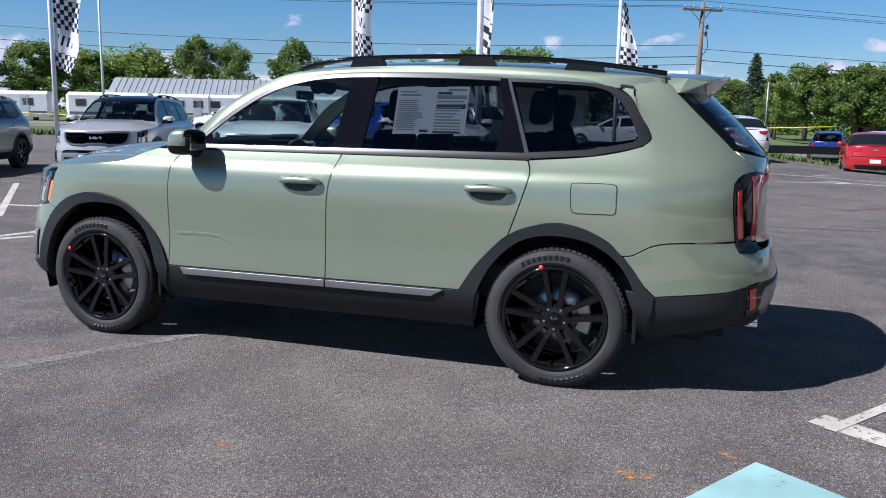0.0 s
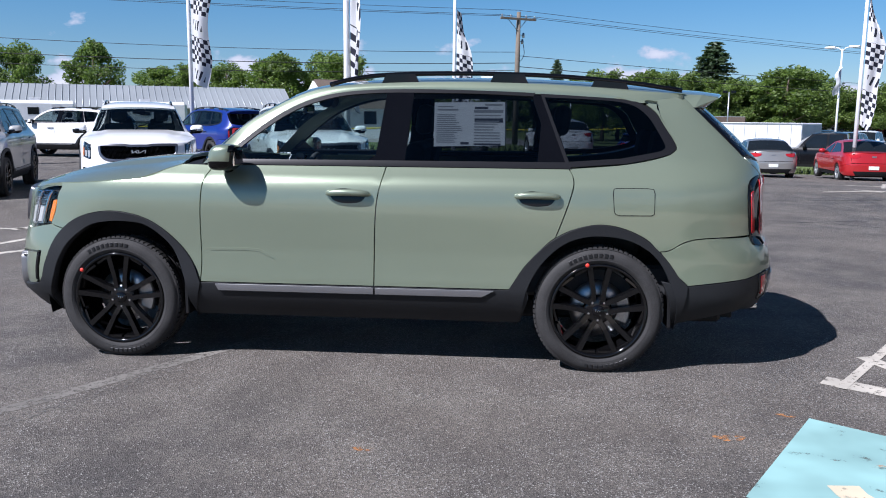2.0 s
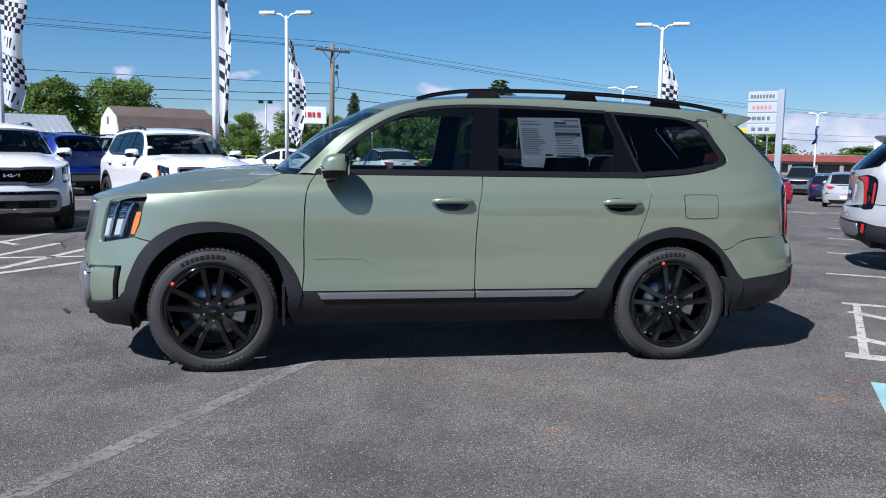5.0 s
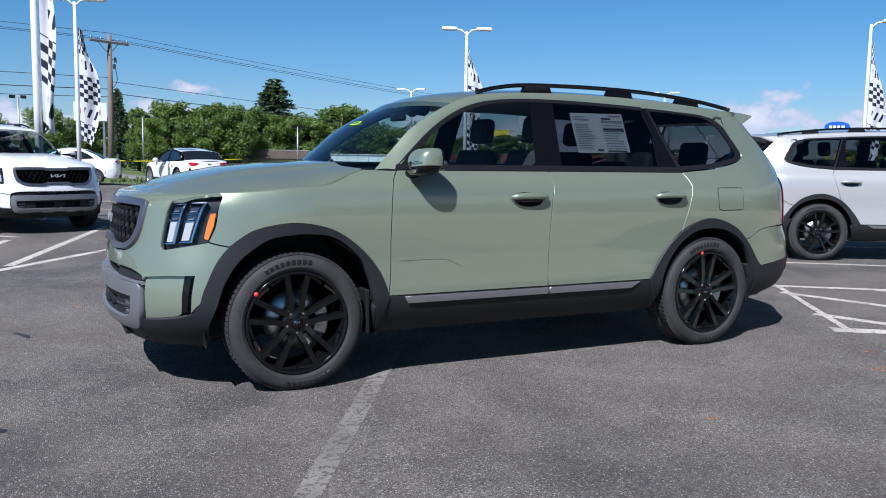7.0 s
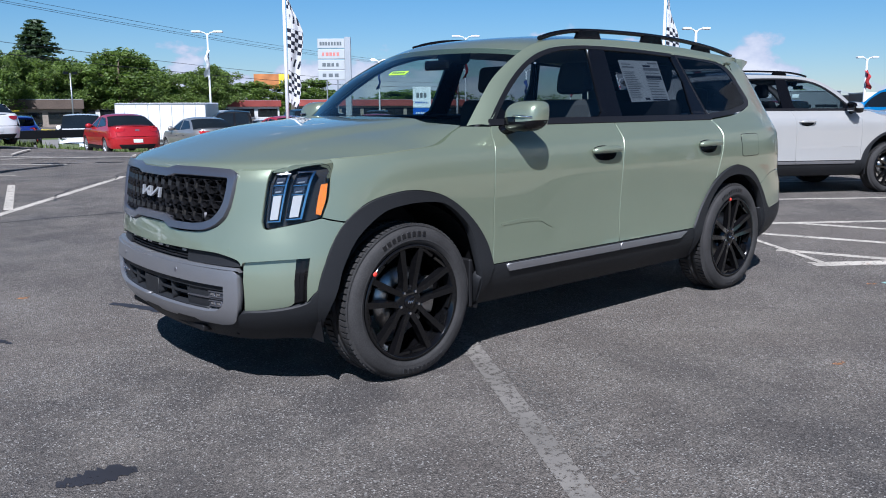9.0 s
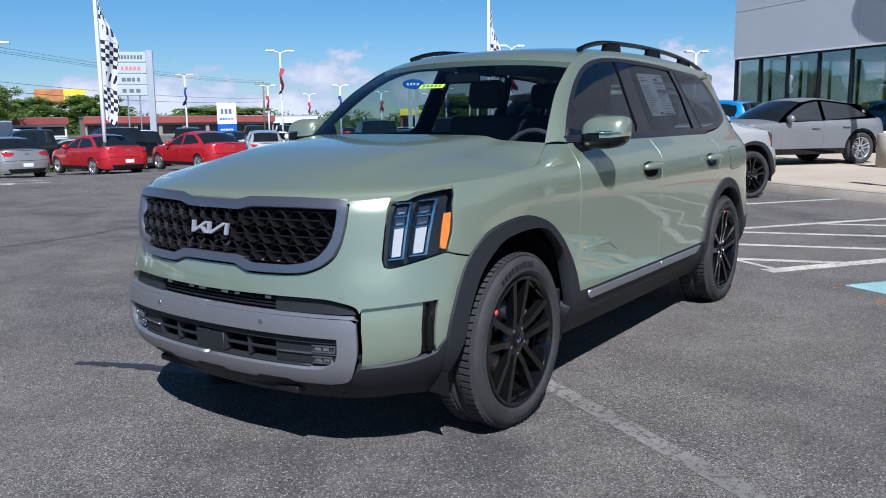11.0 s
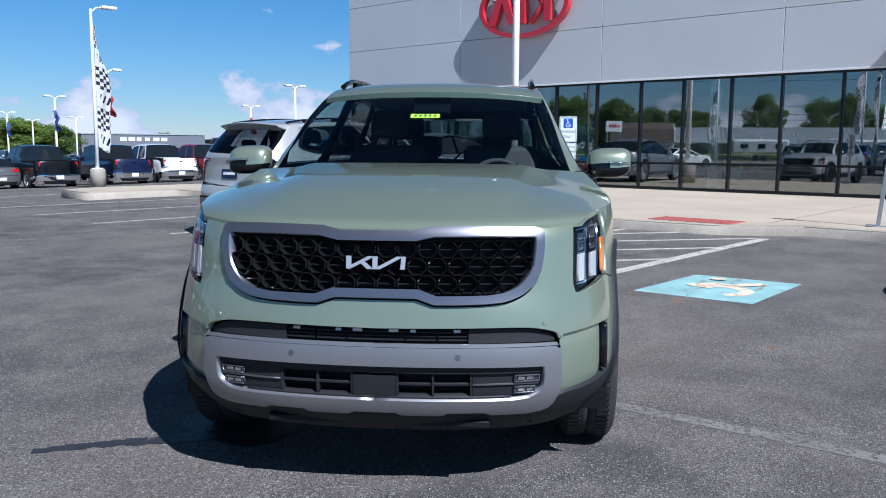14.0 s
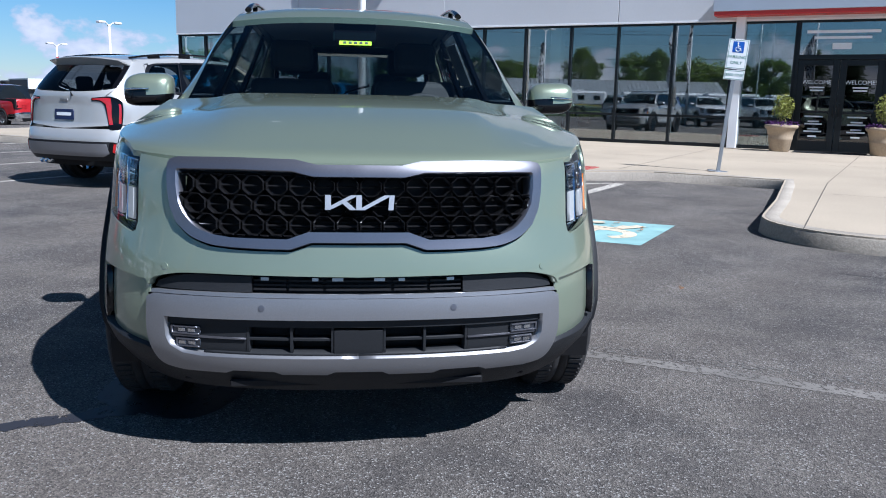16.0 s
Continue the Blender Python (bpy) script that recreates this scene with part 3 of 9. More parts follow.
def add_wheel(parent, m, source=None):
    """A wheel under a car, sharing the meshes of the first one."""
    source = source or WHEEL
    hub = copy_thing(source, m)
    hub.parent = parent
    return hub


# ---- the large SUV ----
WIDE = [(0.20, 0.80), (0.30, 0.875), (0.38, 0.922), (0.44, 0.942), (0.48, 0.946), (0.56, 0.942), (0.68, 0.939), (0.80, 0.942), (0.92, 0.946), (1.00, 0.943), (1.06, 0.934), (1.10, 0.921), (1.12, 0.900), (1.16, 0.862), (1.20, 0.822), (1.33, 0.760), (1.565, 0.658), (1.64, 0.622), (1.72, 0.58)]
NOSE = [(0.20, -2.20), (0.28, -2.27), (0.34, -2.325), (0.40, -2.345), (0.56, -2.345), (0.60, -2.335), (0.66, -2.328), (0.72, -2.318), (0.78, -2.30), (0.90, -2.285), (1.00, -2.268), (1.06, -2.21), (1.7, -2.0)]
TAIL = [(0.20, 2.40), (0.32, 2.47), (0.45, 2.55), (0.62, 2.57), (0.72, 2.55), (0.80, 2.50), (1.05, 2.485), (1.17, 2.495), (1.22, 2.48), (1.30, 2.41), (1.40, 2.315), (1.50, 2.205), (1.57, 2.125), (1.68, 2.02)]
FRONT_PLAN = [(0.0, 0.0), (0.006, 0.2), (0.032, 0.42), (0.082, 0.62), (0.128, 0.72), (0.195, 0.81), (0.255, 0.868), (0.325, 0.915), (0.42, 0.957), (0.55, 0.985), (0.75, 0.999), (0.92, 1.0)]
PINCH = [(0.2, 0.0), (0.66, 0.0), (0.80, 0.03), (0.95, 0.05), (1.7, 0.05)]
REAR_PLAN = [(0.0, 0.0), (0.01, 0.3), (0.03, 0.5), (0.07, 0.66), (0.12, 0.755), (0.18, 0.83), (0.27, 0.905), (0.40, 0.96), (0.58, 0.992), (0.75, 1.0)]
REAR_PLAN_TOP = [(0.0, 0.0), (0.015, 0.3), (0.035, 0.5), (0.06, 0.66), (0.09, 0.80), (0.12, 0.90), (0.15, 0.955), (0.20, 0.975), (0.30, 0.986), (0.50, 0.998), (0.75, 1.0)]
F, X, R = "F", "X", "R"
FRONT_ARCH_OUT = [(X, -0.93, 0.48), (X, -0.972, 0.60), (X, -1.045, 0.705), (X, -1.155, 0.804), (X, -1.27, 0.868), (X, -1.41, 0.900), (X, -1.54, 0.898), (X, -1.685, 0.862), (X, -1.80, 0.785), (X, -1.885, 0.67), (X, -1.95, 0.495)]
FRONT_ARCH_IN = [(X, -0.985, 0.285), (X, -1.012, 0.453), (X, -1.069, 0.647), (X, -1.137, 0.743), (X, -1.253, 0.826), (X, -1.372, 0.846), (X, -1.493, 0.843), (X, -1.615, 0.815), (X, -1.742, 0.725), (X, -1.822, 0.615), (X, -1.867, 0.492), (X, -1.89, 0.30)]
REAR_ARCH_OUT = [(X, 0.93, 0.49), (X, 1.02, 0.625), (X, 1.14, 0.755), (X, 1.28, 0.84), (X, 1.42, 0.875), (X, 1.56, 0.86), (X, 1.70, 0.80), (X, 1.82, 0.69), (X, 1.90, 0.58), (X, 1.95, 0.53)]
REAR_ARCH_IN = [(X, 0.995, 0.285), (X, 1.025, 0.47), (X, 1.105, 0.632), (X, 1.225, 0.752), (X, 1.345, 0.803), (X, 1.475, 0.812), (X, 1.615, 0.788), (X, 1.735, 0.72), (X, 1.815, 0.625), (X, 1.878, 0.48), (X, 1.90, 0.285)]


def large_suv(name, label, m, coat, sticker=True, plate=False, group=""):
    """A three-row SUV, built part by part in its own frame: nose towards -x, ground at z = 0."""
    car = thing(name, label, "car", m, group)
    sh = Shell(NOSE, TAIL, WIDE, FRONT_PLAN, REAR_PLAN, pinch=PINCH, top_plan=REAR_PLAN_TOP)
    P = lambda x, z, off=0.0: sh.at(sh.S(X, x, z), z, off)
    g = 0.0035
    # flanks
    panel("front_fender", sh, [
        [(X, -1.835, 1.062), (X, -1.64, 1.072), (X, -1.47, 1.088), (X, -1.30, 1.105), (X, -1.22, 1.125), (X, -1.14, 1.160), (X, -1.05, 1.190)],
        [(X, -1.05, 1.190), (X, -0.845, 1.185)],
        [(X, -0.845, 1.185), (X, -0.885, 1.13), (X, -0.908, 1.04), (X, -0.918, 0.85), (X, -0.918, 0.62), (X, -0.93, 0.48)],
        FRONT_ARCH_OUT[:9],
        [(X, -1.80, 0.785), (X, -1.86, 0.798), (X, -1.90, 0.810)],
        [(X, -1.90, 0.810), (X, -1.862, 0.90), (X, -1.832, 1.02), (X, -1.835, 1.062)]], coat, car, gap=g)
    panel("front_door", sh, [
        [(X, -0.845, 1.188), (X, -0.3, 1.19), (X, 0.19, 1.19)],
        [(X, 0.19, 1.19), (X, 0.168, 1.09), (X, 0.148, 0.99), (X, 0.135, 0.80), (X, 0.13, 0.485)],
        [(X, 0.13, 0.485), (X, -0.93, 0.485)],
        [(X, -0.93, 0.485), (X, -0.918, 0.62), (X, -0.918, 0.85), (X, -0.908, 1.04), (X, -0.885, 1.13), (X, -0.845, 1.188)]], coat, car, gap=g)
    panel("rear_door", sh, [
        [(X, 0.19, 1.19), (X, 0.7, 1.19), (X, 1.262, 1.19)],
        [(X, 1.262, 1.19), (X, 1.285, 1.14), (X, 1.283, 1.08), (X, 1.245, 0.95), (X, 1.19, 0.795)],
        [(X, 1.19, 0.795), (X, 1.14, 0.755), (X, 1.02, 0.625), (X, 0.93, 0.485)],
        [(X, 0.93, 0.485), (X, 0.13, 0.485)],
        [(X, 0.13, 0.485), (X, 0.135, 0.80), (X, 0.148, 0.99), (X, 0.168, 1.09), (X, 0.19, 1.19)]], coat, car, gap=g)
    panel("quarter_panel", sh, [
        [(X, 1.262, 1.19), (X, 1.60, 1.219), (X, 1.843, 1.276)], [(X, 1.843, 1.276), (X, 1.883, 1.326), (X, 1.833, 1.415), (X, 1.741, 1.54), (X, 1.705, 1.568)],
        [(X, 1.705, 1.568), (X, 1.78, 1.597), (X, 1.88, 1.614), (X, 1.948, 1.622)],
        [(X, 1.948, 1.622), (X, 1.968, 1.595), (X, 1.994, 1.545)], [(X, 1.994, 1.545), (X, 2.134, 1.409), (X, 2.276, 1.27)],
        [(X, 2.276, 1.27), (X, 2.345, 1.215), (R, 0.615, 1.158)], [(R, 0.615, 1.158), (X, 2.332, 1.138), (X, 2.300, 1.10)],
        [(X, 2.300, 1.10), (X, 2.304, 0.95), (X, 2.322, 0.812)],
        [(X, 2.322, 0.812), (X, 2.05, 0.805), (X, 1.93, 0.785), (X, 1.84, 0.735), (X, 1.78, 0.725)],
        [(X, 1.78, 0.725), (X, 1.70, 0.80), (X, 1.56, 0.86), (X, 1.42, 0.875), (X, 1.28, 0.84), (X, 1.19, 0.795)],
        [(X, 1.19, 0.795), (X, 1.245, 0.95), (X, 1.283, 1.08), (X, 1.285, 1.14), (X, 1.262, 1.19)]], coat, car, gap=g)
    # lower dark cladding
    panel("front_arch_moulding", sh, [FRONT_ARCH_OUT, FRONT_ARCH_IN[::-1]], CLAD, car, "dark grey textured wheel-arch cladding", off=0.014, depth=0.05)
    panel("rear_arch_moulding", sh, [REAR_ARCH_OUT, REAR_ARCH_IN[::-1]], CLAD, car, "dark grey textured wheel-arch cladding", off=0.014, depth=0.05)
    panel("sill", sh, [[(X, -0.93, 0.482), (X, 0.93, 0.482)], [(X, 0.93, 0.482), (X, 1.04, 0.47), (X, 0.995, 0.275)], [(X, 0.995, 0.275), (X, -0.985, 0.275)], [(X, -0.985, 0.275), (X, -1.015, 0.42), (X, -0.93, 0.482)]], CLAD, car, "dark grey sill cladding", off=0.006, depth=0.06)
    for a, b in ((-0.835, 0.126), (0.138, 0.84)):
        tail = b > 0.5
        panel("sill_trim", sh, [[(X, a, 0.478), (X, b, 0.478)], [(X, b, 0.478), (X, b - (0.07 if tail else 0), 0.442)], [(X, b - (0.07 if tail else 0), 0.442), (X, a + (0.02 if not tail else 0), 0.442)]], SATIN_SILVER, car, "satin silver sill strip", off=0.016, depth=0.02)
    # nose
    panel("front_bumper", sh, [
        [(F, 0.0, 0.756), (F, 0.148, 0.756)], [(F, 0.213, 0.734), (F, 0.30, 0.734), (F, 0.40, 0.737)], [(F, 0.472, 0.744), (F, 0.534, 0.767), (F, 0.580, 0.808), (F, 0.601, 0.86)], [(F, 0.610, 0.92), (F, 0.611, 0.99), (F, 0.601, 1.012)],
        [(F, 0.601, 1.012), (F, 0.67, 1.017), (F, 0.722, 1.022)], [(F, 0.724, 0.99), (F, 0.726, 0.80)], [(F, 0.735, 0.772), (F, 0.755, 0.767), (F, 0.80, 0.780), (X, -1.90, 0.808)],
        [(X, -1.90, 0.808), (X, -1.86, 0.796), (X, -1.80, 0.783)], [(X, -1.80, 0.783), (X, -1.885, 0.67), (X, -1.95, 0.497)],
        [(X, -1.95, 0.497), (X, -1.972, 0.476), (F, 0.874, 0.446)], [(F, 0.874, 0.446), (F, 0.874, 0.640)], [(F, 0.874, 0.640), (F, 0.80, 0.634), (F, 0.690, 0.622)],
        [(F, 0.684, 0.604), (F, 0.665, 0.630), (F, 0.60, 0.649), (F, 0.52, 0.656), (F, 0.3, 0.656), (F, 0.0, 0.653)]], coat, car, gap=0.0015, depth=0.03)
    panel("bumper_corner", sh, [[(F, 0.686, 0.622), (F, 0.848, 0.640)], [(F, 0.848, 0.640), (F, 0.848, 0.44)], [(F, 0.848, 0.44), (F, 0.830, 0.424), (F, 0.76, 0.409), (F, 0.686, 0.400)]], coat, car, "recessed body-coloured bumper corner", off=-0.016, depth=0.01)
    panel("lower_valance", sh, [[(F, 0.0, 0.345), (F, 0.56, 0.345)], [(F, 0.64, 0.36), (F, 0.684, 0.398), (F, 0.76, 0.407), (F, 0.832, 0.421), (F, 0.874, 0.442), (X, -1.972, 0.472), (X, -1.95, 0.494)], [(X, -1.867, 0.492), (X, -1.89, 0.30)], [(X, -1.90, 0.250), (X, -2.02, 0.262), (F, 0.6, 0.252), (F, 0.0, 0.252)]], CLAD, car, "dark grey lower bumper", off=0.004, depth=0.05)
    skid = [(F, 0.0, 0.347), (F, 0.075, 0.347), (F, 0.10, 0.336), (F, 0.245, 0.336), (F, 0.27, 0.347), (F, 0.40, 0.347), (F, 0.425, 0.336), (F, 0.56, 0.336)]
    panel("skid_trim", sh, [
        [(F, 0.0, 0.586), (F, 0.40, 0.586), (F, 0.655, 0.584)], [(F, 0.676, 0.570), (F, 0.680, 0.47), (F, 0.665, 0.40), (F, 0.63, 0.352), (F, 0.56, 0.336)]]
        + [[a, b] for a, b in zip(skid[::-1], skid[::-1][1:])]
        + [[(F, 0.0, 0.394), (F, 0.3, 0.394), (F, 0.50, 0.394)], [(F, 0.560, 0.400), (F, 0.600, 0.422), (F, 0.615, 0.45)], [(F, 0.617, 0.515), (F, 0.3, 0.519), (F, 0.0, 0.519)]], SATIN_SILVER, car, "satin silver lower bumper trim", off=0.012, depth=0.05)
    panel("skid_lip", sh, [[(F, 0.0, 0.600), (F, 0.40, 0.600), (F, 0.665, 0.597)], [(F, 0.676, 0.572), (F, 0.655, 0.586), (F, 0.40, 0.5875), (F, 0.0, 0.5875)]], SATIN_SILVER, car, off=0.002, depth=0.05)
    panel("upper_intake", sh, [[(F, 0.0, 0.66), (F, 0.45, 0.66), (F, 0.60, 0.655)], [(F, 0.675, 0.63), (F, 0.675, 0.588)], [(F, 0.0, 0.588)]], BLACK_PLASTIC, car, "black upper air intake", off=-0.06, depth=0.0)
    panel("intake_blank", sh, [[(F, 0.345, 0.652), (F, 0.52, 0.652), (F, 0.60, 0.644)], [(F, 0.66, 0.622), (F, 0.672, 0.602)], [(F, 0.345, 0.602)]], CLAD, car, off=-0.022, depth=0.02)
    for z in (0.640, 0.626, 0.613):
        for a, b in ((0.0, 0.105), (0.115, 0.225), (0.235, 0.34)):
            panel("intake_slat", sh, [[(F, a, z + 0.003), (F, b, z + 0.003)], [(F, b, z - 0.003), (F, a, z - 0.003)]], BLACK_PLASTIC, car, off=-0.03, depth=0.02)
    for a, b in ((0.05, 0.085), (0.13, 0.15), (0.29, 0.315)):
        panel("intake_bracket", sh, [[(F, a, 0.650), (F, b, 0.650)], [(F, b, 0.640), (F, a, 0.640)]], STEEL, car, "pale metal bracket", off=-0.024, depth=0.01)
    panel("lower_grille", sh, [[(F, 0.0, 0.522), (F, 0.62, 0.522)], [(F, 0.62, 0.44), (F, 0.58, 0.40), (F, 0.50, 0.388)], [(F, 0.0, 0.388)]], BLACK_PLASTIC, car, "black lower grille", off=-0.075, depth=0.0)
    panel("grille_centre", sh, [[(F, 0.0, 0.480), (F, 0.078, 0.480)], [(F, 0.078, 0.398), (F, 0.0, 0.398)]], CLAD, car, "dark grey sensor cover", off=-0.012, depth=0.03)
    panel("grille_top_bar", sh, [[(F, 0.0, 0.520), (F, 0.618, 0.516)], [(F, 0.618, 0.490), (F, 0.0, 0.492)]], CLAD, car, off=-0.006, depth=0.03)
    panel("grille_floor", sh, [[(F, 0.0, 0.400), (F, 0.50, 0.400)], [(F, 0.50, 0.390), (F, 0.0, 0.390)]], CLAD, car, off=-0.008, depth=0.05)
    for z in (0.447,):
        panel("lower_slat", sh, [[(F, 0.08, z + 0.004), (F, 0.36, z + 0.004)], [(F, 0.36, z - 0.004), (F, 0.08, z - 0.004)]], CLAD, car, off=-0.022, depth=0.04)
    for y in (0.08, 0.212, 0.352):
        panel("lower_post", sh, [[(F, y, 0.492), (F, y + 0.008, 0.492)], [(F, y + 0.008, 0.396), (F, y, 0.396)]], CLAD, car, off=-0.016, depth=0.04)
    panel("fog_lamp_panel", sh, [[(F, 0.362, 0.488), (F, 0.612, 0.486)], [(F, 0.612, 0.450), (F, 0.590, 0.418), (F, 0.54, 0.402), (F, 0.362, 0.398)]], CLAD, car, off=-0.018, depth=0.03)
    panel("fog_lamp_bar", sh, [[(F, 0.362, 0.451), (F, 0.605, 0.451)], [(F, 0.605, 0.446), (F, 0.362, 0.446)]], DARK_CHROME, car, off=-0.010, depth=0.01)
    for z0, z1, y1 in ((0.456, 0.483, 0.606), (0.413, 0.440, 0.590)):
        panel("fog_lamp", sh, [[(F, 0.512, z1), (F, y1, z1)], [(F, y1, z0), (F, 0.512, z0)]], LAMP_INNER, car, "clear fog lamp", off=-0.010, depth=0.01)
        panel("fog_lamp_rim", sh, [[(F, 0.512, z1), (F, y1, z1)], [(F, y1, z0), (F, 0.512, z0)], [(F, 0.516, z0 + 0.004), (F, y1 - 0.004, z0 + 0.004)], [(F, y1 - 0.004, z1 - 0.004), (F, 0.516, z1 - 0.004)]], DARK_CHROME, car, off=-0.004, depth=0.006)
        for ya in (0.527, 0.560):
            panel("fog_lamp_eye", sh, [[(F, ya, z1 - 0.008), (F, ya + 0.022, z1 - 0.008)], [(F, ya + 0.022, z0 + 0.008), (F, ya, z0 + 0.008)]], CHROME, car, off=-0.006, depth=0.006)
    panel("parking_sensor", sh, [arcs_round(sh, 0.305, 0.556, 0.010)], DARK_CHROME, car, off=0.0135, depth=0.006)
    panel("parking_sensor", sh, [arcs_round(sh, 0.620, 0.672, 0.010)], coat, car, off=0.0015, depth=0.006)
    # corner vents
    panel("corner_vent", sh, [[(F, 0.8475, 0.642), (F, 0.8745, 0.642)], [(F, 0.8745, 0.443), (F, 0.8475, 0.440)]], GLOSS_BLACK, car, "black corner vent", off=-0.020, depth=0.0)
    panel("corner_vent_bar", sh, [[(F, 0.860, 0.630), (F, 0.868, 0.630)], [(F, 0.868, 0.458), (F, 0.860, 0.455)]], GLOSS_BLACK, car, off=0.003, depth=0.025)
    # grille
    ring = [[(F, 0.0, 1.0), (F, 0.135, 1.0)], [(F, 0.20, 1.013), (F, 0.40, 1.015), (F, 0.57, 1.012)], [(F, 0.597, 1.006), (F, 0.606, 0.988), (F, 0.605, 0.92), (F, 0.596, 0.86)], [(F, 0.575, 0.811), (F, 0.53, 0.772), (F, 0.47, 0.749), (F, 0.40, 0.742)], [(F, 0.30, 0.739), (F, 0.215, 0.739)], [(F, 0.15, 0.761), (F, 0.0, 0.761)],
            [(F, 0.0, 0.795), (F, 0.158, 0.795)], [(F, 0.225, 0.770), (F, 0.40, 0.772)], [(F, 0.46, 0.780), (F, 0.51, 0.800), (F, 0.548, 0.838), (F, 0.570, 0.88)], [(F, 0.577, 0.93), (F, 0.577, 0.972), (F, 0.57, 0.981)], [(F, 0.40, 0.984), (F, 0.21, 0.982)], [(F, 0.145, 0.968), (F, 0.0, 0.968)]]
    panel("grille_frame", sh, ring, DARK_CHROME, car, "dark satin chrome grille surround", off=0.016, depth=0.06, cell=0.03)
    panel("grille_back", sh, [[(F, 0.0, 0.98), (F, 0.13, 0.98)], [(F, 0.20, 0.995), (F, 0.35, 0.995), (F, 0.58, 0.99)], [(F, 0.59, 0.90), (F, 0.56, 0.83), (F, 0.45, 0.765)], [(F, 0.21, 0.755), (F, 0.15, 0.78), (F, 0.0, 0.78)]], BLACK_PLASTIC, car, "black grille", off=-0.06, depth=0.0)
    grille_lattice(sh, car)
    emblem_strokes(sh, car)
    # headlamps
    lamp = [[(F, 0.728, 1.014), (F, 0.765, 1.034), (F, 0.815, 1.045), (X, -1.875, 1.046), (X, -1.842, 1.036)], [(X, -1.838, 1.02), (X, -1.866, 0.90), (X, -1.902, 0.812)], [(F, 0.80, 0.784), (F, 0.757, 0.771), (F, 0.738, 0.778)], [(F, 0.731, 0.80), (F, 0.728, 1.014)]]
    panel("headlamp_housing", sh, lamp, BLACK_PLASTIC, car, "dark headlamp housing", off=-0.04, depth=0.0)
    for y0, y1, low, top in ((0.742, 0.782, 0.796, 1.004), (0.794, 0.832, 0.806, 1.012)):
        edge = lambda d, z: ([(F, y0 + d, z), (F, y1 - d, z + 0.003)])
        panel("lamp_frame", sh, [edge(0, top), edge(0, low)[::-1]], GLOSS_BLACK, car, off=-0.020, depth=0.02)
        panel("lamp_bezel", sh, [edge(0, top), edge(0, low)[::-1], edge(0.004, low + 0.004), edge(0.004, top - 0.004)[::-1]], CHROME, car, off=-0.004, depth=0.012, cell=0.03)
        panel("running_light", sh, [edge(0.009, 0.908), edge(0.009, low + 0.010)[::-1]], LAMP_WHITE, car, "white daytime running light", off=-0.004, depth=0.012)
        for z in (0.932, 0.972):
            panel("lamp_projector", sh, [edge(0.008, z + 0.014), edge(0.008, z - 0.014)[::-1]], LAMP_INNER, car, off=-0.010, depth=0.006)
            panel("projector_lens", sh, [edge(0.012, z - 0.004), edge(0.012, z - 0.010)[::-1]], STEEL, car, off=-0.007, depth=0.004)
            panel("lamp_divider", sh, [edge(0.004, z - 0.018), edge(0.004, z - 0.021)[::-1]], CHROME, car, off=-0.005, depth=0.006)
    panel("side_marker", sh, [[(X, -1.886, 0.955), (X, -1.860, 0.958)], [(X, -1.874, 0.89), (X, -1.902, 0.822)], [(X, -1.922, 0.828), (X, -1.904, 0.90)]], AMBER, car, "amber side marker", off=-0.006, depth=0.01)
    for ob in panel("headlamp_lens", sh, lamp, GLASS_LAMP, car, "clear headlamp lens", off=0.001, depth=0.012):
        ob.visible_shadow = False
    # bonnet, windscreen, roof
    dome = lambda p: 0.019 * (1 / (1 + math.exp((abs(p.y) - 0.50 - 0.10 * (p.x + 1.9)) / 0.016))) * min(1, max(0, (p.x + 2.15) / 0.5))
    rim = [(-2.000, 1.029, -2.266, 1.012), (-1.945, 1.048, -2.225, 1.040), (-1.84, 1.062, -2.12, 1.072), (-1.64, 1.074, -1.90, 1.126), (-1.47, 1.090, -1.66, 1.165), (-1.30, 1.107, -1.42, 1.192), (-1.14, 1.162, -1.24, 1.206), (-1.05, 1.192, -1.14, 1.212)]
    skin("bonnet", [((x, -P(x, z).y - 0.003, z), (xc, zc)) for x, z, xc, zc in rim], coat, car, power=3.2, across=26, along=7, lift=dome, bow=3.0)
    skin("cowl", [((-1.045, 0.82, 1.180), (-1.14, 1.195)), ((-0.93, 0.80, 1.182), (-1.06, 1.205))], BLACK_PLASTIC, car, power=2.4, along=2)
    ws = [((-0.955, 0.772, 1.185), (-1.115, 1.205)), ((-0.70, 0.690, 1.425), (-0.80, 1.462)), ((-0.405, 0.632, 1.592), (-0.505, 1.622))]
    skin("windscreen", ws, GLASS_FRONT, car, "clear raked windscreen", power=2.6, edge=0.0).visible_shadow = False
    roof_edge = [(-0.405, 0.632, 1.592), (-0.30, 0.617, 1.628), (-0.13, 0.606, 1.655), (0.2, 0.598, 1.672), (0.6, 0.597, 1.676), (1.05, 0.600, 1.668), (1.4, 0.606, 1.652), (1.75, 0.612, 1.632), (1.93, 0.615, 1.618)]
    crown = [(-0.505, 1.622), (-0.36, 1.668), (-0.15, 1.695), (0.2, 1.716), (0.6, 1.722), (1.05, 1.716), (1.4, 1.703), (1.75, 1.682), (1.97, 1.662)]
    rise_mid = lambda x: 0.014 * max(0.0, 1 - ((x - 0.75) / 1.2) ** 2)
    roof_edge = [(x, y, z + rise_mid(x)) for x, y, z in roof_edge]
    crown = [(x, z + rise_mid(x)) for x, z in crown]
    skin("roof", list(zip(roof_edge, crown)), coat, car, power=3.0, edge=0.03)
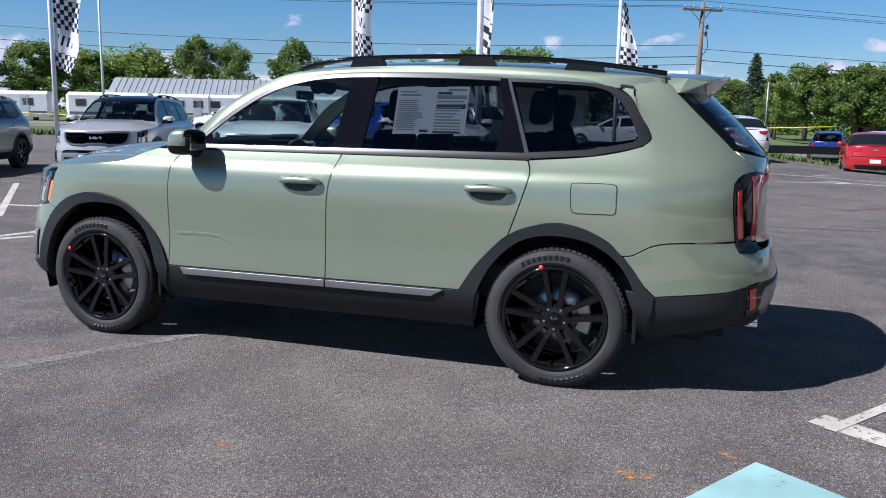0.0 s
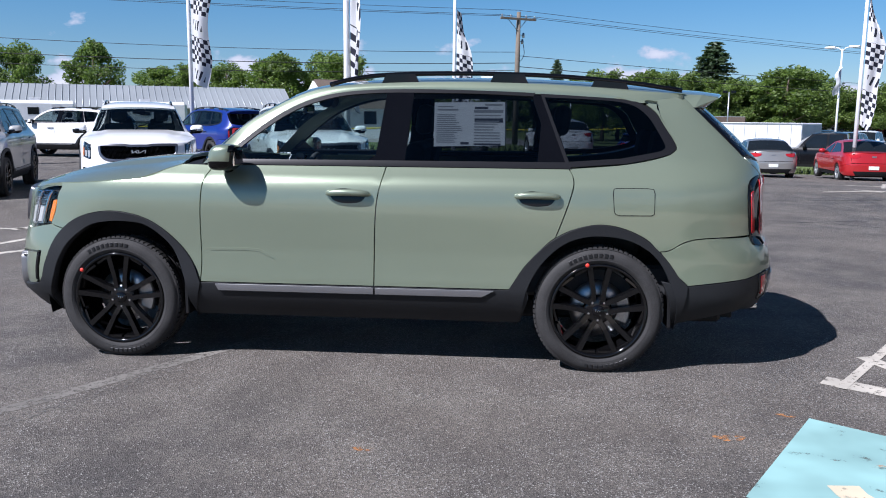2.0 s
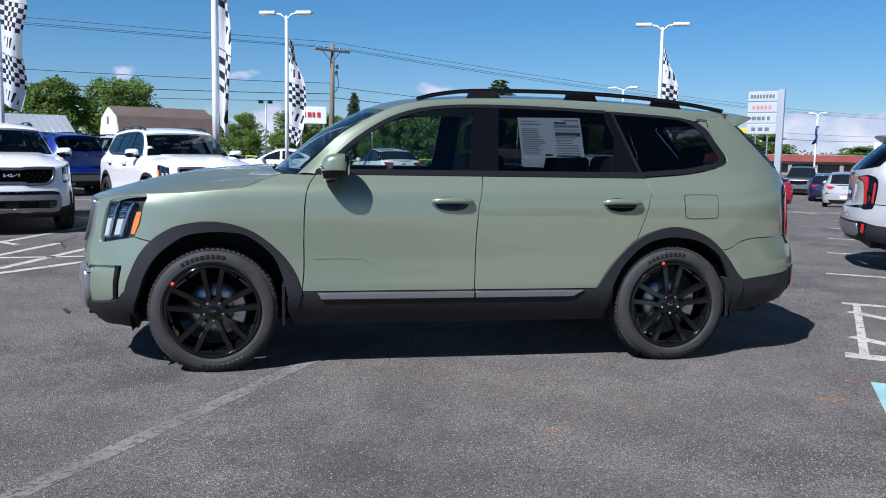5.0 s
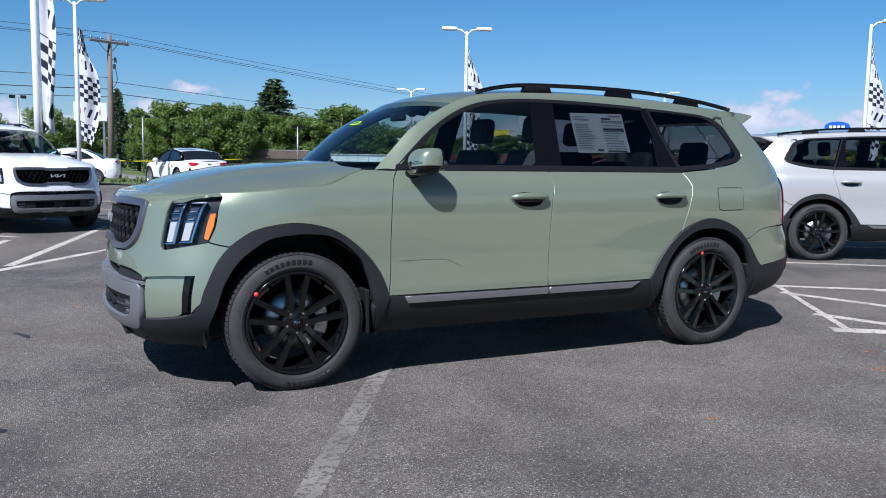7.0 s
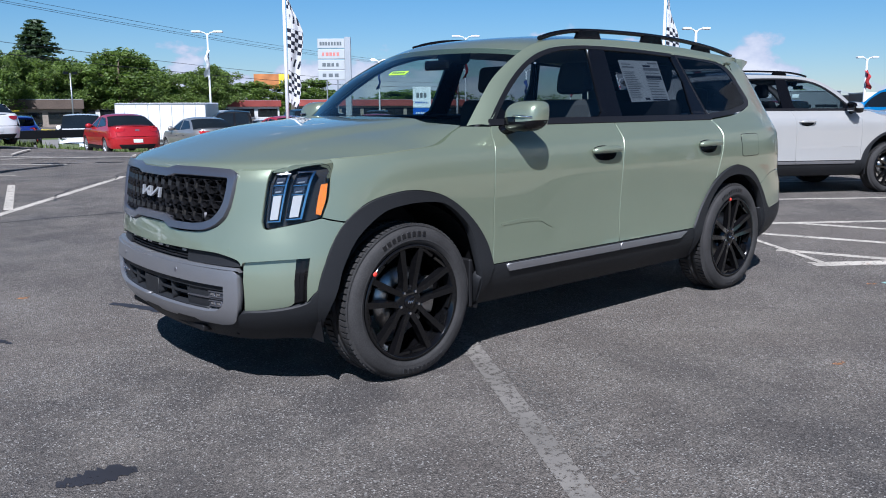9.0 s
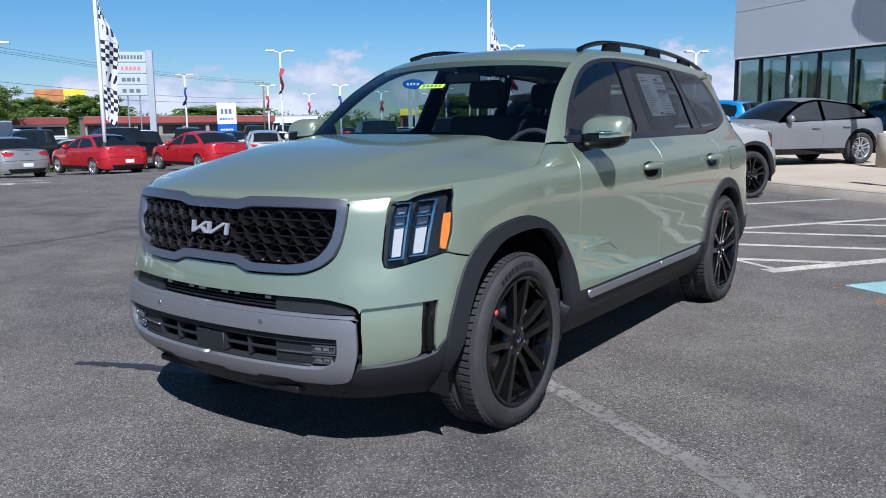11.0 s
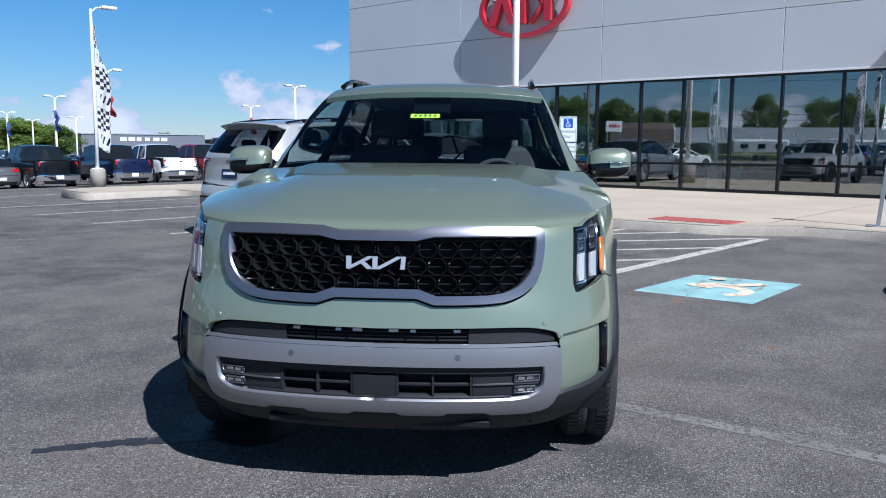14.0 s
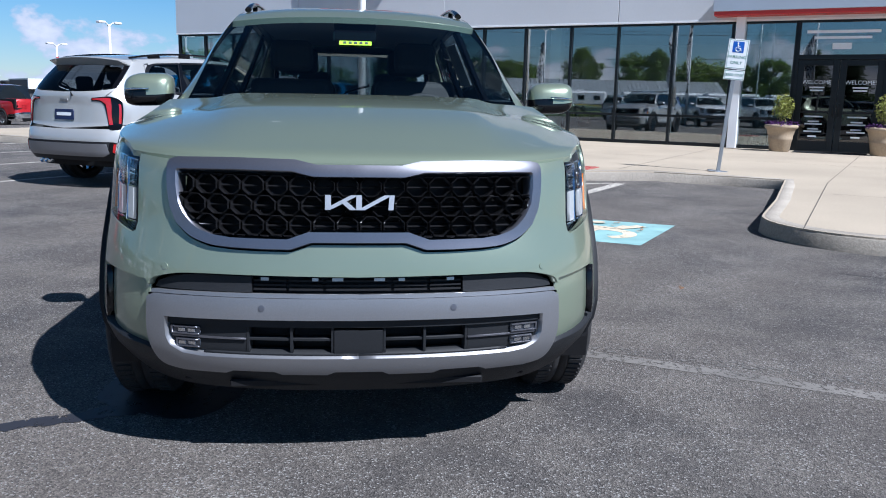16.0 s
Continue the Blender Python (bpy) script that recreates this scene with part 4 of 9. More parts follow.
    low_line = [(-0.85, 1.19), (-0.71, 1.305), (-0.58, 1.41), (-0.44, 1.505), (-0.30, 1.568), (-0.13, 1.612), (0.04, 1.632), (0.25, 1.640), (0.6, 1.638), (1.05, 1.622), (1.4, 1.601), (1.6, 1.587), (1.69, 1.571), (1.78, 1.590), (1.88, 1.608), (1.945, 1.617)]
    low = [tuple(P(x, z)) for x, z in low_line]
    high = [(-0.955, -0.772, 1.187), (-0.83, -0.73, 1.305), (-0.70, -0.692, 1.427), (-0.55, -0.66, 1.52), (-0.40, -0.632, 1.594), (-0.24, -0.612, 1.642), (-0.05, -0.602, 1.663), (0.2, -0.598, 1.673), (0.6, -0.597, 1.677), (1.05, -0.600, 1.669), (1.4, -0.606, 1.653), (1.7, -0.611, 1.635), (1.945, -0.610, 1.628)]
    high = [(x, y, z + rise_mid(x)) for x, y, z in high]
    strip("roof_side", low, high, coat, car, bulge=0.008)
    # side glass and its dark surround
    fw = [[(X, -0.80, 1.212), (X, -0.70, 1.305), (X, -0.575, 1.405), (X, -0.435, 1.497), (X, -0.295, 1.560), (X, -0.125, 1.604), (X, 0.04, 1.622), (X, 0.17, 1.626)], [(X, 0.15, 1.50), (X, 0.128, 1.32), (X, 0.118, 1.25), (X, 0.06, 1.218)], [(X, -0.80, 1.212)]]
    rw = [[(X, 0.325, 1.628), (X, 0.7, 1.624), (X, 1.045, 1.610)], [(X, 1.10, 1.45), (X, 1.082, 1.222)], [(X, 0.295, 1.222)]]
    qw = [[(X, 1.115, 1.600), (X, 1.40, 1.588), (X, 1.585, 1.570), (X, 1.690, 1.52), (X, 1.775, 1.405), (X, 1.815, 1.325), (X, 1.795, 1.296)], [(X, 1.56, 1.25), (X, 1.26, 1.228)]]
    for nm, o, gl in (("front_window", fw, GLASS_FRONT), ("rear_window", rw, GLASS_DARK), ("quarter_window", qw, GLASS_DARK)):
        for ob in panel(nm, sh, o, gl, car, "clear side glass" if gl is GLASS_FRONT else "dark privacy glass", off=0.004 if nm == "quarter_window" else -0.008, depth=0.0):
            ob.visible_shadow = gl is not GLASS_FRONT
    frame_q = [[(X, 1.09, 1.622), (X, 1.40, 1.606), (X, 1.61, 1.590), (X, 1.735, 1.54), (X, 1.828, 1.415), (X, 1.878, 1.326), (X, 1.846, 1.279)], [(X, 1.60, 1.222), (X, 1.25, 1.195)]]
    ring_q = frame_q + [[(X, 1.25, 1.195), (X, 1.09, 1.622)]]
    hole_q = [[(X, 1.115, 1.600), (X, 1.26, 1.228)], qw[1][::-1], qw[0][::-1]]
    panel("quarter_window_frame", sh, ring_q + hole_q, DARK_TRIM, car, "dark satin window surround", off=0.0015, depth=0.006)
    panel("centre_pillar", sh, [[(X, 0.165, 1.632), (X, 0.33, 1.632)], [(X, 0.295, 1.215), (X, 0.06, 1.215)], [(X, 0.118, 1.25), (X, 0.128, 1.32)]], GLOSS_BLACK, car, "gloss black pillar", off=0.0, depth=0.02)
    panel("rear_pillar", sh, [[(X, 1.04, 1.614), (X, 1.125, 1.610)], [(X, 1.265, 1.215), (X, 1.078, 1.215)], [(X, 1.097, 1.45)]], GLOSS_BLACK, car, "gloss black pillar", off=0.0, depth=0.02)
    panel("belt_moulding", sh, [[(X, -0.84, 1.218), (X, 0.2, 1.220), (X, 1.25, 1.222)], [(X, 1.275, 1.186), (X, 0.2, 1.186), (X, -0.855, 1.186)]], DARK_TRIM, car, "dark belt-line moulding", off=0.006, depth=0.02)
    panel("window_header", sh, [[(X, -0.85, 1.20), (X, -0.715, 1.318), (X, -0.585, 1.425), (X, -0.44, 1.518), (X, -0.30, 1.580), (X, -0.13, 1.622), (X, 0.04, 1.641), (X, 0.25, 1.648), (X, 0.7, 1.645), (X, 1.06, 1.631)], [(X, 1.05, 1.606), (X, 0.7, 1.620), (X, 0.25, 1.624), (X, 0.04, 1.617), (X, -0.125, 1.599), (X, -0.295, 1.555), (X, -0.435, 1.491), (X, -0.575, 1.398), (X, -0.70, 1.297), (X, -0.80, 1.205)]], DARK_TRIM, car, "dark window channel", off=0.002, depth=0.012)
    panel("mirror_patch", sh, [[(X, -0.84, 1.215), (X, -0.735, 1.30)], [(X, -0.655, 1.215)]], GLOSS_BLACK, car, off=-0.002, depth=0.01)
    # handles, fuel flap
    for x0, hinge in ((-0.15, 0), (0.95, 1)):
        panel("handle_cup", sh, [[(X, x0 + 0.03, 1.052), (X, x0 + 0.10, 1.062), (X, x0 + 0.21, 1.052)], [(X, x0 + 0.235, 1.02), (X, x0 + 0.20, 0.985), (X, x0 + 0.12, 0.976), (X, x0 + 0.05, 0.99), (X, x0 + 0.02, 1.022)]], GLOSS_BLACK, car, off=0.0015, depth=0.01)
        for side in (1, -1):
            bm = bmesh.new()
            pts = [P(x0 + 0.002, 1.030, 0.010), P(x0 + 0.04, 1.034, 0.030), P(x0 + 0.13, 1.036, 0.036), P(x0 + 0.215, 1.034, 0.031), P(x0 + 0.258, 1.030, 0.010)]
            pts = [Vector(p) for p in spline([tuple(p) for p in pts], 5)]
            n = len(pts)
            tube(bm, [(p.x, p.y * side, p.z) for p in pts], [0.010 + 0.011 * math.sin(math.pi * min(1, max(0, k / (n - 1)))) ** 0.5 for k in range(n)], 10, flat=1.0)
            part("door_handle", bm, coat, car, "body-coloured door handle")
    flap = [[(X, 1.53, 1.087), (X, 1.63, 1.089), (X, 1.71, 1.088)], [(X, 1.738, 1.084), (X, 1.745, 1.062)], [(X, 1.746, 0.96), (X, 1.744, 0.942), (X, 1.728, 0.932)], [(X, 1.55, 0.930), (X, 1.525, 0.938), (X, 1.515, 0.96)], [(X, 1.508, 1.06), (X, 1.513, 1.082), (X, 1.53, 1.087)]]
    panel("flap_seam", sh, flap, BLACK_PLASTIC, car, off=0.0012, depth=0.004, both=False)
    panel("fuel_flap", sh, flap, coat, car, off=0.0026, gap=0.0045, depth=0.004, both=False)
    panel("door_crease", sh, [[(X, -0.87, 0.695), (X, -0.70, 0.700), (X, -0.55, 0.690), (X, -0.47, 0.635)], [(X, -0.52, 0.655), (X, -0.57, 0.678), (X, -0.70, 0.684), (X, -0.86, 0.680)]], coat, car, off=0.003, depth=0.003)
    # mirrors
    for side in (-1, 1):
        mir = new("door_mirror")
        mir.parent = car
        bm = bmesh.new()
        bmesh.ops.create_uvsphere(bm, u_segments=28, v_segments=18, radius=1.0)
        sq = lambda v, p: math.copysign(abs(v) ** p, v)
        for v in bm.verts:
            x, y, z = v.co
            v.co = Vector((-0.735 + 0.082 * sq(x, 0.68) + (0.02 * z), side * (0.985 + 0.115 * sq(y, 0.58)), 1.235 + 0.078 * sq(z, 0.62) - 0.02 * (y * side) * 0.5))
        lowf = [f for f in bm.faces if f.calc_center_median().z < 1.222 or f.calc_center_median().x > -0.680]
        for f in bm.faces:
            f.smooth, f.material_index = True, 1 if f in lowf else 0
        part("mirror_cap", bm, [coat, GLOSS_BLACK], mir, "body-coloured mirror cap over a black shell")
        bm = bmesh.new()
        tube(bm, [(-0.775, side * 0.80, 1.165), (-0.765, side * 0.86, 1.160), (-0.745, side * 0.93, 1.185)], [0.042, 0.036, 0.040], 12, flat=0.7)
        part("mirror_arm", bm, GLOSS_BLACK, mir)
        bm = bmesh.new()
        tube(bm, [(-0.800, side * 1.085, 1.232), (-0.822, side * 1.04, 1.236), (-0.824, side * 0.97, 1.238)], [0.004, 0.006, 0.004], 6)
        part("mirror_indicator", bm, CHROME, mir, "slim clear indicator strip")
        bm = bmesh.new()
        box(bm, (-0.668, side * 0.985 - 0.075, 1.190), (-0.655, side * 0.985 + 0.075, 1.275), 0.004)
        part("mirror_glass", bm, CHROME, mir, "mirror glass")
    # roof rails
    for side in (-1, 1):
        rail = new("roof_rail")
        rail.parent = car
        bm = bmesh.new()
        path = spline([(-0.20, 0.575, 1.672), (-0.06, 0.572, 1.706), (0.15, 0.570, 1.732), (0.55, 0.568, 1.742), (0.95, 0.570, 1.738), (1.30, 0.573, 1.721), (1.65, 0.572, 1.688), (1.93, 0.560, 1.648)], 5)
        tube(bm, [(x, y * side, z) for x, y, z in path], 0.0165, 10, flat=0.85)
        part("rail_bar", bm, GLOSS_BLACK, rail)
        for x, h in ((0.24, 0.035), (0.90, 0.03), (1.50, 0.03)):
            zr = float(np.interp(x, [p[0] for p in path], [p[2] for p in path]))
            bm = bmesh.new()
            prism(bm, [(x - 0.12, zr - 0.062), (x + 0.12, zr - 0.062), (x + 0.09, zr), (x - 0.09, zr)], -0.014, 0.014, Matrix.Translation((0, 0.573 * side, 0)) @ Matrix.Rotation(radians(90), 4, "X"))
            part("rail_foot", bm, GLOSS_BLACK, rail)
    # tail
    panel("tailgate", sh, [[(R, 0.0, 1.21), (R, 0.40, 1.222), (R, 0.55, 1.236), (X, 2.287, 1.262)], [(X, 2.352, 1.212), (R, 0.608, 1.158)], [(R, 0.608, 1.158), (R, 0.69, 0.80)], [(R, 0.0, 0.755)]], coat, car, gap=g)
    panel("tailgate_glass", sh, [[(R, 0.0, 1.575), (R, 0.45, 1.572), (X, 2.040, 1.552)], [(X, 2.040, 1.552), (X, 2.178, 1.415), (X, 2.318, 1.272)], [(R, 0.52, 1.242), (R, 0.40, 1.228), (R, 0.0, 1.215)]], GLASS_DARK, car, "dark tailgate glass", off=0.004, depth=0.01)
    panel("rear_pillar_trim", sh, [[(X, 1.992, 1.556), (X, 2.036, 1.556)], [(X, 2.036, 1.552), (X, 2.174, 1.415), (X, 2.314, 1.272)], [(X, 2.281, 1.270), (X, 2.139, 1.411), (X, 1.998, 1.548)]], GLOSS_BLACK, car, off=0.001, depth=0.02)
    panel("tail_lamp", sh, [[(X, 2.303, 1.10), (X, 2.334, 1.135), (R, 0.66, 1.155), (R, 0.60, 1.153), (R, 0.44, 1.136)], [(R, 0.44, 1.136), (R, 0.44, 1.104)], [(R, 0.44, 1.104), (R, 0.55, 1.092), (R, 0.602, 1.05)], [(R, 0.602, 1.05), (R, 0.64, 0.90), (R, 0.66, 0.765)], [(R, 0.66, 0.765), (R, 0.70, 0.748), (X, 2.348, 0.76), (X, 2.326, 0.81)], [(X, 2.326, 0.81), (X, 2.307, 0.95), (X, 2.303, 1.10)]], GLOSS_BLACK, car, "dark tail lamp shaped like a hook", off=0.008, depth=0.02)
    panel("tail_lamp_bar", sh, [[(X, 2.312, 1.06), (X, 2.330, 1.07)], [(X, 2.346, 0.83), (X, 2.328, 0.82)]], RED_LAMP, car, "red light bar", off=0.012, depth=0.006)
    panel("tail_lamp_inner", sh, [[(R, 0.668, 1.13), (R, 0.60, 1.138), (R, 0.45, 1.127)], [(R, 0.45, 1.113), (R, 0.56, 1.106), (R, 0.622, 1.06)], [(R, 0.652, 0.88), (R, 0.662, 0.81)], [(R, 0.698, 0.81), (R, 0.685, 0.95), (R, 0.672, 1.10)]], RED_LAMP, car, "red light bar", off=0.012, depth=0.004)
    panel("rear_bumper", sh, [[(X, 1.79, 0.725), (X, 1.84, 0.733), (X, 1.93, 0.783), (X, 2.05, 0.803), (X, 2.32, 0.806)], [(X, 2.345, 0.757), (R, 0.70, 0.744), (R, 0.656, 0.76), (R, 0.0, 0.752)], [(R, 0.0, 0.60), (R, 0.72, 0.60)], [(X, 2.31, 0.565), (X, 2.10, 0.545), (X, 1.955, 0.53)], [(X, 1.90, 0.58), (X, 1.79, 0.725)]], coat, car, gap=0.002)
    panel("rear_valance", sh, [[(X, 1.952, 0.527), (X, 2.10, 0.54), (X, 2.31, 0.56)], [(R, 0.72, 0.596), (R, 0.0, 0.596)], [(R, 0.0, 0.36), (R, 0.70, 0.36)], [(X, 2.30, 0.375), (X, 1.90, 0.29)], [(X, 1.885, 0.29), (X, 1.87, 0.38), (X, 1.81, 0.55)]], CLAD, car, "dark grey rear bumper skirt", off=0.004, depth=0.05)
    panel("rear_skid", sh, [[(R, 0.0, 0.575), (R, 0.66, 0.575)], [(R, 0.68, 0.46), (R, 0.60, 0.42)], [(R, 0.0, 0.42)]], SATIN_SILVER, car, "satin silver rear bumper trim", off=0.012, depth=0.03)
    panel("rear_reflector", sh, [[(X, 2.385, 0.585), (X, 2.455, 0.60)], [(X, 2.46, 0.45), (X, 2.39, 0.43)]], GLOSS_BLACK, car, off=0.010, depth=0.02)
    panel("rear_reflector_lens", sh, [[(X, 2.402, 0.57), (X, 2.428, 0.578)], [(X, 2.431, 0.475), (X, 2.406, 0.462)]], RED_LAMP, car, "red reflector", off=0.015, depth=0.008)
    # a wedge-shaped spoiler that carries on the roof
    bm = bmesh.new()
    rows = []
    for k in range(-14, 15):
        y = 0.597 * math.sin(math.pi / 2 * k / 14)
        u = abs(y) / 0.597
        top, tip, low = 1.668 - 0.044 * u ** 3, 2.25 - 0.30 * y * y, 1.64 - 0.10 * y * y
        glass = sh.raw(sh.S(R, abs(y) * 1.045, 1.55), 1.55).x if u < 0.99 else 1.996
        rows.append([bm.verts.new((x, y * w, z)) for x, w, z in ((1.935, 1.0, top), ((1.935 + tip) / 2, 1.0, (top + low) / 2 + 0.008), (tip - 0.012, 0.985, low + 0.007), (tip, 0.98, low), (tip - 0.012, 0.98, low - 0.010), (glass + 0.004, 1.05, 1.548), (glass - 0.06, 1.05, 1.548), (1.87, 1.04, 1.556))])
    for a, b in zip(rows, rows[1:]):
        for k in range(7):
            bm.faces.new((a[k], a[k + 1], b[k + 1], b[k])).smooth = k < 4
    bm.faces.new(rows[0])
    bm.faces.new(rows[-1][::-1])
    bmesh.ops.recalc_face_normals(bm, faces=bm.faces[:])
    part("spoiler", bm, coat, car)
    bm = bmesh.new()
    tube(bm, [(2.50, 0.15, 1.16), (2.43, 0.05, 1.26), (2.36, -0.15, 1.32)], 0.010, 6)
    part("rear_wiper", bm, BLACK_PLASTIC, car)
    for x in (0.38, 0.46):
        bm = bmesh.new()
        lathe(bm, [(0.035, -0.05), (0.038, 0.05), (0.032, 0.05), (0.030, -0.05)], 18, pose(2.42, -x, 0.335, 0, 90, 0))
        part("exhaust_tip", bm, CHROME, car, "chrome exhaust tip")
    panel("tail_badge", sh, [[(R, 0.0, 1.12), (R, 0.06, 1.12)], [(R, 0.06, 1.085), (R, 0.0, 1.085)]], SATIN_SILVER, car, "silver badge bar", off=0.006, depth=0.005)
    if plate:
        panel("plate", sh, [[(R, 0.0, 0.99), (R, 0.155, 0.99)], [(R, 0.155, 0.86), (R, 0.0, 0.86)]], PLATE_NAVY, car, "dark blue dealer plate with white bars", off=0.012, depth=0.01)
        panel("plate_print", sh, [[(R, 0.0, 0.95), (R, 0.12, 0.95)], [(R, 0.12, 0.91), (R, 0.0, 0.91)]], SIGN_WHITE, car, off=0.015, depth=0.002)
    # wheels, wells, underbody
    for x in (-1.45, 1.45):
        for side in (-1, 1):
            w = add_wheel(car, pose(x, side * 0.828, 0.369) if side < 0 else pose(x, side * 0.828, 0.369, 0, 0, 180))
            red_dot(w, 0.270, 0.235, 143 if x < 0 else 105)
            bm = bmesh.new()
            a = 0.482 if x < 0 else 0.455
            ring_ = [(a * math.cos(t), a * math.sin(t)) for t in np.linspace(-0.25, math.pi + 0.25, 22)]
            rows = [[bm.verts.new((x + u, side * y, 0.37 + v * 0.99)) for u, v in ring_] for y in (0.885, 0.52)]
            for k in range(len(ring_) - 1):
                bm.faces.new((rows[0][k], rows[0][k + 1], rows[1][k + 1], rows[1][k]))
            bm.faces.new(rows[1])
            part("wheel_well", bm, BLACK_PLASTIC, car, "black wheel-well liner")
            bm = bmesh.new()
            box(bm, (x + 0.40, side * 0.80 - 0.10, 0.27), (x + 0.425, side * 0.80 + 0.11, 0.52), 0.006)
            part("mud_flap", bm, BLACK_PLASTIC, car, "short black mud flap")
    bm = bmesh.new()
    box(bm, (-2.27, -0.42, 0.272), (-1.9, 0.42, 0.30), 0.005)
    box(bm, (-2.18, -0.58, 0.272), (2.30, 0.58, 0.40), 0.005)
    box(bm, (-1.98, -0.72, 0.272), (2.20, 0.72, 0.40), 0.02)
    box(bm, (-1.0, -0.84, 0.26), (1.0, 0.84, 0.42), 0.02)
    part("underbody", bm, BLACK_PLASTIC, car)
    # cabin
    bm = bmesh.new()
    box(bm, (-1.0, -0.78, 0.42), (2.1, 0.78, 0.62), 0.02)
    box(bm, (2.0, -0.7, 0.6), (2.1, 0.7, 1.15), 0.02)
    part("cabin_floor", bm, CABIN, car)
    bm = bmesh.new()
    box(bm, (-1.02, -0.76, 0.95), (-0.52, 0.76, 1.135), 0.06, seg=3)
    box(bm, (-0.62, -0.14, 0.60), (0.10, 0.14, 0.95), 0.04, seg=2)
    part("dashboard", bm, CABIN, car, "dark grey dashboard")
    bm = bmesh.new()
    ringp = [(-0.40 + 0.06 * math.cos(a), -0.38 + 0.185 * math.sin(a), 1.06 + 0.175 * math.cos(a)) for a in np.linspace(0, 2 * math.pi, 28)]
    tube(bm, ringp, 0.016, 8, cap=False)
    tube(bm, [(-0.40, -0.55, 1.06), (-0.42, -0.38, 1.05), (-0.40, -0.21, 1.06)], 0.022, 8)
    tube(bm, [(-0.42, -0.38, 1.05), (-0.60, -0.38, 1.0)], 0.03, 8)
    part("steering_wheel", bm, CABIN, car, "dark steering wheel")
    for x, ys in ((0.12, (-0.38, 0.38)), (0.98, (-0.38, 0.38)), (1.65, (-0.3, 0.3))):
        for y in ys:
            seat = new("seat")
            seat.parent = car
            bm = bmesh.new()
            box(bm, (x - 0.45, y - 0.26, 0.62), (x + 0.10, y + 0.26, 0.80), 0.06, seg=3)
            part("seat_cushion", bm, CABIN, seat)
            bm = bmesh.new()
            box(bm, (-0.06, -0.25, 0.0), (0.06, 0.25, 0.60 if x < 1.5 else 0.45), 0.05, pose(x + 0.08, y, 0.74, 0, 14, 0), seg=3)
            part("seat_back", bm, CABIN, seat)
            bm = bmesh.new()
            box(bm, (-0.05, -0.13, 0.0), (0.05, 0.13, 0.19), 0.045, pose(x + (0.24 if x < 1.5 else 0.19), y, 1.37 if x < 1.5 else 1.22, 0, 8, 0), seg=3)
            part("headrest", bm, CABIN, seat)
    bm = bmesh.new()
    box(bm, (-0.30, -0.55, 1.615), (1.85, 0.55, 1.632), 0.005)
    part("headliner", bm, CABIN_LIGHT, car)
    bm = bmesh.new()
    box(bm, (-0.50, -0.11, 1.50), (-0.47, 0.11, 1.56), 0.012, seg=2)
    part("inner_mirror", bm, GLOSS_BLACK, car)
    bm = bmesh.new()
    tube(bm, [(-0.34, -0.10, 1.585), (-0.36, 0.0, 1.60), (-0.34, 0.10, 1.585)], 0.05, 10)
    part("sensor_pod", bm, BLACK_PLASTIC, car)
    if sticker:
        window_sticker(sh, car)
        bm = bmesh.new()
        box(bm, (-0.013, -0.078, -0.001), (0.024, 0.078, 0.001), 0.0, pose(-0.790, 0.0, 1.474, 0, -33, 0))
        tag = part("stock_sticker", bm, STICKER_GREEN, car, "yellow-green strip with dark bars")
        bm = bmesh.new()
        for k in range(5):
            box(bm, (-0.004, -0.060 + k * 0.026, 0.0), (0.014, -0.046 + k * 0.026, 0.002), 0.0, pose(-0.7915, 0.0, 1.4755, 0, -33, 0))
        part("stock_bars", bm, PRINT_DARK, tag)
    return car


def arcs_round(sh, y, z, r):
    return [(F, y + r * math.cos(a), z + r * math.sin(a)) for a in np.linspace(0, 2 * math.pi, 9)]


def in_grille(y, z):
    """Whether a spot lies inside the grille's opening."""
    y = abs(y)
    top = 0.968 if y < 0.15 else 0.984
    low = 0.795 if y < 0.16 else 0.770 + (max(0.0, y - 0.42) / 0.15) ** 2 * 0.105
    return low - 0.004 < z < top + 0.004 and y < 0.582


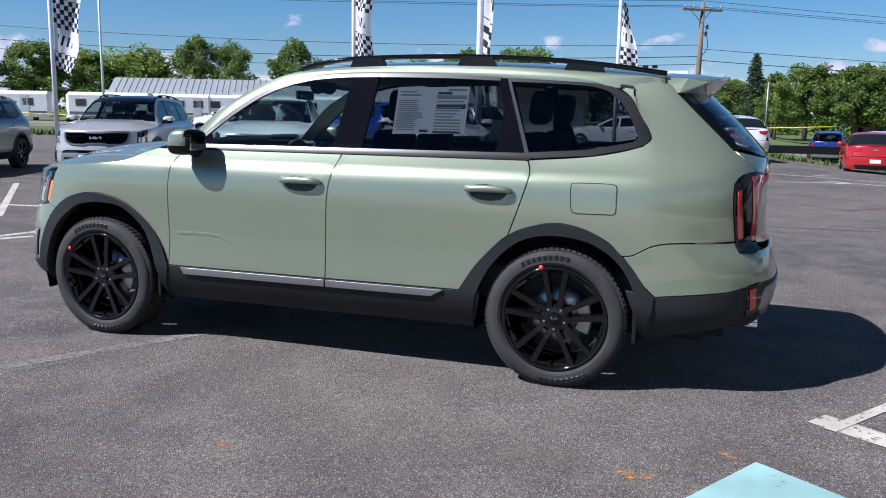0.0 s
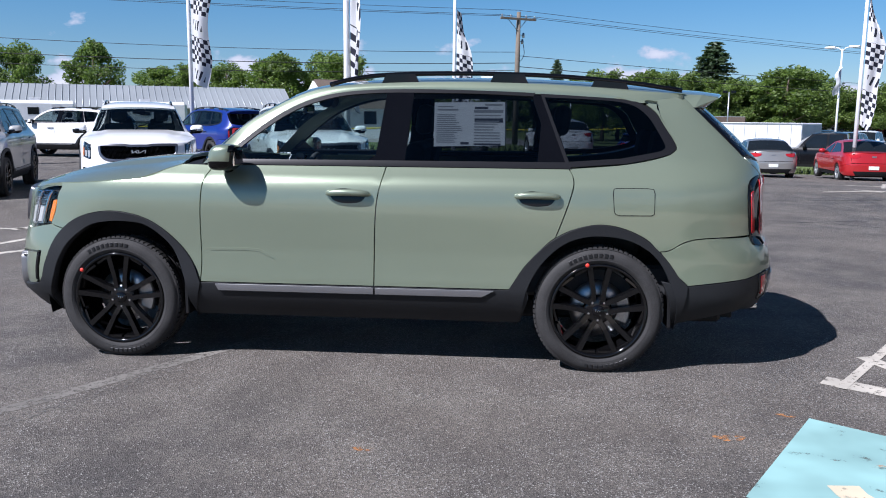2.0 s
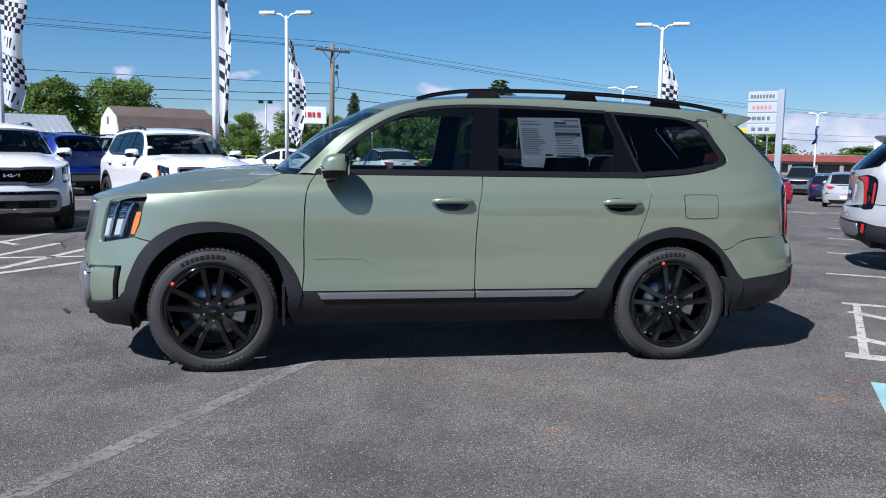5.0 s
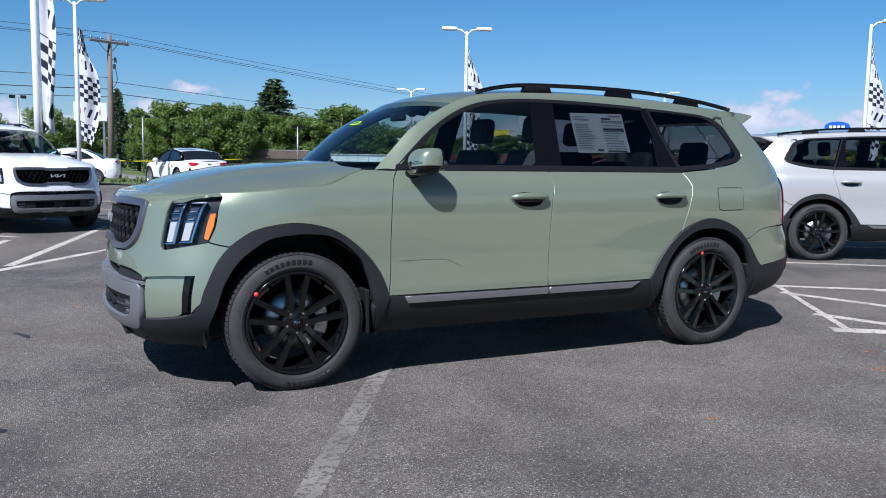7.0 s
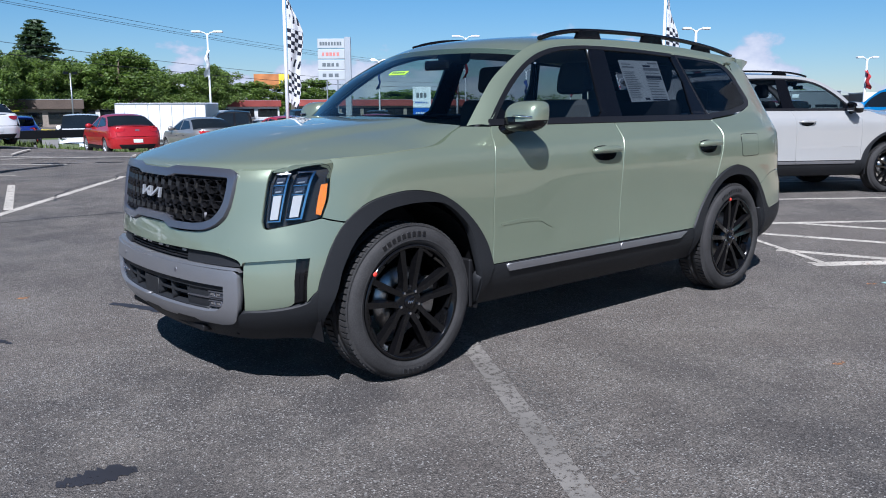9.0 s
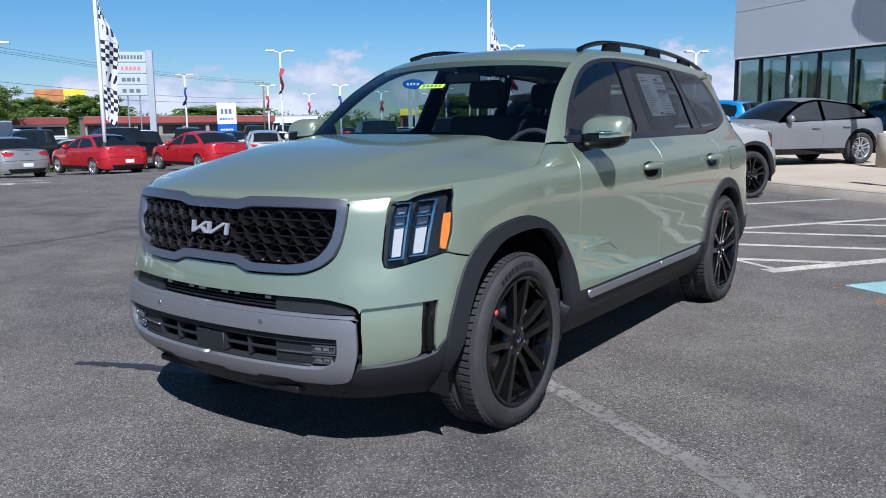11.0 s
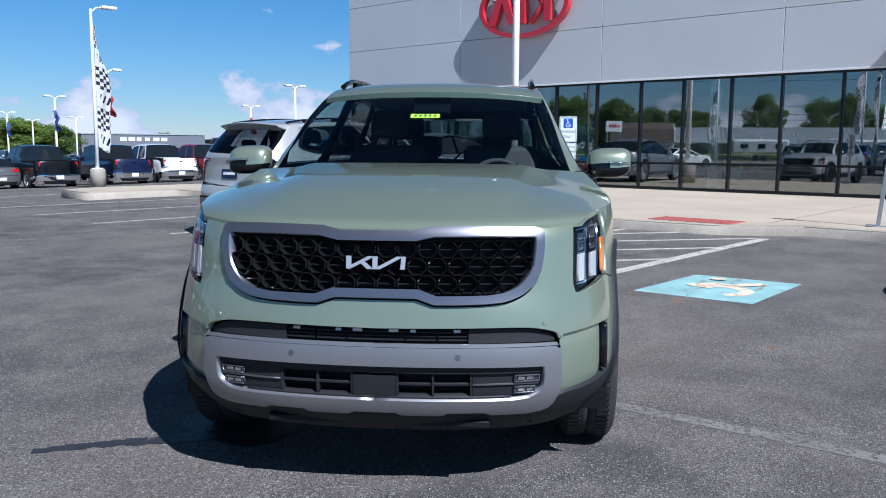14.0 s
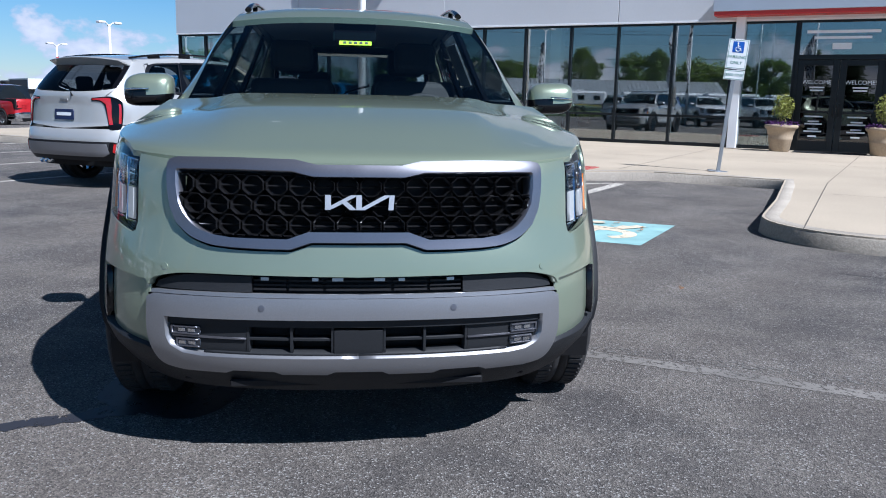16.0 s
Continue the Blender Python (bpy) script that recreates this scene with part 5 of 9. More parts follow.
def grille_lattice(sh, car):
    """Staggered octagon cells joined by twin posts, in gloss black, before a slatted shutter."""
    bm = bmesh.new()
    pitch, rise = 0.0745, 0.0625

    def spot(y, z, off):
        p = sh.at(sh.S(F, abs(y), z), z, off)
        return Vector((p.x, -p.y if y > 0 else p.y, p.z))

    eight = [(math.cos(math.pi / 8 + k * math.pi / 4), math.sin(math.pi / 8 + k * math.pi / 4)) for k in range(8)]
    for row in range(-2, 3):
        for col in range(-8, 9):
            cy, cz = (col + 0.5 * (row % 2)) * pitch, 0.876 + row * rise
            for k in range(8):
                (u0, v0), (u1, v1) = eight[k], eight[(k + 1) % 8]
                if not all(in_grille(cy + 0.038 * u, cz + 0.033 * v) for u, v in ((u0, v0), (u1, v1))):
                    continue
                quads = [[bm.verts.new(spot(cy + ry * u, cz + rz * v, o)) for u, v in ((u0, v0), (u1, v1))] for ry, rz, o in ((0.0395, 0.037, -0.040), (0.0385, 0.036, -0.004), (0.035, 0.0325, 0.004), (0.031, 0.0285, -0.006), (0.029, 0.0265, -0.040))]
                for a, b in zip(quads, quads[1:]):
                    bm.faces.new((a[0], a[1], b[1], b[0]))
            if in_grille(cy - 0.03, cz) and in_grille(cy + 0.03, cz):
                tube(bm, [spot(cy - 0.030, cz, -0.018), spot(cy + 0.030, cz, -0.018)], 0.0035, 4)
    for f in bm.faces:
        f.smooth = False
    bmesh.ops.recalc_face_normals(bm, faces=bm.faces[:])
    part("grille_mesh", bm, GRILLE_BLACK, car, "gloss black lattice grille")
    bm = bmesh.new()
    for z in np.arange(0.785, 0.90, 0.0105):
        for a, b in ((-0.33, -0.01), (0.01, 0.33)):
            ys = [y for y in np.linspace(a, b, 9) if in_grille(y, z)]
            if len(ys) > 2:
                tube(bm, [spot(y, z, -0.046) for y in ys], 0.003, 4)
    part("radiator_shutter", bm, BLACK_PLASTIC, car, "black shutter slats")["kind"] = "stuff"


def emblem_strokes(sh, car):
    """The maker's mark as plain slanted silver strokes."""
    bm = bmesh.new()
    spot = lambda y, z, off: (lambda p: Vector((p.x, -p.y if y > 0 else p.y, p.z)))(sh.at(sh.S(F, abs(y), z), z, off))
    top, low = 0.912, 0.866
    for n, (y0, z0, y1, z1, w) in enumerate(((0.097, top, 0.097, low, 0.018), (0.094, low + 0.004, 0.013, top, 0.024), (0.048, 0.892, 0.018, low, 0.022), (0.000, top, 0.000, low, 0.018), (-0.006, low, -0.092, top, 0.024), (-0.104, top, -0.100, low, 0.016))):
        off = 0.022 + 0.0006 * n
        ring_ = [[bm.verts.new(spot(y, z, o)) for y, z in ((y0 + w / 2, z0), (y0 - w / 2, z0), (y1 - w / 2, z1), (y1 + w / 2, z1))] for o in (off - 0.010, off)]
        bm.faces.new(ring_[1])
        bm.faces.new(ring_[0][::-1])
        for k in range(4):
            bm.faces.new((ring_[0][k], ring_[0][(k + 1) % 4], ring_[1][(k + 1) % 4], ring_[1][k]))
    bmesh.ops.recalc_face_normals(bm, faces=bm.faces[:])
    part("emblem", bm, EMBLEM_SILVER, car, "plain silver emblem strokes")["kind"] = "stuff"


def window_sticker(sh, car):
    """The price sheet on the rear door glass, with unreadable print as bars."""
    sheet = panel("price_sheet", sh, [[(X, 0.455, 1.572), (X, 0.88, 1.578)], [(X, 0.885, 1.322), (X, 0.462, 1.312)]], PAPER, car, "white printed price sheet", off=-0.0135, depth=0.0, both=False)[0]
    rng = random.Random(4)
    poly = []
    for z in np.arange(1.335, 1.50, 0.0115):
        poly.append((0.475, 0.475 + rng.uniform(0.10, 0.16), z, 0.005))
    for z in np.arange(1.34, 1.50, 0.017):
        poly.append((0.70, 0.70 + rng.uniform(0.10, 0.165), z, 0.006))
    poly += [(0.475, 0.60, 1.525, 0.009), (0.475, 0.57, 1.545, 0.006), (0.76, 0.865, 1.555, 0.010), (0.695, 0.87, 1.512, 0.018)]
    dark = [(0.70, 0.87, 1.455, 0.026), (0.62, 0.67, 1.325, 0.014), (0.70, 0.86, 1.322, 0.010), (0.70, 0.78, 1.535, 0.012)]
    for rows, mat, nm in ((poly, PRINT, "print_bars"), (dark, PRINT_DARK, "print_blocks")):
        bm = bmesh.new()
        for x0, x1, z, h in rows:
            q = [sh.at(sh.S(X, x, zz), zz, -0.0120) for x, zz in ((x0, z), (x1, z), (x1, z + h), (x0, z + h))]
            bm.faces.new([bm.verts.new(p) for p in q])
        part(nm, bm, mat, sheet)


HERO = large_suv("suv", "sage green metallic three-row SUV with black wheels, parked on asphalt", pose(0, 0, 0), PAINT_GREEN)


# ---- the place: a frame along the showroom front (s) and out from it (m) ----
ALONG, OUT, ORIGIN = Vector((0.577, 0.817)).normalized(), Vector((-0.817, 0.577)).normalized(), Vector((18.77, -5.02))
FRONT_TURN = math.degrees(math.atan2(ALONG.y, ALONG.x))


def sm(s, m, z=0.0):
    p = ORIGIN + ALONG * s + OUT * m
    return Vector((p.x, p.y, z))


def fall(x, y):
    """The car park falls away gently towards the far road."""
    t = min(1.0, max(0.0, (x - 1) / 9))
    return -min(1.1, 0.04 * max(0.0, y - 12 + 0.25 * (x - 8))) * t * t * (3 - 2 * t)


def on_ground(x, y, turn=0.0, lift=0.0):
    return pose(x, y, fall(x, y) + lift, 0, 0, turn)


def facing(hx, hy):
    """The turn of a car (nose towards its own -x) that heads along (hx, hy)."""
    return math.degrees(math.atan2(-hy, -hx))


# ---- ground ----
def asphalt_material():
    m = bpy.data.materials.new("worn_asphalt")
    m.use_nodes = True
    t = m.node_tree
    b = t.nodes["Principled BSDF"]
    geo = t.nodes.new("ShaderNodeNewGeometry")

    def noise(scale, detail, rough=0.55):
        n = t.nodes.new("ShaderNodeTexNoise")
        n.inputs["Scale"].default_value, n.inputs["Detail"].default_value, n.inputs["Roughness"].default_value = scale, detail, rough
        t.links.new(geo.outputs["Position"], n.inputs["Vector"])
        return n.outputs["Fac"]

    def span(value, a, b_, lo, hi):
        r = t.nodes.new("ShaderNodeMapRange")
        for k, v in zip(("From Min", "From Max", "To Min", "To Max"), (a, b_, lo, hi)):
            r.inputs[k].default_value = v
        t.links.new(value, r.inputs["Value"])
        return r.outputs["Result"]

    def mix(fac, a, b_, blend="MIX"):
        x = t.nodes.new("ShaderNodeMix")
        x.data_type, x.blend_type = "RGBA", blend
        for v, k in ((fac, 0), (a, 6), (b_, 7)):
            if isinstance(v, (int, float)):
                x.inputs[k].default_value = v if k == 0 else (v, v, v, 1)
            elif isinstance(v, tuple):
                x.inputs[k].default_value = (*v, 1)
            else:
                t.links.new(v, x.inputs[k])
        return x.outputs[2]

    tone = mix(span(noise(0.35, 5), 0.38, 0.62, 0, 1), (0.060, 0.055, 0.053), (0.120, 0.104, 0.090))
    tone = mix(span(noise(1.7, 6, 0.65), 0.42, 0.64, 0, 0.75), tone, (0.156, 0.139, 0.121))
    tone = mix(span(noise(0.8, 7, 0.7), 0.60, 0.74, 0, 0.5), tone, (0.056, 0.052, 0.052))
    v = t.nodes.new("ShaderNodeTexVoronoi")
    v.inputs["Scale"].default_value = 160.0
    t.links.new(geo.outputs["Position"], v.inputs["Vector"])
    s2 = t.nodes.new("ShaderNodeSeparateColor")
    t.links.new(v.outputs["Color"], s2.inputs[0])
    tone = mix(1.0, tone, span(s2.outputs[0], 0.0, 1.0, 0.42, 1.54), "MULTIPLY")
    # pale stones, thicker where the binder has worn off
    thick = span(noise(0.9, 4), 0.4, 0.7, 0.965, 0.86)
    pale = t.nodes.new("ShaderNodeMath")
    pale.operation = "GREATER_THAN"
    t.links.new(s2.outputs[1], pale.inputs[0])
    t.links.new(thick, pale.inputs[1])
    tone = mix(pale.outputs[0], tone, (0.28, 0.268, 0.25))
    t.links.new(tone, b.inputs["Base Color"])
    b.inputs["Roughness"].default_value = 0.85
    bp = t.nodes.new("ShaderNodeBump")
    bp.inputs["Strength"].default_value, bp.inputs["Distance"].default_value = 0.9, 0.007
    t.links.new(v.outputs["Distance"], bp.inputs["Height"])
    t.links.new(bp.outputs[0], b.inputs["Normal"])
    return m


ASPHALT = asphalt_material()
GRASS = material("mown_grass", (0.085, 0.12, 0.03), 0.9, grain=(18, 0.35), stain=(0.15, 0.25), bump=(30, 0.6))
ROAD = material("pale_road_surface", (0.20, 0.19, 0.18), 0.9, grain=(8, 0.1), stain=(0.1, 0.1))
xs = sorted(set([-900, -500, -300, -180, -120] + list(range(-90, 131, 5)) + [160, 220, 320, 600, 900]))
ys = sorted(set([-600, -300, -120, -60] + list(range(-40, 12, 8)) + list(np.arange(12, 60, 2.5)) + [27.5, 32.0, 40, 44, 58] + list(range(60, 131, 10)) + [180, 300, 500, 900]))
bm = bmesh.new()
grid = [[bm.verts.new((x, y, fall(x, y))) for x in xs] for y in ys]
for j in range(len(ys) - 1):
    for i in range(len(xs) - 1):
        f = bm.faces.new((grid[j][i], grid[j][i + 1], grid[j + 1][i + 1], grid[j + 1][i]))
        cx, cy = (xs[i] + xs[i + 1]) / 2, (ys[j] + ys[j + 1]) / 2
        f.smooth = True
        if cx < 20 and cy > 32.0 or cx < -24 and cy > 27.5 or cy > 130 or cx > 130 or cx < -120:
            f.material_index = 2 if 44 < cy < 58 and cx < 60 else 1
part_ground = part("ground", bm, [ASPHALT, GRASS, ROAD], None)
tagged(part_ground, "worn grey asphalt car park with grass verges beyond", "ground", kind="structure")


def worn(name, color, keep=0.55, scale=9.0):
    """Paint with worn-through gaps."""
    m = bpy.data.materials.new(name)
    m.use_nodes = True
    t = m.node_tree
    b = t.nodes["Principled BSDF"]
    b.inputs["Base Color"].default_value, b.inputs["Roughness"].default_value = (*color, 1), 0.8
    geo = t.nodes.new("ShaderNodeNewGeometry")
    n = t.nodes.new("ShaderNodeTexNoise")
    n.inputs["Scale"].default_value, n.inputs["Detail"].default_value, n.inputs["Roughness"].default_value = scale, 9.0, 0.72
    t.links.new(geo.outputs["Position"], n.inputs["Vector"])
    r = t.nodes.new("ShaderNodeMapRange")
    r.inputs["From Min"].default_value, r.inputs["From Max"].default_value = 0.5 - (keep - 0.5) * 0.4 - 0.03, 0.5 - (keep - 0.5) * 0.4 + 0.05
    t.links.new(n.outputs["Fac"], r.inputs["Value"])
    t.links.new(r.outputs["Result"], b.inputs["Alpha"])
    n2 = t.nodes.new("ShaderNodeTexNoise")
    n2.inputs["Scale"].default_value = 3.0
    t.links.new(geo.outputs["Position"], n2.inputs["Vector"])
    r2 = t.nodes.new("ShaderNodeMapRange")
    r2.inputs["From Min"].default_value, r2.inputs["From Max"].default_value, r2.inputs["To Min"].default_value, r2.inputs["To Max"].default_value = 0.3, 0.7, 0.8, 1.15
    t.links.new(n2.outputs["Fac"], r2.inputs["Value"])
    x = t.nodes.new("ShaderNodeMix")
    x.data_type, x.blend_type = "RGBA", "MULTIPLY"
    x.inputs[0].default_value, x.inputs[6].default_value = 1.0, (*color, 1)
    t.links.new(r2.outputs["Result"], x.inputs[7])
    t.links.new(x.outputs[2], b.inputs["Base Color"])
    return m


LINE = worn("worn_white_line_paint", (0.46, 0.425, 0.37), 0.74, 18.0)
LINE_OLD = worn("faded_old_line_paint", (0.175, 0.162, 0.146), 0.66, 26.0)
LINE_OLDER = worn("very_faded_line_paint", (0.15, 0.140, 0.128), 0.42, 22.0)
BLUE_PAINT = worn("worn_light_blue_paint", (0.24, 0.41, 0.40), 0.90, 6.0)
CREAM_PAINT = worn("worn_cream_paint", (0.62, 0.52, 0.38), 0.80, 9.0)
RUST = worn("rust_stain", (0.42, 0.19, 0.07), 0.40, 11.0)
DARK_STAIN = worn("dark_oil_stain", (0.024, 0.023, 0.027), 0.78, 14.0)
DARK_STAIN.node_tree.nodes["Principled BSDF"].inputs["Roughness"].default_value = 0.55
TAR = worn("dark_crack", (0.03, 0.03, 0.031), 0.68, 4.0)


def flat_strip(name, pts, width, mat, label, z=0.004, category="marking"):
    """A painted strip along ground points."""
    bm = bmesh.new()
    pts = [Vector((p[0], p[1])) for p in pts]
    fine = []
    for a, b in zip(pts, pts[1:]):
        n = max(1, int((b - a).length / 1.2))
        fine += [a + (b - a) * k / n for k in range(n)]
    fine.append(pts[-1])
    wid = width if isinstance(width, (list, tuple)) else [width] * len(fine)
    rows = []
    for k, p in enumerate(fine):
        way = (fine[min(k + 1, len(fine) - 1)] - fine[max(k - 1, 0)]).normalized()
        side = Vector((-way.y, way.x)) * wid[min(k, len(wid) - 1)] / 2
        rows.append([bm.verts.new((*(p + side), fall(p.x, p.y) + z * 0.5)), bm.verts.new((*(p - side), fall(p.x, p.y) + z * 0.5))])
    for a, b in zip(rows, rows[1:]):
        bm.faces.new((a[0], a[1], b[1], b[0]))
    bmesh.ops.recalc_face_normals(bm, faces=bm.faces[:])
    if bm.faces and sum(f.normal.z for f in bm.faces) < 0:
        bmesh.ops.reverse_faces(bm, faces=bm.faces[:])
    return tagged(part(name, bm, mat, None), label, category, kind="structure")


def flat_patch(name, outline, mat, label, z=0.004, category="marking"):
    bm = bmesh.new()
    f = bm.faces.new([bm.verts.new((p[0], p[1], fall(p[0], p[1]) + z * 0.5)) for p in outline])
    f.normal_update()
    if f.normal.z < 0:
        f.normal_flip()
    return tagged(part(name, bm, mat, None), label, category, kind="structure")


# stalls by the showroom, along the out direction
for s in (-1.5, 0.9, 3.3, 5.7, 8.1):
    flat_strip("parking_line", [sm(s, 9.4), sm(s, 15.6)], 0.10, LINE, "worn white parking line on asphalt")
for s in (-5.9, -3.65):
    flat_strip("aisle_line", [sm(s, 9.9), sm(s, 15.45)], 0.16 if s < -5 else 0.11, LINE, "worn white line beside a hatched access aisle", 0.004)
flat_strip("aisle_line", [sm(-6.0, 15.33), sm(-3.6, 15.33)], 0.06, LINE, "thin white end line of a hatched access aisle", 0.010)
for m0 in (14.56, 13.04, 11.45, 9.85, 8.2):
    a, b = (-5.86, m0), (-3.68, m0 + 1.34 * 2.18)
    if b[1] > 15.4:
        b = (-5.86 + (15.4 - m0) / 1.34, 15.4)
    if a[1] < 9.95:
        a = (-5.86 + (9.95 - m0) / 1.34, 9.95)
    flat_strip("hatch_line", [sm(*a), sm(*b)], 0.11, LINE, "worn white diagonal line of an access aisle", 0.006)
# disabled bay panel with its wheelchair symbol
flat_patch("bay_panel", [sm(-7.66, 13.86), sm(-6.62, 13.98), sm(-6.60, 15.32), sm(-7.68, 15.24)], BLUE_PAINT, "worn light blue panel painted on asphalt", 0.004)
bay = lambda u, v: sm(-7.60 + 0.92 * v, 15.10 - 1.12 * u)
sym = [[(0.30 + 0.22 * math.cos(a) * 1.0, 0.45 + 0.28 * math.sin(a)) for a in np.linspace(-2.6, 1.1, 12)], [(0.33, 0.62), (0.62, 0.60), (0.60, 0.40), (0.80, 0.36)], [(0.36, 0.80), (0.62, 0.60)], [(0.60, 0.40), (0.84, 0.22)]]
for k, line in enumerate(sym):
    flat_strip("bay_symbol", [bay(u, v) for u, v in line], 0.13, CREAM_PAINT, "worn cream wheelchair symbol strokes on a blue panel", 0.008 + 0.004 * k)
flat_patch("bay_symbol", [bay(0.84 + 0.07 * math.cos(a), 0.72 + 0.09 * math.sin(a)) for a in np.linspace(0, 6.28, 12)[:-1]], CREAM_PAINT, "worn cream dot of a wheelchair symbol", 0.026)
for u, v, l in ((0.2, 0.2, 0.2), (0.5, 0.15, 0.3), (0.4, 0.75, 0.25), (0.7, 0.5, 0.3), (0.15, 0.6, 0.2)):
    flat_strip("rust_mark", [bay(u, v), bay(u + l, v + 0.03)], 0.05, RUST, "rusty scrape on the blue panel", 0.030, "stain")
# old line under the nose, and faint older ones
flat_strip("old_line", [(-0.55, -0.15), (-0.88, -0.72), (-1.35, -1.52), (-1.85, -2.36), (-2.6, -3.65)], 0.105, LINE_OLD, "faded old white line on asphalt")
flat_strip("old_line", [(-1.0, -1.15), (-1.9, -2.9)], 0.10, LINE_OLDER, "very faded old line on asphalt", 0.006)


def ragged(spine, widths, seed, steps=34):
    """The uneven outline of a dried run of liquid along a spine."""
    rng = random.Random(seed)
    k = np.linspace(0, len(spine) - 1, steps)
    xs, ys, ws = (np.interp(k, range(len(spine)), v) for v in ([p[0] for p in spine], [p[1] for p in spine], widths))
    one, two = [], []
    for j in range(steps):
        i0, i1 = max(j - 1, 0), min(j + 1, steps - 1)
        way = Vector((xs[i1] - xs[i0], ys[i1] - ys[i0])).normalized()
        one.append((xs[j] - way.y * ws[j] * rng.uniform(0.25, 0.62), ys[j] + way.x * ws[j] * rng.uniform(0.25, 0.62)))
        two.append((xs[j] + way.y * ws[j] * rng.uniform(0.25, 0.62), ys[j] - way.x * ws[j] * rng.uniform(0.25, 0.62)))
    return one + two[::-1]


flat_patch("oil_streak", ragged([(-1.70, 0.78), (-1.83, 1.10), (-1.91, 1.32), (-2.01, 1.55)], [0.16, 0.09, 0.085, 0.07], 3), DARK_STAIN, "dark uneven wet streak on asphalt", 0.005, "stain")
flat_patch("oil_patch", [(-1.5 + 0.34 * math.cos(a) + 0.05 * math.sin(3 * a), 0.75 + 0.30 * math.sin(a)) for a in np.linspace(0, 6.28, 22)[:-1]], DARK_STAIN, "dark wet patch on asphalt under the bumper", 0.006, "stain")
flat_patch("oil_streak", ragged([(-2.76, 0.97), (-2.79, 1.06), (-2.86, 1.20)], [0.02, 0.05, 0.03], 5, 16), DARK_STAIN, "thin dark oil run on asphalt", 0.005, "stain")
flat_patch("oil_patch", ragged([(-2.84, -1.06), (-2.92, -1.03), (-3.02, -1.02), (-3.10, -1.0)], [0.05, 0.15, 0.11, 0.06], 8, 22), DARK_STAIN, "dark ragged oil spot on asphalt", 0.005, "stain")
rngc = random.Random(12)
for cx, cy, r in ((1.98, -1.89, 0.07), (2.35, -1.55, 0.05), (0.3, -2.2, 0.05), (-1.6, -2.3, 0.04), (3.1, -1.2, 0.06), (-2.4, 2.1, 0.05)):
    flat_patch("rust_mark", [(cx + 0.7 * r * (1.4 + 0.4 * math.sin(3 * a)) * math.cos(a), cy + 0.7 * r * (1 + 0.3 * math.cos(2 * a)) * math.sin(a)) for a in np.linspace(0, 6.28, 16)[:-1]], RUST, "small rusty stain on asphalt", 0.005, "stain")


def crack(x, y, turn, length, width=0.012):
    pts, a = [(x, y)], radians(turn)
    for _ in range(int(length / 0.22)):
        a += rngc.uniform(-0.38, 0.38)
        a = a * 0.7 + radians(turn) * 0.3
        x, y = x + 0.22 * math.cos(a), y + 0.22 * math.sin(a)
        pts.append((x, y))
    flat_strip("crack", pts, width, TAR, "thin dark crack in the asphalt", 0.004, "crack")


for c in ((0.75, -3.6, 230, 1.4, 0.012), (6.2, 7.0, 190, 9.0, 0.05), (4.0, 9.0, 20, 10.0, 0.05), (-4.0, 5.5, 110, 5.0, 0.03), (9, 4.6, 150, 6.0, 0.04), (5.0, -1.8, 300, 4.0, 0.02), (-0.5, 8.0, 60, 7.0, 0.035)):
    crack(*c)
# hatched end of the opposite row
flat_strip("hatch_line", [sm(-9.5, 23.42), sm(3.5, 23.42)], 0.12, LINE, "worn white line along a hatched island")
for s0, m0, s1, m1 in ((-8.3, 23.6, -4.2, 25.2), (-6.2, 23.7, -2.0, 25.35), (-4.4, 23.55, 0.6, 25.4), (-6.4, 25.2, -1.6, 27.1), (-1.4, 23.5, 2.0, 24.8), (-4.8, 23.6, -8.4, 27.6)):
    flat_strip("hatch_line", [sm(s0, m0), sm(s1, m1)], 0.11, LINE, "worn white diagonal line on asphalt", 0.006)
for s in (-8.0, -4.6, -1.6, 1.2, 4.0, 6.8, 9.6):
    flat_strip("parking_line", [sm(s, 25.5), sm(s + 1.0, 30.5)], 0.10, LINE, "worn white parking line on asphalt")
for k in range(5):
    flat_strip("parking_line", [(2.0 + 2.7 * k, 20.5 - 1.6 * k), (3.6 + 2.7 * k, 24.8 - 1.8 * k)], 0.10, LINE, "worn white parking line on asphalt")
flat_strip("lane_line", [(-9, 15.5), (2, 18.5), (12, 17.0), (22, 11.5)], 0.12, LINE, "white line along a parking lane")
for cx, cy in ((4.6, 15.6), (8.6, 13.0)):
    flat_strip("lane_arrow", [(cx - 1.1, cy - 0.6), (cx + 0.6, cy + 0.5), (cx + 1.3, cy + 0.2)], 0.14, LINE, "white lane arrow stroke on asphalt", 0.006)
    flat_strip("lane_arrow", [(cx + 0.1, cy + 0.9), (cx + 0.6, cy + 0.5), (cx + 0.2, cy - 0.1)], 0.14, LINE, "white lane arrow stroke on asphalt", 0.007)

# ---- pavement with its kerb ----
KERB = 0.15


def pavement(name, outline, label):
    """A raised concrete slab with a separate rounded kerb along its open edge."""
    bm = bmesh.new()
    flat = [sm(s, m) for s, m in outline]
    prism(bm, [(p.x, p.y) for p in flat], -0.05, KERB)
    bmesh.ops.recalc_face_normals(bm, faces=bm.faces[:])
    return tagged(part(name, bm, CONCRETE, None), label, "pavement", kind="structure")


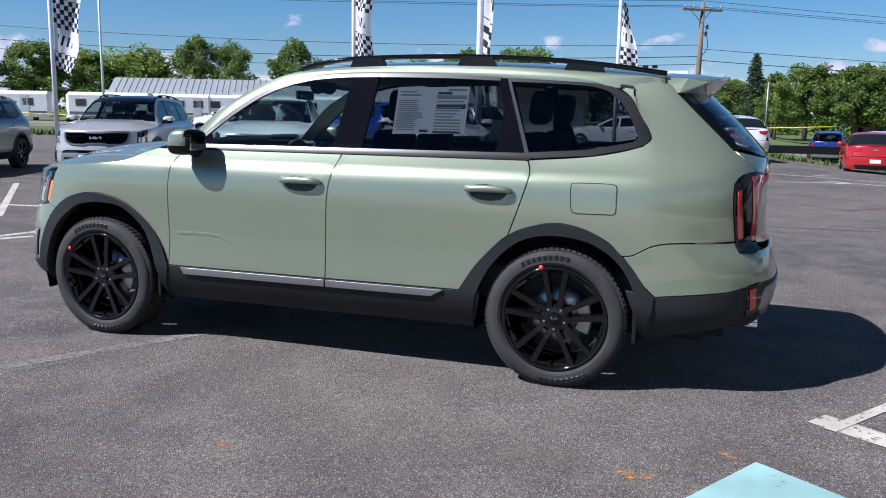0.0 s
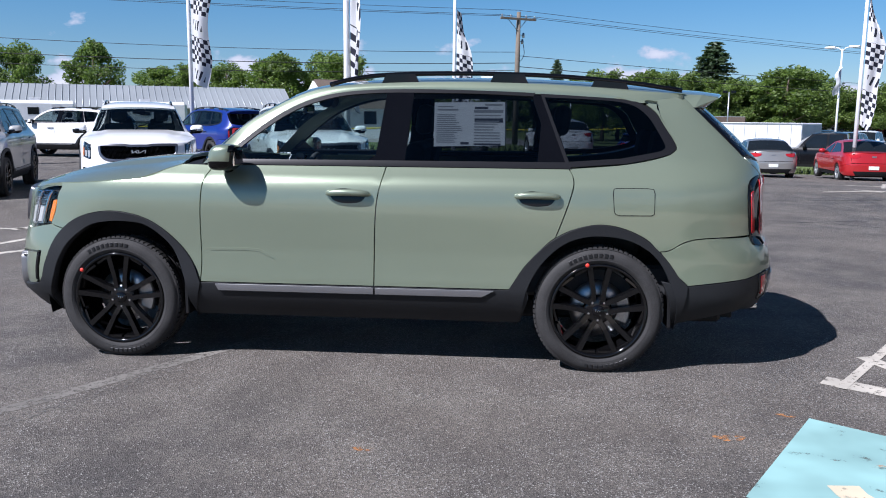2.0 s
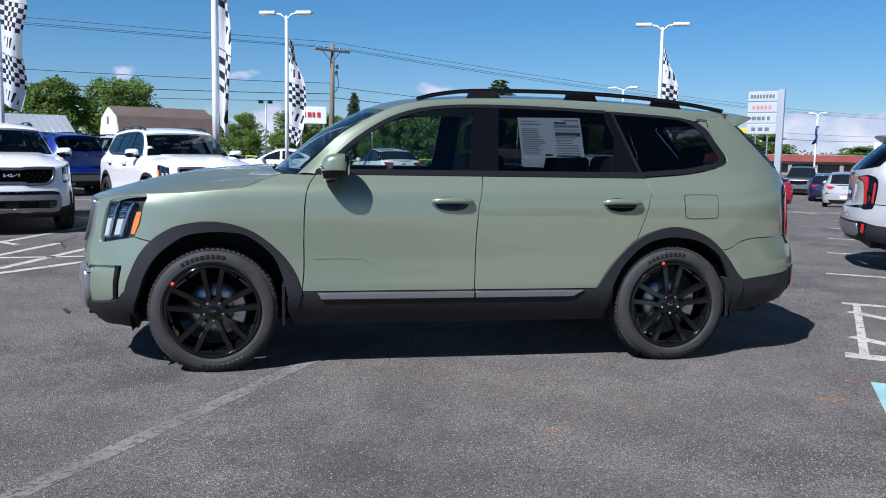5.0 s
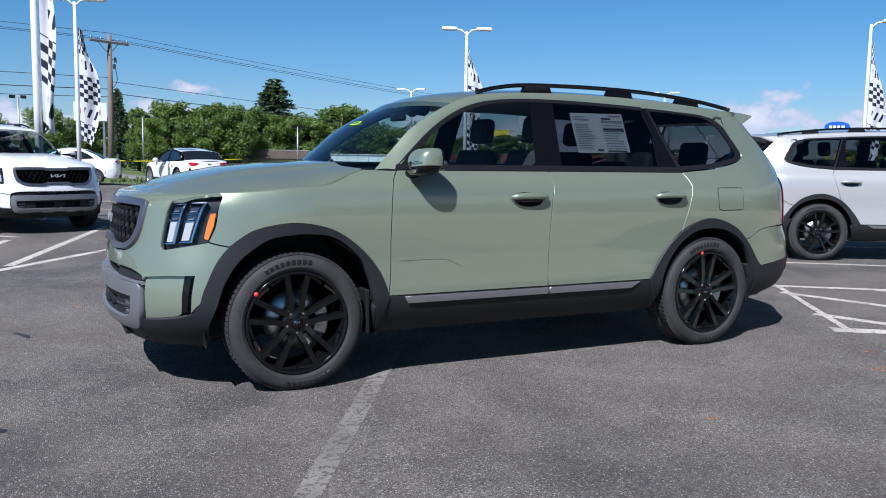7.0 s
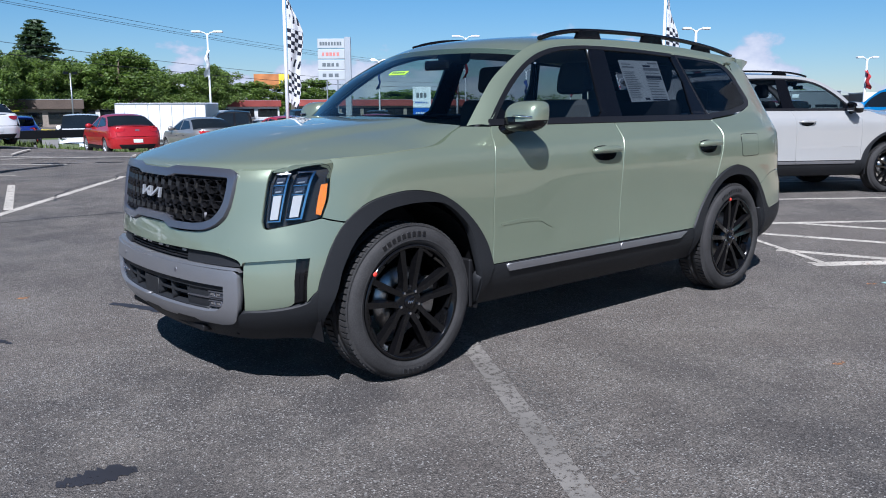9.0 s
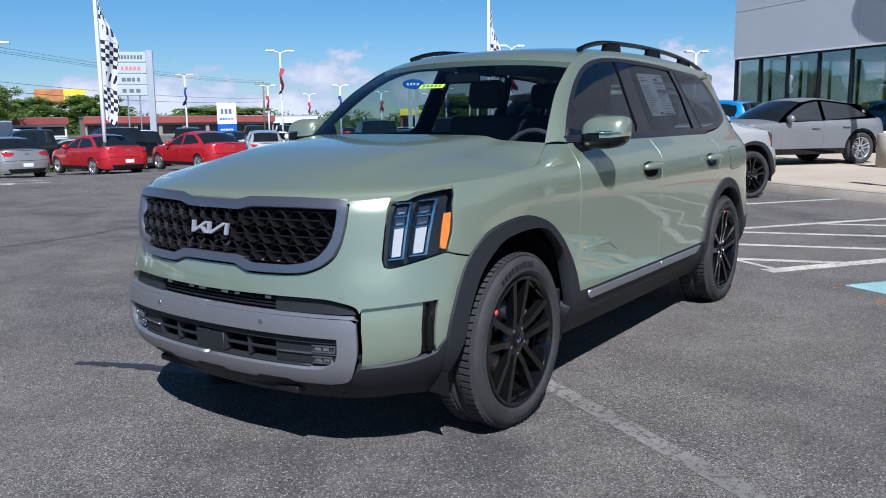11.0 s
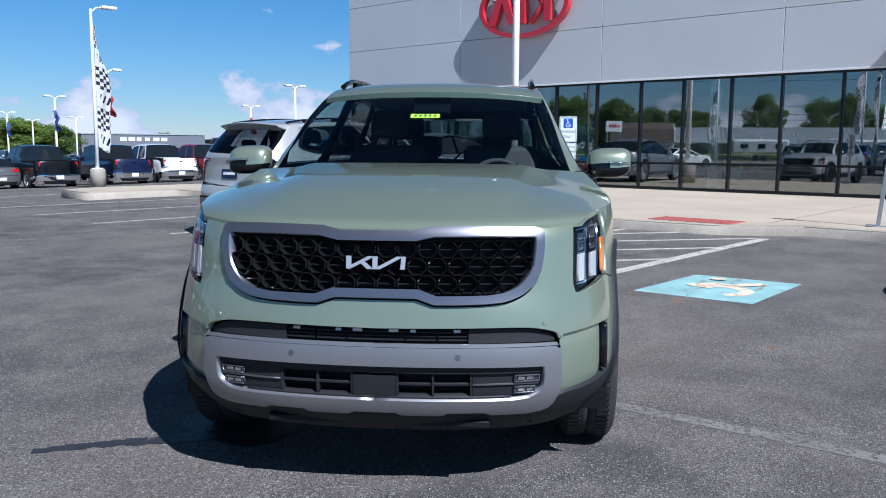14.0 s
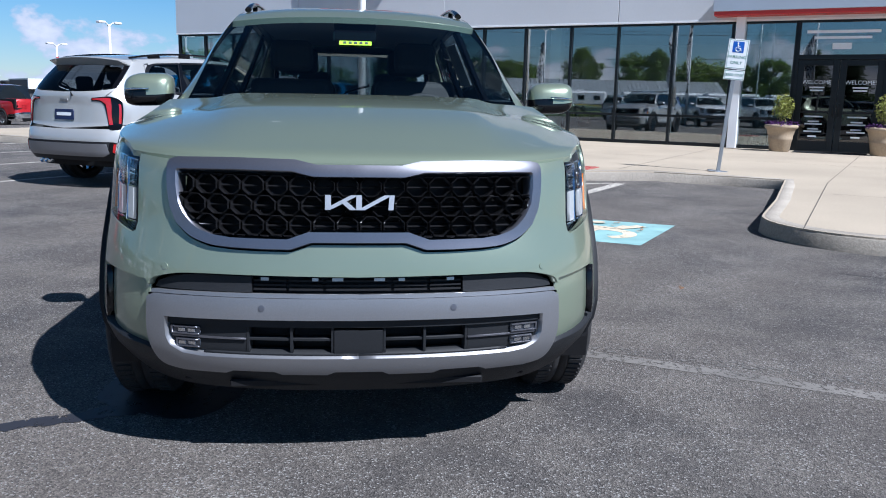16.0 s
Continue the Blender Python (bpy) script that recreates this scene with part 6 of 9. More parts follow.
corner = [(-8.44 - 1.0 * (1 - math.cos(a)), 13.5 + 1.0 * math.sin(a)) for a in np.linspace(0, math.pi / 2, 8)]
edge_line = [(9.6, 12.6), (9.6, 10.2), (-1.5, 10.2), (-5.2, 9.85), (-6.2, 9.1), (-8.16, 9.1), (-8.38, 12.0)] + corner + [(-16.0, 14.5)]
pave = [(16.0, 0.0), (16.0, 2.2), (12.2, 2.6), (12.2, 11.2), (11.5, 12.4)] + edge_line + [(-30.0, 14.5), (-30.0, 0.0)]
area = sum(a[0] * b[1] - b[0] * a[1] for a, b in zip(pave, pave[1:] + pave[:1]))
PAVEMENT = pavement("pavement", pave if area > 0 else pave[::-1], "pale tan concrete pavement in front of the showroom")
bm = bmesh.new()
kpts = [sm(s, m) for s, m in [(16.0, 2.2), (12.2, 2.6), (12.2, 11.2), (11.5, 12.4)] + edge_line + [(-30.0, 14.5)]]
fine = []
for a, b in zip(kpts, kpts[1:]):
    n = max(1, int((b - a).length / 0.8))
    fine += [a + (b - a) * k / n for k in range(n)]
fine.append(kpts[-1])
rows = []
for k, p in enumerate(fine):
    way = (fine[min(k + 1, len(fine) - 1)] - fine[max(k - 1, 0)]).normalized()
    out = Vector((way.y, -way.x, 0))
    if out.dot(sm(0, 60) - sm(0, 0)) < 0 and abs(out.dot(Vector((*OUT, 0)))) > 0.3:
        out = -out
    rows.append([bm.verts.new(p + out * o + Vector((0, 0, z))) for o, z in ((0.03, -0.04), (0.012, KERB - 0.03), (-0.012, KERB - 0.002), (-0.05, KERB + 0.004), (-0.16, KERB + 0.004), (-0.165, KERB - 0.02))])
for a, b in zip(rows, rows[1:]):
    for k in range(5):
        bm.faces.new((a[k], b[k], b[k + 1], a[k + 1])).smooth = True
bmesh.ops.recalc_face_normals(bm, faces=bm.faces[:])
tagged(part("kerb", bm, CONCRETE_GREY, None), "weathered grey concrete kerb along the pavement", "kerb", kind="structure")
JOINT = material("pavement_joint", (0.10, 0.09, 0.075), 0.95, grain=(30, 0.2))
for a, b in (((-8.9, 14.4), (-8.75, 9.2)), ((-8.75, 9.2), (-8.9, 0.1)), ((-11.4, 14.4), (-11.4, 0.1)), ((9.5, 5.2), (-20, 5.2)), ((-5.6, 9.0), (-5.6, 0.1)), ((0.4, 9.0), (0.4, 0.1)), ((5.0, 9.0), (5.0, 0.1)), ((-13.9, 14.4), (-13.9, 0.1)), ((-8.9, 10.9), (-16, 10.9))):
    bm = bmesh.new()
    p, q = sm(*a), sm(*b)
    way = (q - p).normalized()
    side = Vector((-way.y, way.x, 0)) * 0.005
    bm.faces.new([bm.verts.new(v + Vector((0, 0, KERB + 0.0045))) for v in (p + side, p - side, q - side, q + side)])
    bmesh.ops.recalc_face_normals(bm, faces=bm.faces[:])
    tagged(part("pavement_joint", bm, JOINT, None), "dark saw-cut joint in the pavement", "joint", kind="structure")
RED_PAD = material("red_tactile_paving", (0.36, 0.09, 0.075), 0.8, grain=(40, 0.15), bump=(60, 0.5))
bm = bmesh.new()
box(bm, (-5.25, 8.95, KERB), (-3.85, 9.6, KERB + 0.012), 0.004)
for i in range(14):
    for j in range(6):
        box(bm, (-5.20 + i * 0.097, 9.0 + j * 0.1, KERB + 0.012), (-5.17 + i * 0.097, 9.03 + j * 0.1, KERB + 0.017))
bmesh.ops.transform(bm, matrix=Matrix(((ALONG.x, OUT.x, 0, ORIGIN.x), (ALONG.y, OUT.y, 0, ORIGIN.y), (0, 0, 1, 0), (0, 0, 0, 1))), verts=bm.verts[:])
bmesh.ops.recalc_face_normals(bm, faces=bm.faces[:])
tagged(part("tactile_pad", bm, RED_PAD, None), "faded red tactile paving pad set in pavement", "paving", kind="structure")

# ---- the showroom ----
FRAME = Matrix(((ALONG.x, -OUT.x, 0, ORIGIN.x), (ALONG.y, -OUT.y, 0, ORIGIN.y), (0, 0, 1, 0), (0, 0, 0, 1)))  # local x along, y into the building
SHOW = thing("showroom", "pale grey panelled car showroom with a dark-framed glass front", "building", FRAME)
GLASS_SHOP = glazing("showroom_glass", (0.74, 0.82, 0.82), 0.005, 3.1)
MULL = [13.62, 12.36, 11.05, 9.68, 8.37, 6.96, 5.60, 4.23, 2.78, 1.32, 0.0, -1.37, -2.71, -4.20, -5.68, -7.18]
TOP, SILL = 3.30, KERB


def show_box(name, lo, hi, mat, label="", bevel=0.0, parent=None):
    bm = bmesh.new()
    box(bm, lo, hi, bevel)
    return part(name, bm, mat, parent or SHOW, label)


for s in MULL:
    show_box("mullion", (s - 0.035, -0.06, SILL), (s + 0.035, 0.10, TOP), FRAME_DARK, "dark aluminium mullion" if s == MULL[0] else "", 0.006)
show_box("head_rail", (-22, -0.05, TOP - 0.06), (13.66, 0.09, TOP + 0.02), FRAME_DARK, "", 0.005)
show_box("sill_rail", (-7.18, -0.05, SILL), (13.66, 0.09, SILL + 0.09), FRAME_DARK, "", 0.005)
for a, b in zip(MULL[1:], MULL):
    show_box("transom", (a + 0.035, -0.045, 0.885), (b - 0.035, 0.08, 0.945), FRAME_DARK, "", 0.004)
    for lo, hi in ((SILL + 0.09, 0.885), (0.945, TOP - 0.06)):
        ob = show_box("pane", (a + 0.03, 0.0, lo), (b - 0.03, 0.012, hi), GLASS_SHOP)
        ob.visible_shadow = False
# upper wall of long panels with open joints
joints_s = [13.7, 8.12, 2.62, -2.70, -8.2, -13.7, -19.2, -24.0]
for z0, z1 in ((TOP + 0.02, 4.93), (4.945, 6.55), (6.565, 8.2)):
    for a, b in zip(joints_s[1:], joints_s):
        show_box("wall_panel", (a + 0.006, -0.10, z0), (b - 0.006, 0.22, z1), PANEL_WHITE, "", 0.008)
show_box("wall_edge", (-24, -0.11, TOP - 0.005), (13.7, -0.02, TOP + 0.045), WHITE_METAL, "bright metal drip edge", 0.004)
show_box("side_wall", (13.42, 0.22, TOP), (13.70, 26, 8.2), PANEL_WHITE)
for k in range(9):
    show_box("side_mullion", (13.56, 0.1 + 1.4 * k, SILL), (13.66, 0.17 + 1.4 * k, TOP), FRAME_DARK)
    show_box("side_pane", (13.60, 0.17 + 1.4 * k, SILL), (13.612, 1.5 + 1.4 * k, TOP), GLASS_SHOP).visible_shadow = False
show_box("side_wall_low", (13.45, 12.8, 0.0), (13.70, 26, TOP), PANEL_WHITE)
show_box("back_wall", (-24, 14.0, 0), (13.5, 14.25, 8.2), PANEL_WHITE)
show_box("roof_deck", (-24, 0.1, 8.0), (13.5, 26, 8.2), CONCRETE_GREY)
show_box("end_wall", (-24.2, -0.1, 0), (-24, 14.2, 8.2), PANEL_WHITE)
FLOOR_TILE = material("grey_floor_tile", (0.36, 0.35, 0.34), 0.25, grain=(8, 0.06), stain=(0.8, 0.06))
show_box("floor_slab", (-24, 0.12, 0.0), (13.5, 14.0, KERB + 0.01), FLOOR_TILE)
show_box("ceiling_deck", (-24, 0.22, 3.34), (13.5, 14.0, 3.50), CABIN_LIGHT)
INNER_WALL = material("inner_wall_paint", (0.55, 0.54, 0.52), 0.8, stain=(0.6, 0.08))
show_box("partition", (-24, 8.6, KERB), (8.0, 8.8, 3.34), INNER_WALL)
for s in (10.6, 5.0, -0.7, -6.4):
    show_box("column", (s - 0.16, 0.55, KERB), (s + 0.16, 0.87, 3.34), PANEL_WHITE, "", 0.02)
POSTER = material("blue_poster", (0.02, 0.20, 0.38), 0.5, stain=(2.0, 0.25))
for s, w, h, z in ((6.3, 1.1, 0.8, 0.95), (7.7, 0.9, 0.9, 0.5), (3.4, 0.8, 1.2, 0.9)):
    show_box("poster", (s - w / 2, 0.35, z), (s + w / 2, 0.37, z + h), POSTER, "blue poster behind the glass")
# red ring sign with plain shapes, on stand-offs
SIGN = new("wall_sign")
SIGN.parent = SHOW
bm = bmesh.new()
ell = lambda rx, rz, n=56: [(rx * math.cos(2 * math.pi * k / n), rz * math.sin(2 * math.pi * k / n)) for k in range(n)]
o, i_ = ell(1.72, 0.98), ell(1.56, 0.84)
vo = [[bm.verts.new((x, y, z)) for x, z in r] for r, y in ((o, -0.42), (i_, -0.42), (i_, -0.22), (o, -0.22))]
for r0, r1 in zip(vo, vo[1:] + vo[:1]):
    for k in range(56):
        bm.faces.new((r0[k], r0[(k + 1) % 56], r1[(k + 1) % 56], r1[k]))
bmesh.ops.recalc_face_normals(bm, faces=bm.faces[:])
part("sign_ring", bm, SIGN_RED, SIGN, "red oval ring")
for x0, x1 in ((-0.95, -0.95), (0.02, 0.02), (1.25, 0.78), (0.40, 0.78)):
    bm = bmesh.new()
    prism(bm, [(x0 - 0.13, -0.52), (x0 + 0.13, -0.52), (x1 + 0.13, 0.52), (x1 - 0.13, 0.52)], 0.20, 0.42, Matrix.Rotation(radians(90), 4, "X"))
    bmesh.ops.recalc_face_normals(bm, faces=bm.faces[:])
    part("sign_stroke", bm, SIGN_RED, SIGN, "plain red stroke")
for x0, z0, x1, z1 in ((-0.80, 0.0, -0.32, 0.52), (-0.80, 0.05, -0.30, -0.52)):
    bm = bmesh.new()
    tube(bm, [(x0, -0.31, z0), (x1, -0.31, z1)], 0.12, 4)
    part("sign_stroke", bm, SIGN_RED, SIGN, "plain red stroke")
bm = bmesh.new()
for x, z in ((-1.3, 0.3), (1.3, 0.3), (0, -0.9), (0, 0.9)):
    tube(bm, [(x, -0.30, z), (x, -0.08, z)], 0.03, 6)
part("sign_bracket", bm, GALV, SIGN)
SIGN.matrix_basis = pose(5.35, 0, 5.78)
# entrance: projecting fascia with a red soffit, double doors
RED_SOFFIT = material("red_metal_soffit", (0.45, 0.03, 0.025), 0.45, stain=(1.5, 0.06))
FASCIA = material("pale_blue_grey_fascia", (0.40, 0.45, 0.52), 0.4, 0.2, stain=(0.8, 0.05))
show_box("entrance_fascia", (-13.0, -0.62, 3.50), (-5.25, -0.11, 3.86), FASCIA, "pale blue-grey entrance fascia", 0.01)
show_box("entrance_soffit", (-13.0, -0.60, 3.40), (-5.28, -0.06, 3.50), RED_SOFFIT, "red entrance soffit", 0.004)
show_box("entrance_post", (-5.98, -0.20, KERB), (-5.76, 0.02, 3.40), WHITE_METAL, "", 0.01)
for s in (-7.22, -9.22, -10.7, -12.2):
    show_box("entrance_mullion", (s - 0.05, -0.06, KERB), (s + 0.05, 0.10, TOP), FRAME_DARK, "", 0.006)
show_box("door_head", (-9.2, -0.05, 2.36), (-7.2, 0.09, 2.48), FRAME_DARK, "", 0.005)
show_box("fanlight", (-9.17, 0.0, 2.48), (-7.27, 0.012, TOP - 0.06), GLASS_SHOP)
show_box("sidelight", (-7.16, 0.0, KERB + 0.05), (-5.72, 0.012, TOP - 0.06), GLASS_SHOP)
for a, b in ((-10.65, -9.27), (-12.15, -10.75)):
    show_box("sidelight", (a, 0.0, KERB + 0.05), (b, 0.012, TOP - 0.06), GLASS_SHOP)
GLASS_DOOR = glazing("door_glass", (0.20, 0.21, 0.21), 0.005, 1.9)
for k, (a, b) in enumerate(((-9.17, -8.215), (-8.205, -7.27))):
    leaf = new("door_leaf")
    leaf.parent = SHOW
    for nm, lo, hi in (("stile", (a, -0.03, KERB + 0.01), (a + 0.15, 0.03, 2.35)), ("stile", (b - 0.15, -0.03, KERB + 0.01), (b, 0.03, 2.35)), ("rail", (a + 0.15, -0.03, KERB + 0.01), (b - 0.15, 0.03, KERB + 0.26)), ("rail", (a + 0.15, -0.03, 2.22), (b - 0.15, 0.03, 2.35)), ("push_bar", (a + 0.15, -0.05, 1.08), (b - 0.15, -0.02, 1.13))):
        show_box(nm, lo, hi, FRAME_DARK, "", 0.006, leaf)
    show_box("door_glass", (a + 0.15, -0.005, KERB + 0.26), (b - 0.15, 0.007, 2.22), GLASS_DOOR, "dark door glass", 0, leaf)
    bm = bmesh.new()
    hx = b - 0.06 if k == 0 else a + 0.06
    tube(bm, [(hx, -0.03, 1.0), (hx, -0.09, 1.02), (hx, -0.09, 1.30), (hx, -0.03, 1.32)], 0.012, 8)
    part("pull_handle", bm, FRAME_DARK, leaf)
    lettering("welcome_word", "WELCOME!", 0.135, pose((a + b) / 2, -0.018, 1.82, 90, 0, 0) @ Matrix.Diagonal((-1, 1, 1, 1)), SIGN_WHITE, leaf, 0.001)
    bm = bmesh.new()
    for z, w in ((1.70, 0.34), (1.63, 0.30), (1.00, 0.42), (0.88, 0.26), (0.82, 0.40), (0.70, 0.24), (0.64, 0.40), (0.52, 0.2)):
        box(bm, ((a + b) / 2 - w / 2, -0.016, z - 0.018), ((a + b) / 2 + w / 2, -0.014, z + 0.018))
    part("print_bars", bm, SIGN_WHITE, leaf, "white print shown as bars")
bm = bmesh.new()
for z, w, h in ((3.02, 1.6, 0.07), (2.88, 1.25, 0.06), (2.68, 0.42, 0.15)):
    box(bm, (-8.2 - w / 2, -0.012, z - h / 2), (-8.2 + w / 2, -0.009, z + h / 2))
part("fanlight_print", bm, SIGN_WHITE, SHOW, "white print shown as bars")
bm = bmesh.new()
box(bm, (-9.0, -1.0, KERB), (-7.4, -0.15, KERB + 0.012), 0.004)
bmesh.ops.transform(bm, matrix=FRAME, verts=bm.verts[:])
solid("door_mat", bm, CLAD, "dark rubber mat on the pavement at the door", "mat")

# ---- planters ----
TERRACOTTA = material("tan_planter_resin", (0.36, 0.28, 0.19), 0.7, grain=(25, 0.1), stain=(3, 0.12))
SOIL = material("dark_soil", (0.03, 0.022, 0.016), 0.95, grain=(40, 0.3))
LEAF_Y = material("yellow_green_leaf", (0.22, 0.24, 0.04), 0.6, grain=(9, 0.3))
PETAL = material("purple_petal", (0.10, 0.02, 0.16), 0.6, grain=(20, 0.3))


def leaf_cloud(bm, centre, size, count, leaf, rng, mats=1):
    """Many small bent leaves spread through an uneven crown."""
    for _ in range(count):
        d = Vector((rng.gauss(0, 1), rng.gauss(0, 1), rng.gauss(0, 1))).normalized() * rng.random() ** 0.4
        p = Vector(centre) + Vector((d.x * size[0], d.y * size[1], d.z * size[2]))
        a = Vector((rng.uniform(-1, 1), rng.uniform(-1, 1), rng.uniform(-0.6, 0.8))).normalized()
        b = a.cross(Vector((rng.uniform(-1, 1), rng.uniform(-1, 1), rng.uniform(-1, 1)))).normalized()
        l = leaf * rng.uniform(0.6, 1.3)
        v = [bm.verts.new(q) for q in (p - a * l, p + b * l * 0.45, p + a * l, p - b * l * 0.45)]
        f = bm.faces.new(v)
        f.material_index = rng.randrange(mats)


def planter(s, m):
    rng = random.Random(int(s * 10))
    root = thing("planter", "large tan planter with yellow-green shrub and purple flowers on the pavement", "planter", Matrix.Translation(sm(s, m, KERB)), "planters by the entrance")
    bm = bmesh.new()
    lathe(bm, [(0.0, 0.0), (0.21, 0.0), (0.23, 0.02), (0.27, 0.28), (0.285, 0.30), (0.275, 0.33), (0.33, 0.54), (0.37, 0.56), (0.385, 0.60), (0.375, 0.635), (0.34, 0.64), (0.33, 0.58), (0.0, 0.57)], 36)
    part("pot", bm, TERRACOTTA, root)
    bm = bmesh.new()
    lathe(bm, [(0.0, 0.59), (0.2, 0.60), (0.335, 0.58)], 20)
    part("soil", bm, SOIL, root)
    bm = bmesh.new()
    for k in range(7):
        a = rng.uniform(0, 6.28)
        tube(bm, [(0.03 * math.cos(a), 0.03 * math.sin(a), 0.58), (0.10 * math.cos(a), 0.10 * math.sin(a), 0.9), (0.16 * math.cos(a), 0.16 * math.sin(a), 1.15)], [0.008, 0.006, 0.003], 5)
    part("stems", bm, BARK, root)
    bm = bmesh.new()
    leaf_cloud(bm, (0, 0, 1.05), (0.25, 0.25, 0.36), 620, 0.035, rng)
    part("shrub", bm, LEAF_Y, root, "yellow-green leafy shrub")
    bm = bmesh.new()
    for k in range(90):
        a, r = rng.uniform(0, 6.28), rng.uniform(0.2, 0.40)
        leaf_cloud(bm, (r * math.cos(a), r * math.sin(a), 0.66 + rng.uniform(-0.03, 0.06)), (0.03, 0.03, 0.02), 4, 0.022, rng)
    part("flowers", bm, PETAL, root, "purple bedding flowers")


planter(-7.1, 0.75)
planter(-9.3, 0.75)

# ---- disabled-parking sign ----
post = thing("parking_sign", "leaning disabled-parking sign on a galvanised post in the pavement", "sign", Matrix.Translation((7.95, -6.0, KERB)) @ Matrix.Rotation(radians(4.5), 4, Vector((0.82, -0.58, 0)).normalized()) @ Matrix.Rotation(radians(-110), 4, "Z"), "parking signs")
bm = bmesh.new()
box(bm, (-0.03, -0.022, 0.0), (0.03, 0.022, 2.12), 0.004)
part("post", bm, GALV, post)
bm = bmesh.new()
box(bm, (-0.16, -0.11, 0.0), (0.16, 0.11, 0.012), 0.004)
part("base_plate", bm, GALV, post)


def plate(z, w, h, mat):
    bm = bmesh.new()
    box(bm, (-w / 2, -0.030, z - h / 2), (w / 2, -0.026, z + h / 2), 0.0015)
    return part("plate", bm, mat, post, "white sign plate with green lettering")


def plate_border(parent, z, w, h):
    bm = bmesh.new()
    t = 0.006
    for lo, hi in (((-w / 2, z + h / 2 - t), (w / 2, z + h / 2)), ((-w / 2, z - h / 2), (w / 2, z - h / 2 + t)), ((-w / 2, z - h / 2 + t), (-w / 2 + t, z + h / 2 - t)), ((w / 2 - t, z - h / 2 + t), (w / 2, z + h / 2 - t))):
        box(bm, (lo[0], -0.0315, lo[1]), (hi[0], -0.0305, hi[1]))
    part("border", bm, SIGN_GREEN, parent)


p1 = plate(1.88, 0.31, 0.46, SIGN_WHITE)
plate_border(p1, 1.88, 0.285, 0.435)
bm = bmesh.new()
box(bm, (-0.085, -0.0325, 1.905), (0.085, -0.031, 2.075))
part("symbol_field", bm, SIGN_BLUE, p1, "blue square with a white wheelchair symbol")
bm = bmesh.new()
tube(bm, [(0.035 * math.cos(a) - 0.004, -0.034, 1.958 + 0.035 * math.sin(a)) for a in np.linspace(2.2, 6.6, 12)], 0.0065, 5)
tube(bm, [(-0.012, -0.034, 2.030), (-0.006, -0.034, 1.975), (0.030, -0.034, 1.972), (0.048, -0.034, 1.928)], 0.007, 5)
tube(bm, [(-0.008, -0.034, 2.005), (0.024, -0.034, 2.003)], 0.006, 5)
lathe(bm, [(0.0, 0.003), (0.013, 0.002), (0.014, 0.0)], 10, Matrix.Translation((-0.012, -0.032, 2.048)) @ Matrix.Rotation(radians(90), 4, "X"))
part("symbol", bm, SIGN_WHITE, p1)
lettering("parking_word", "PARKING", 0.068, pose(0, -0.0315, 1.835, 90, 0, 0), SIGN_GREEN, p1, 0.0008)
lettering("only_word", "ONLY", 0.068, pose(0, -0.0315, 1.745, 90, 0, 0), SIGN_GREEN, p1, 0.0008)
p2 = plate(1.555, 0.31, 0.15, SIGN_WHITE)
plate_border(p2, 1.555, 0.29, 0.13)
lettering("fine_word", "$500 FINE", 0.062, pose(0, -0.0315, 1.555, 90, 0, 0), SIGN_GREEN, p2, 0.0008)
UPRIGHT = copy_thing(post, pose(10.0, -1.34, KERB - 0.37, 0, 0, -95))
for ob in UPRIGHT.children:
    if ob.name.startswith("base_plate"):
        ob.location.z = 0.372
tagged(UPRIGHT, "upright disabled-parking sign with three plates on a galvanised post")
post = UPRIGHT
p3 = plate(1.405, 0.29, 0.13, SIGN_WHITE)
plate_border(p3, 1.405, 0.27, 0.11)
bm = bmesh.new()
box(bm, (-0.05, -0.0325, 1.385), (0.05, -0.031, 1.425))
part("word_bar", bm, SIGN_GREEN, p3, "green bar in place of a small word")

# ---- poles, banners ----
BANNER = bpy.data.materials.new("chequered_banner_cloth")
BANNER.use_nodes = True


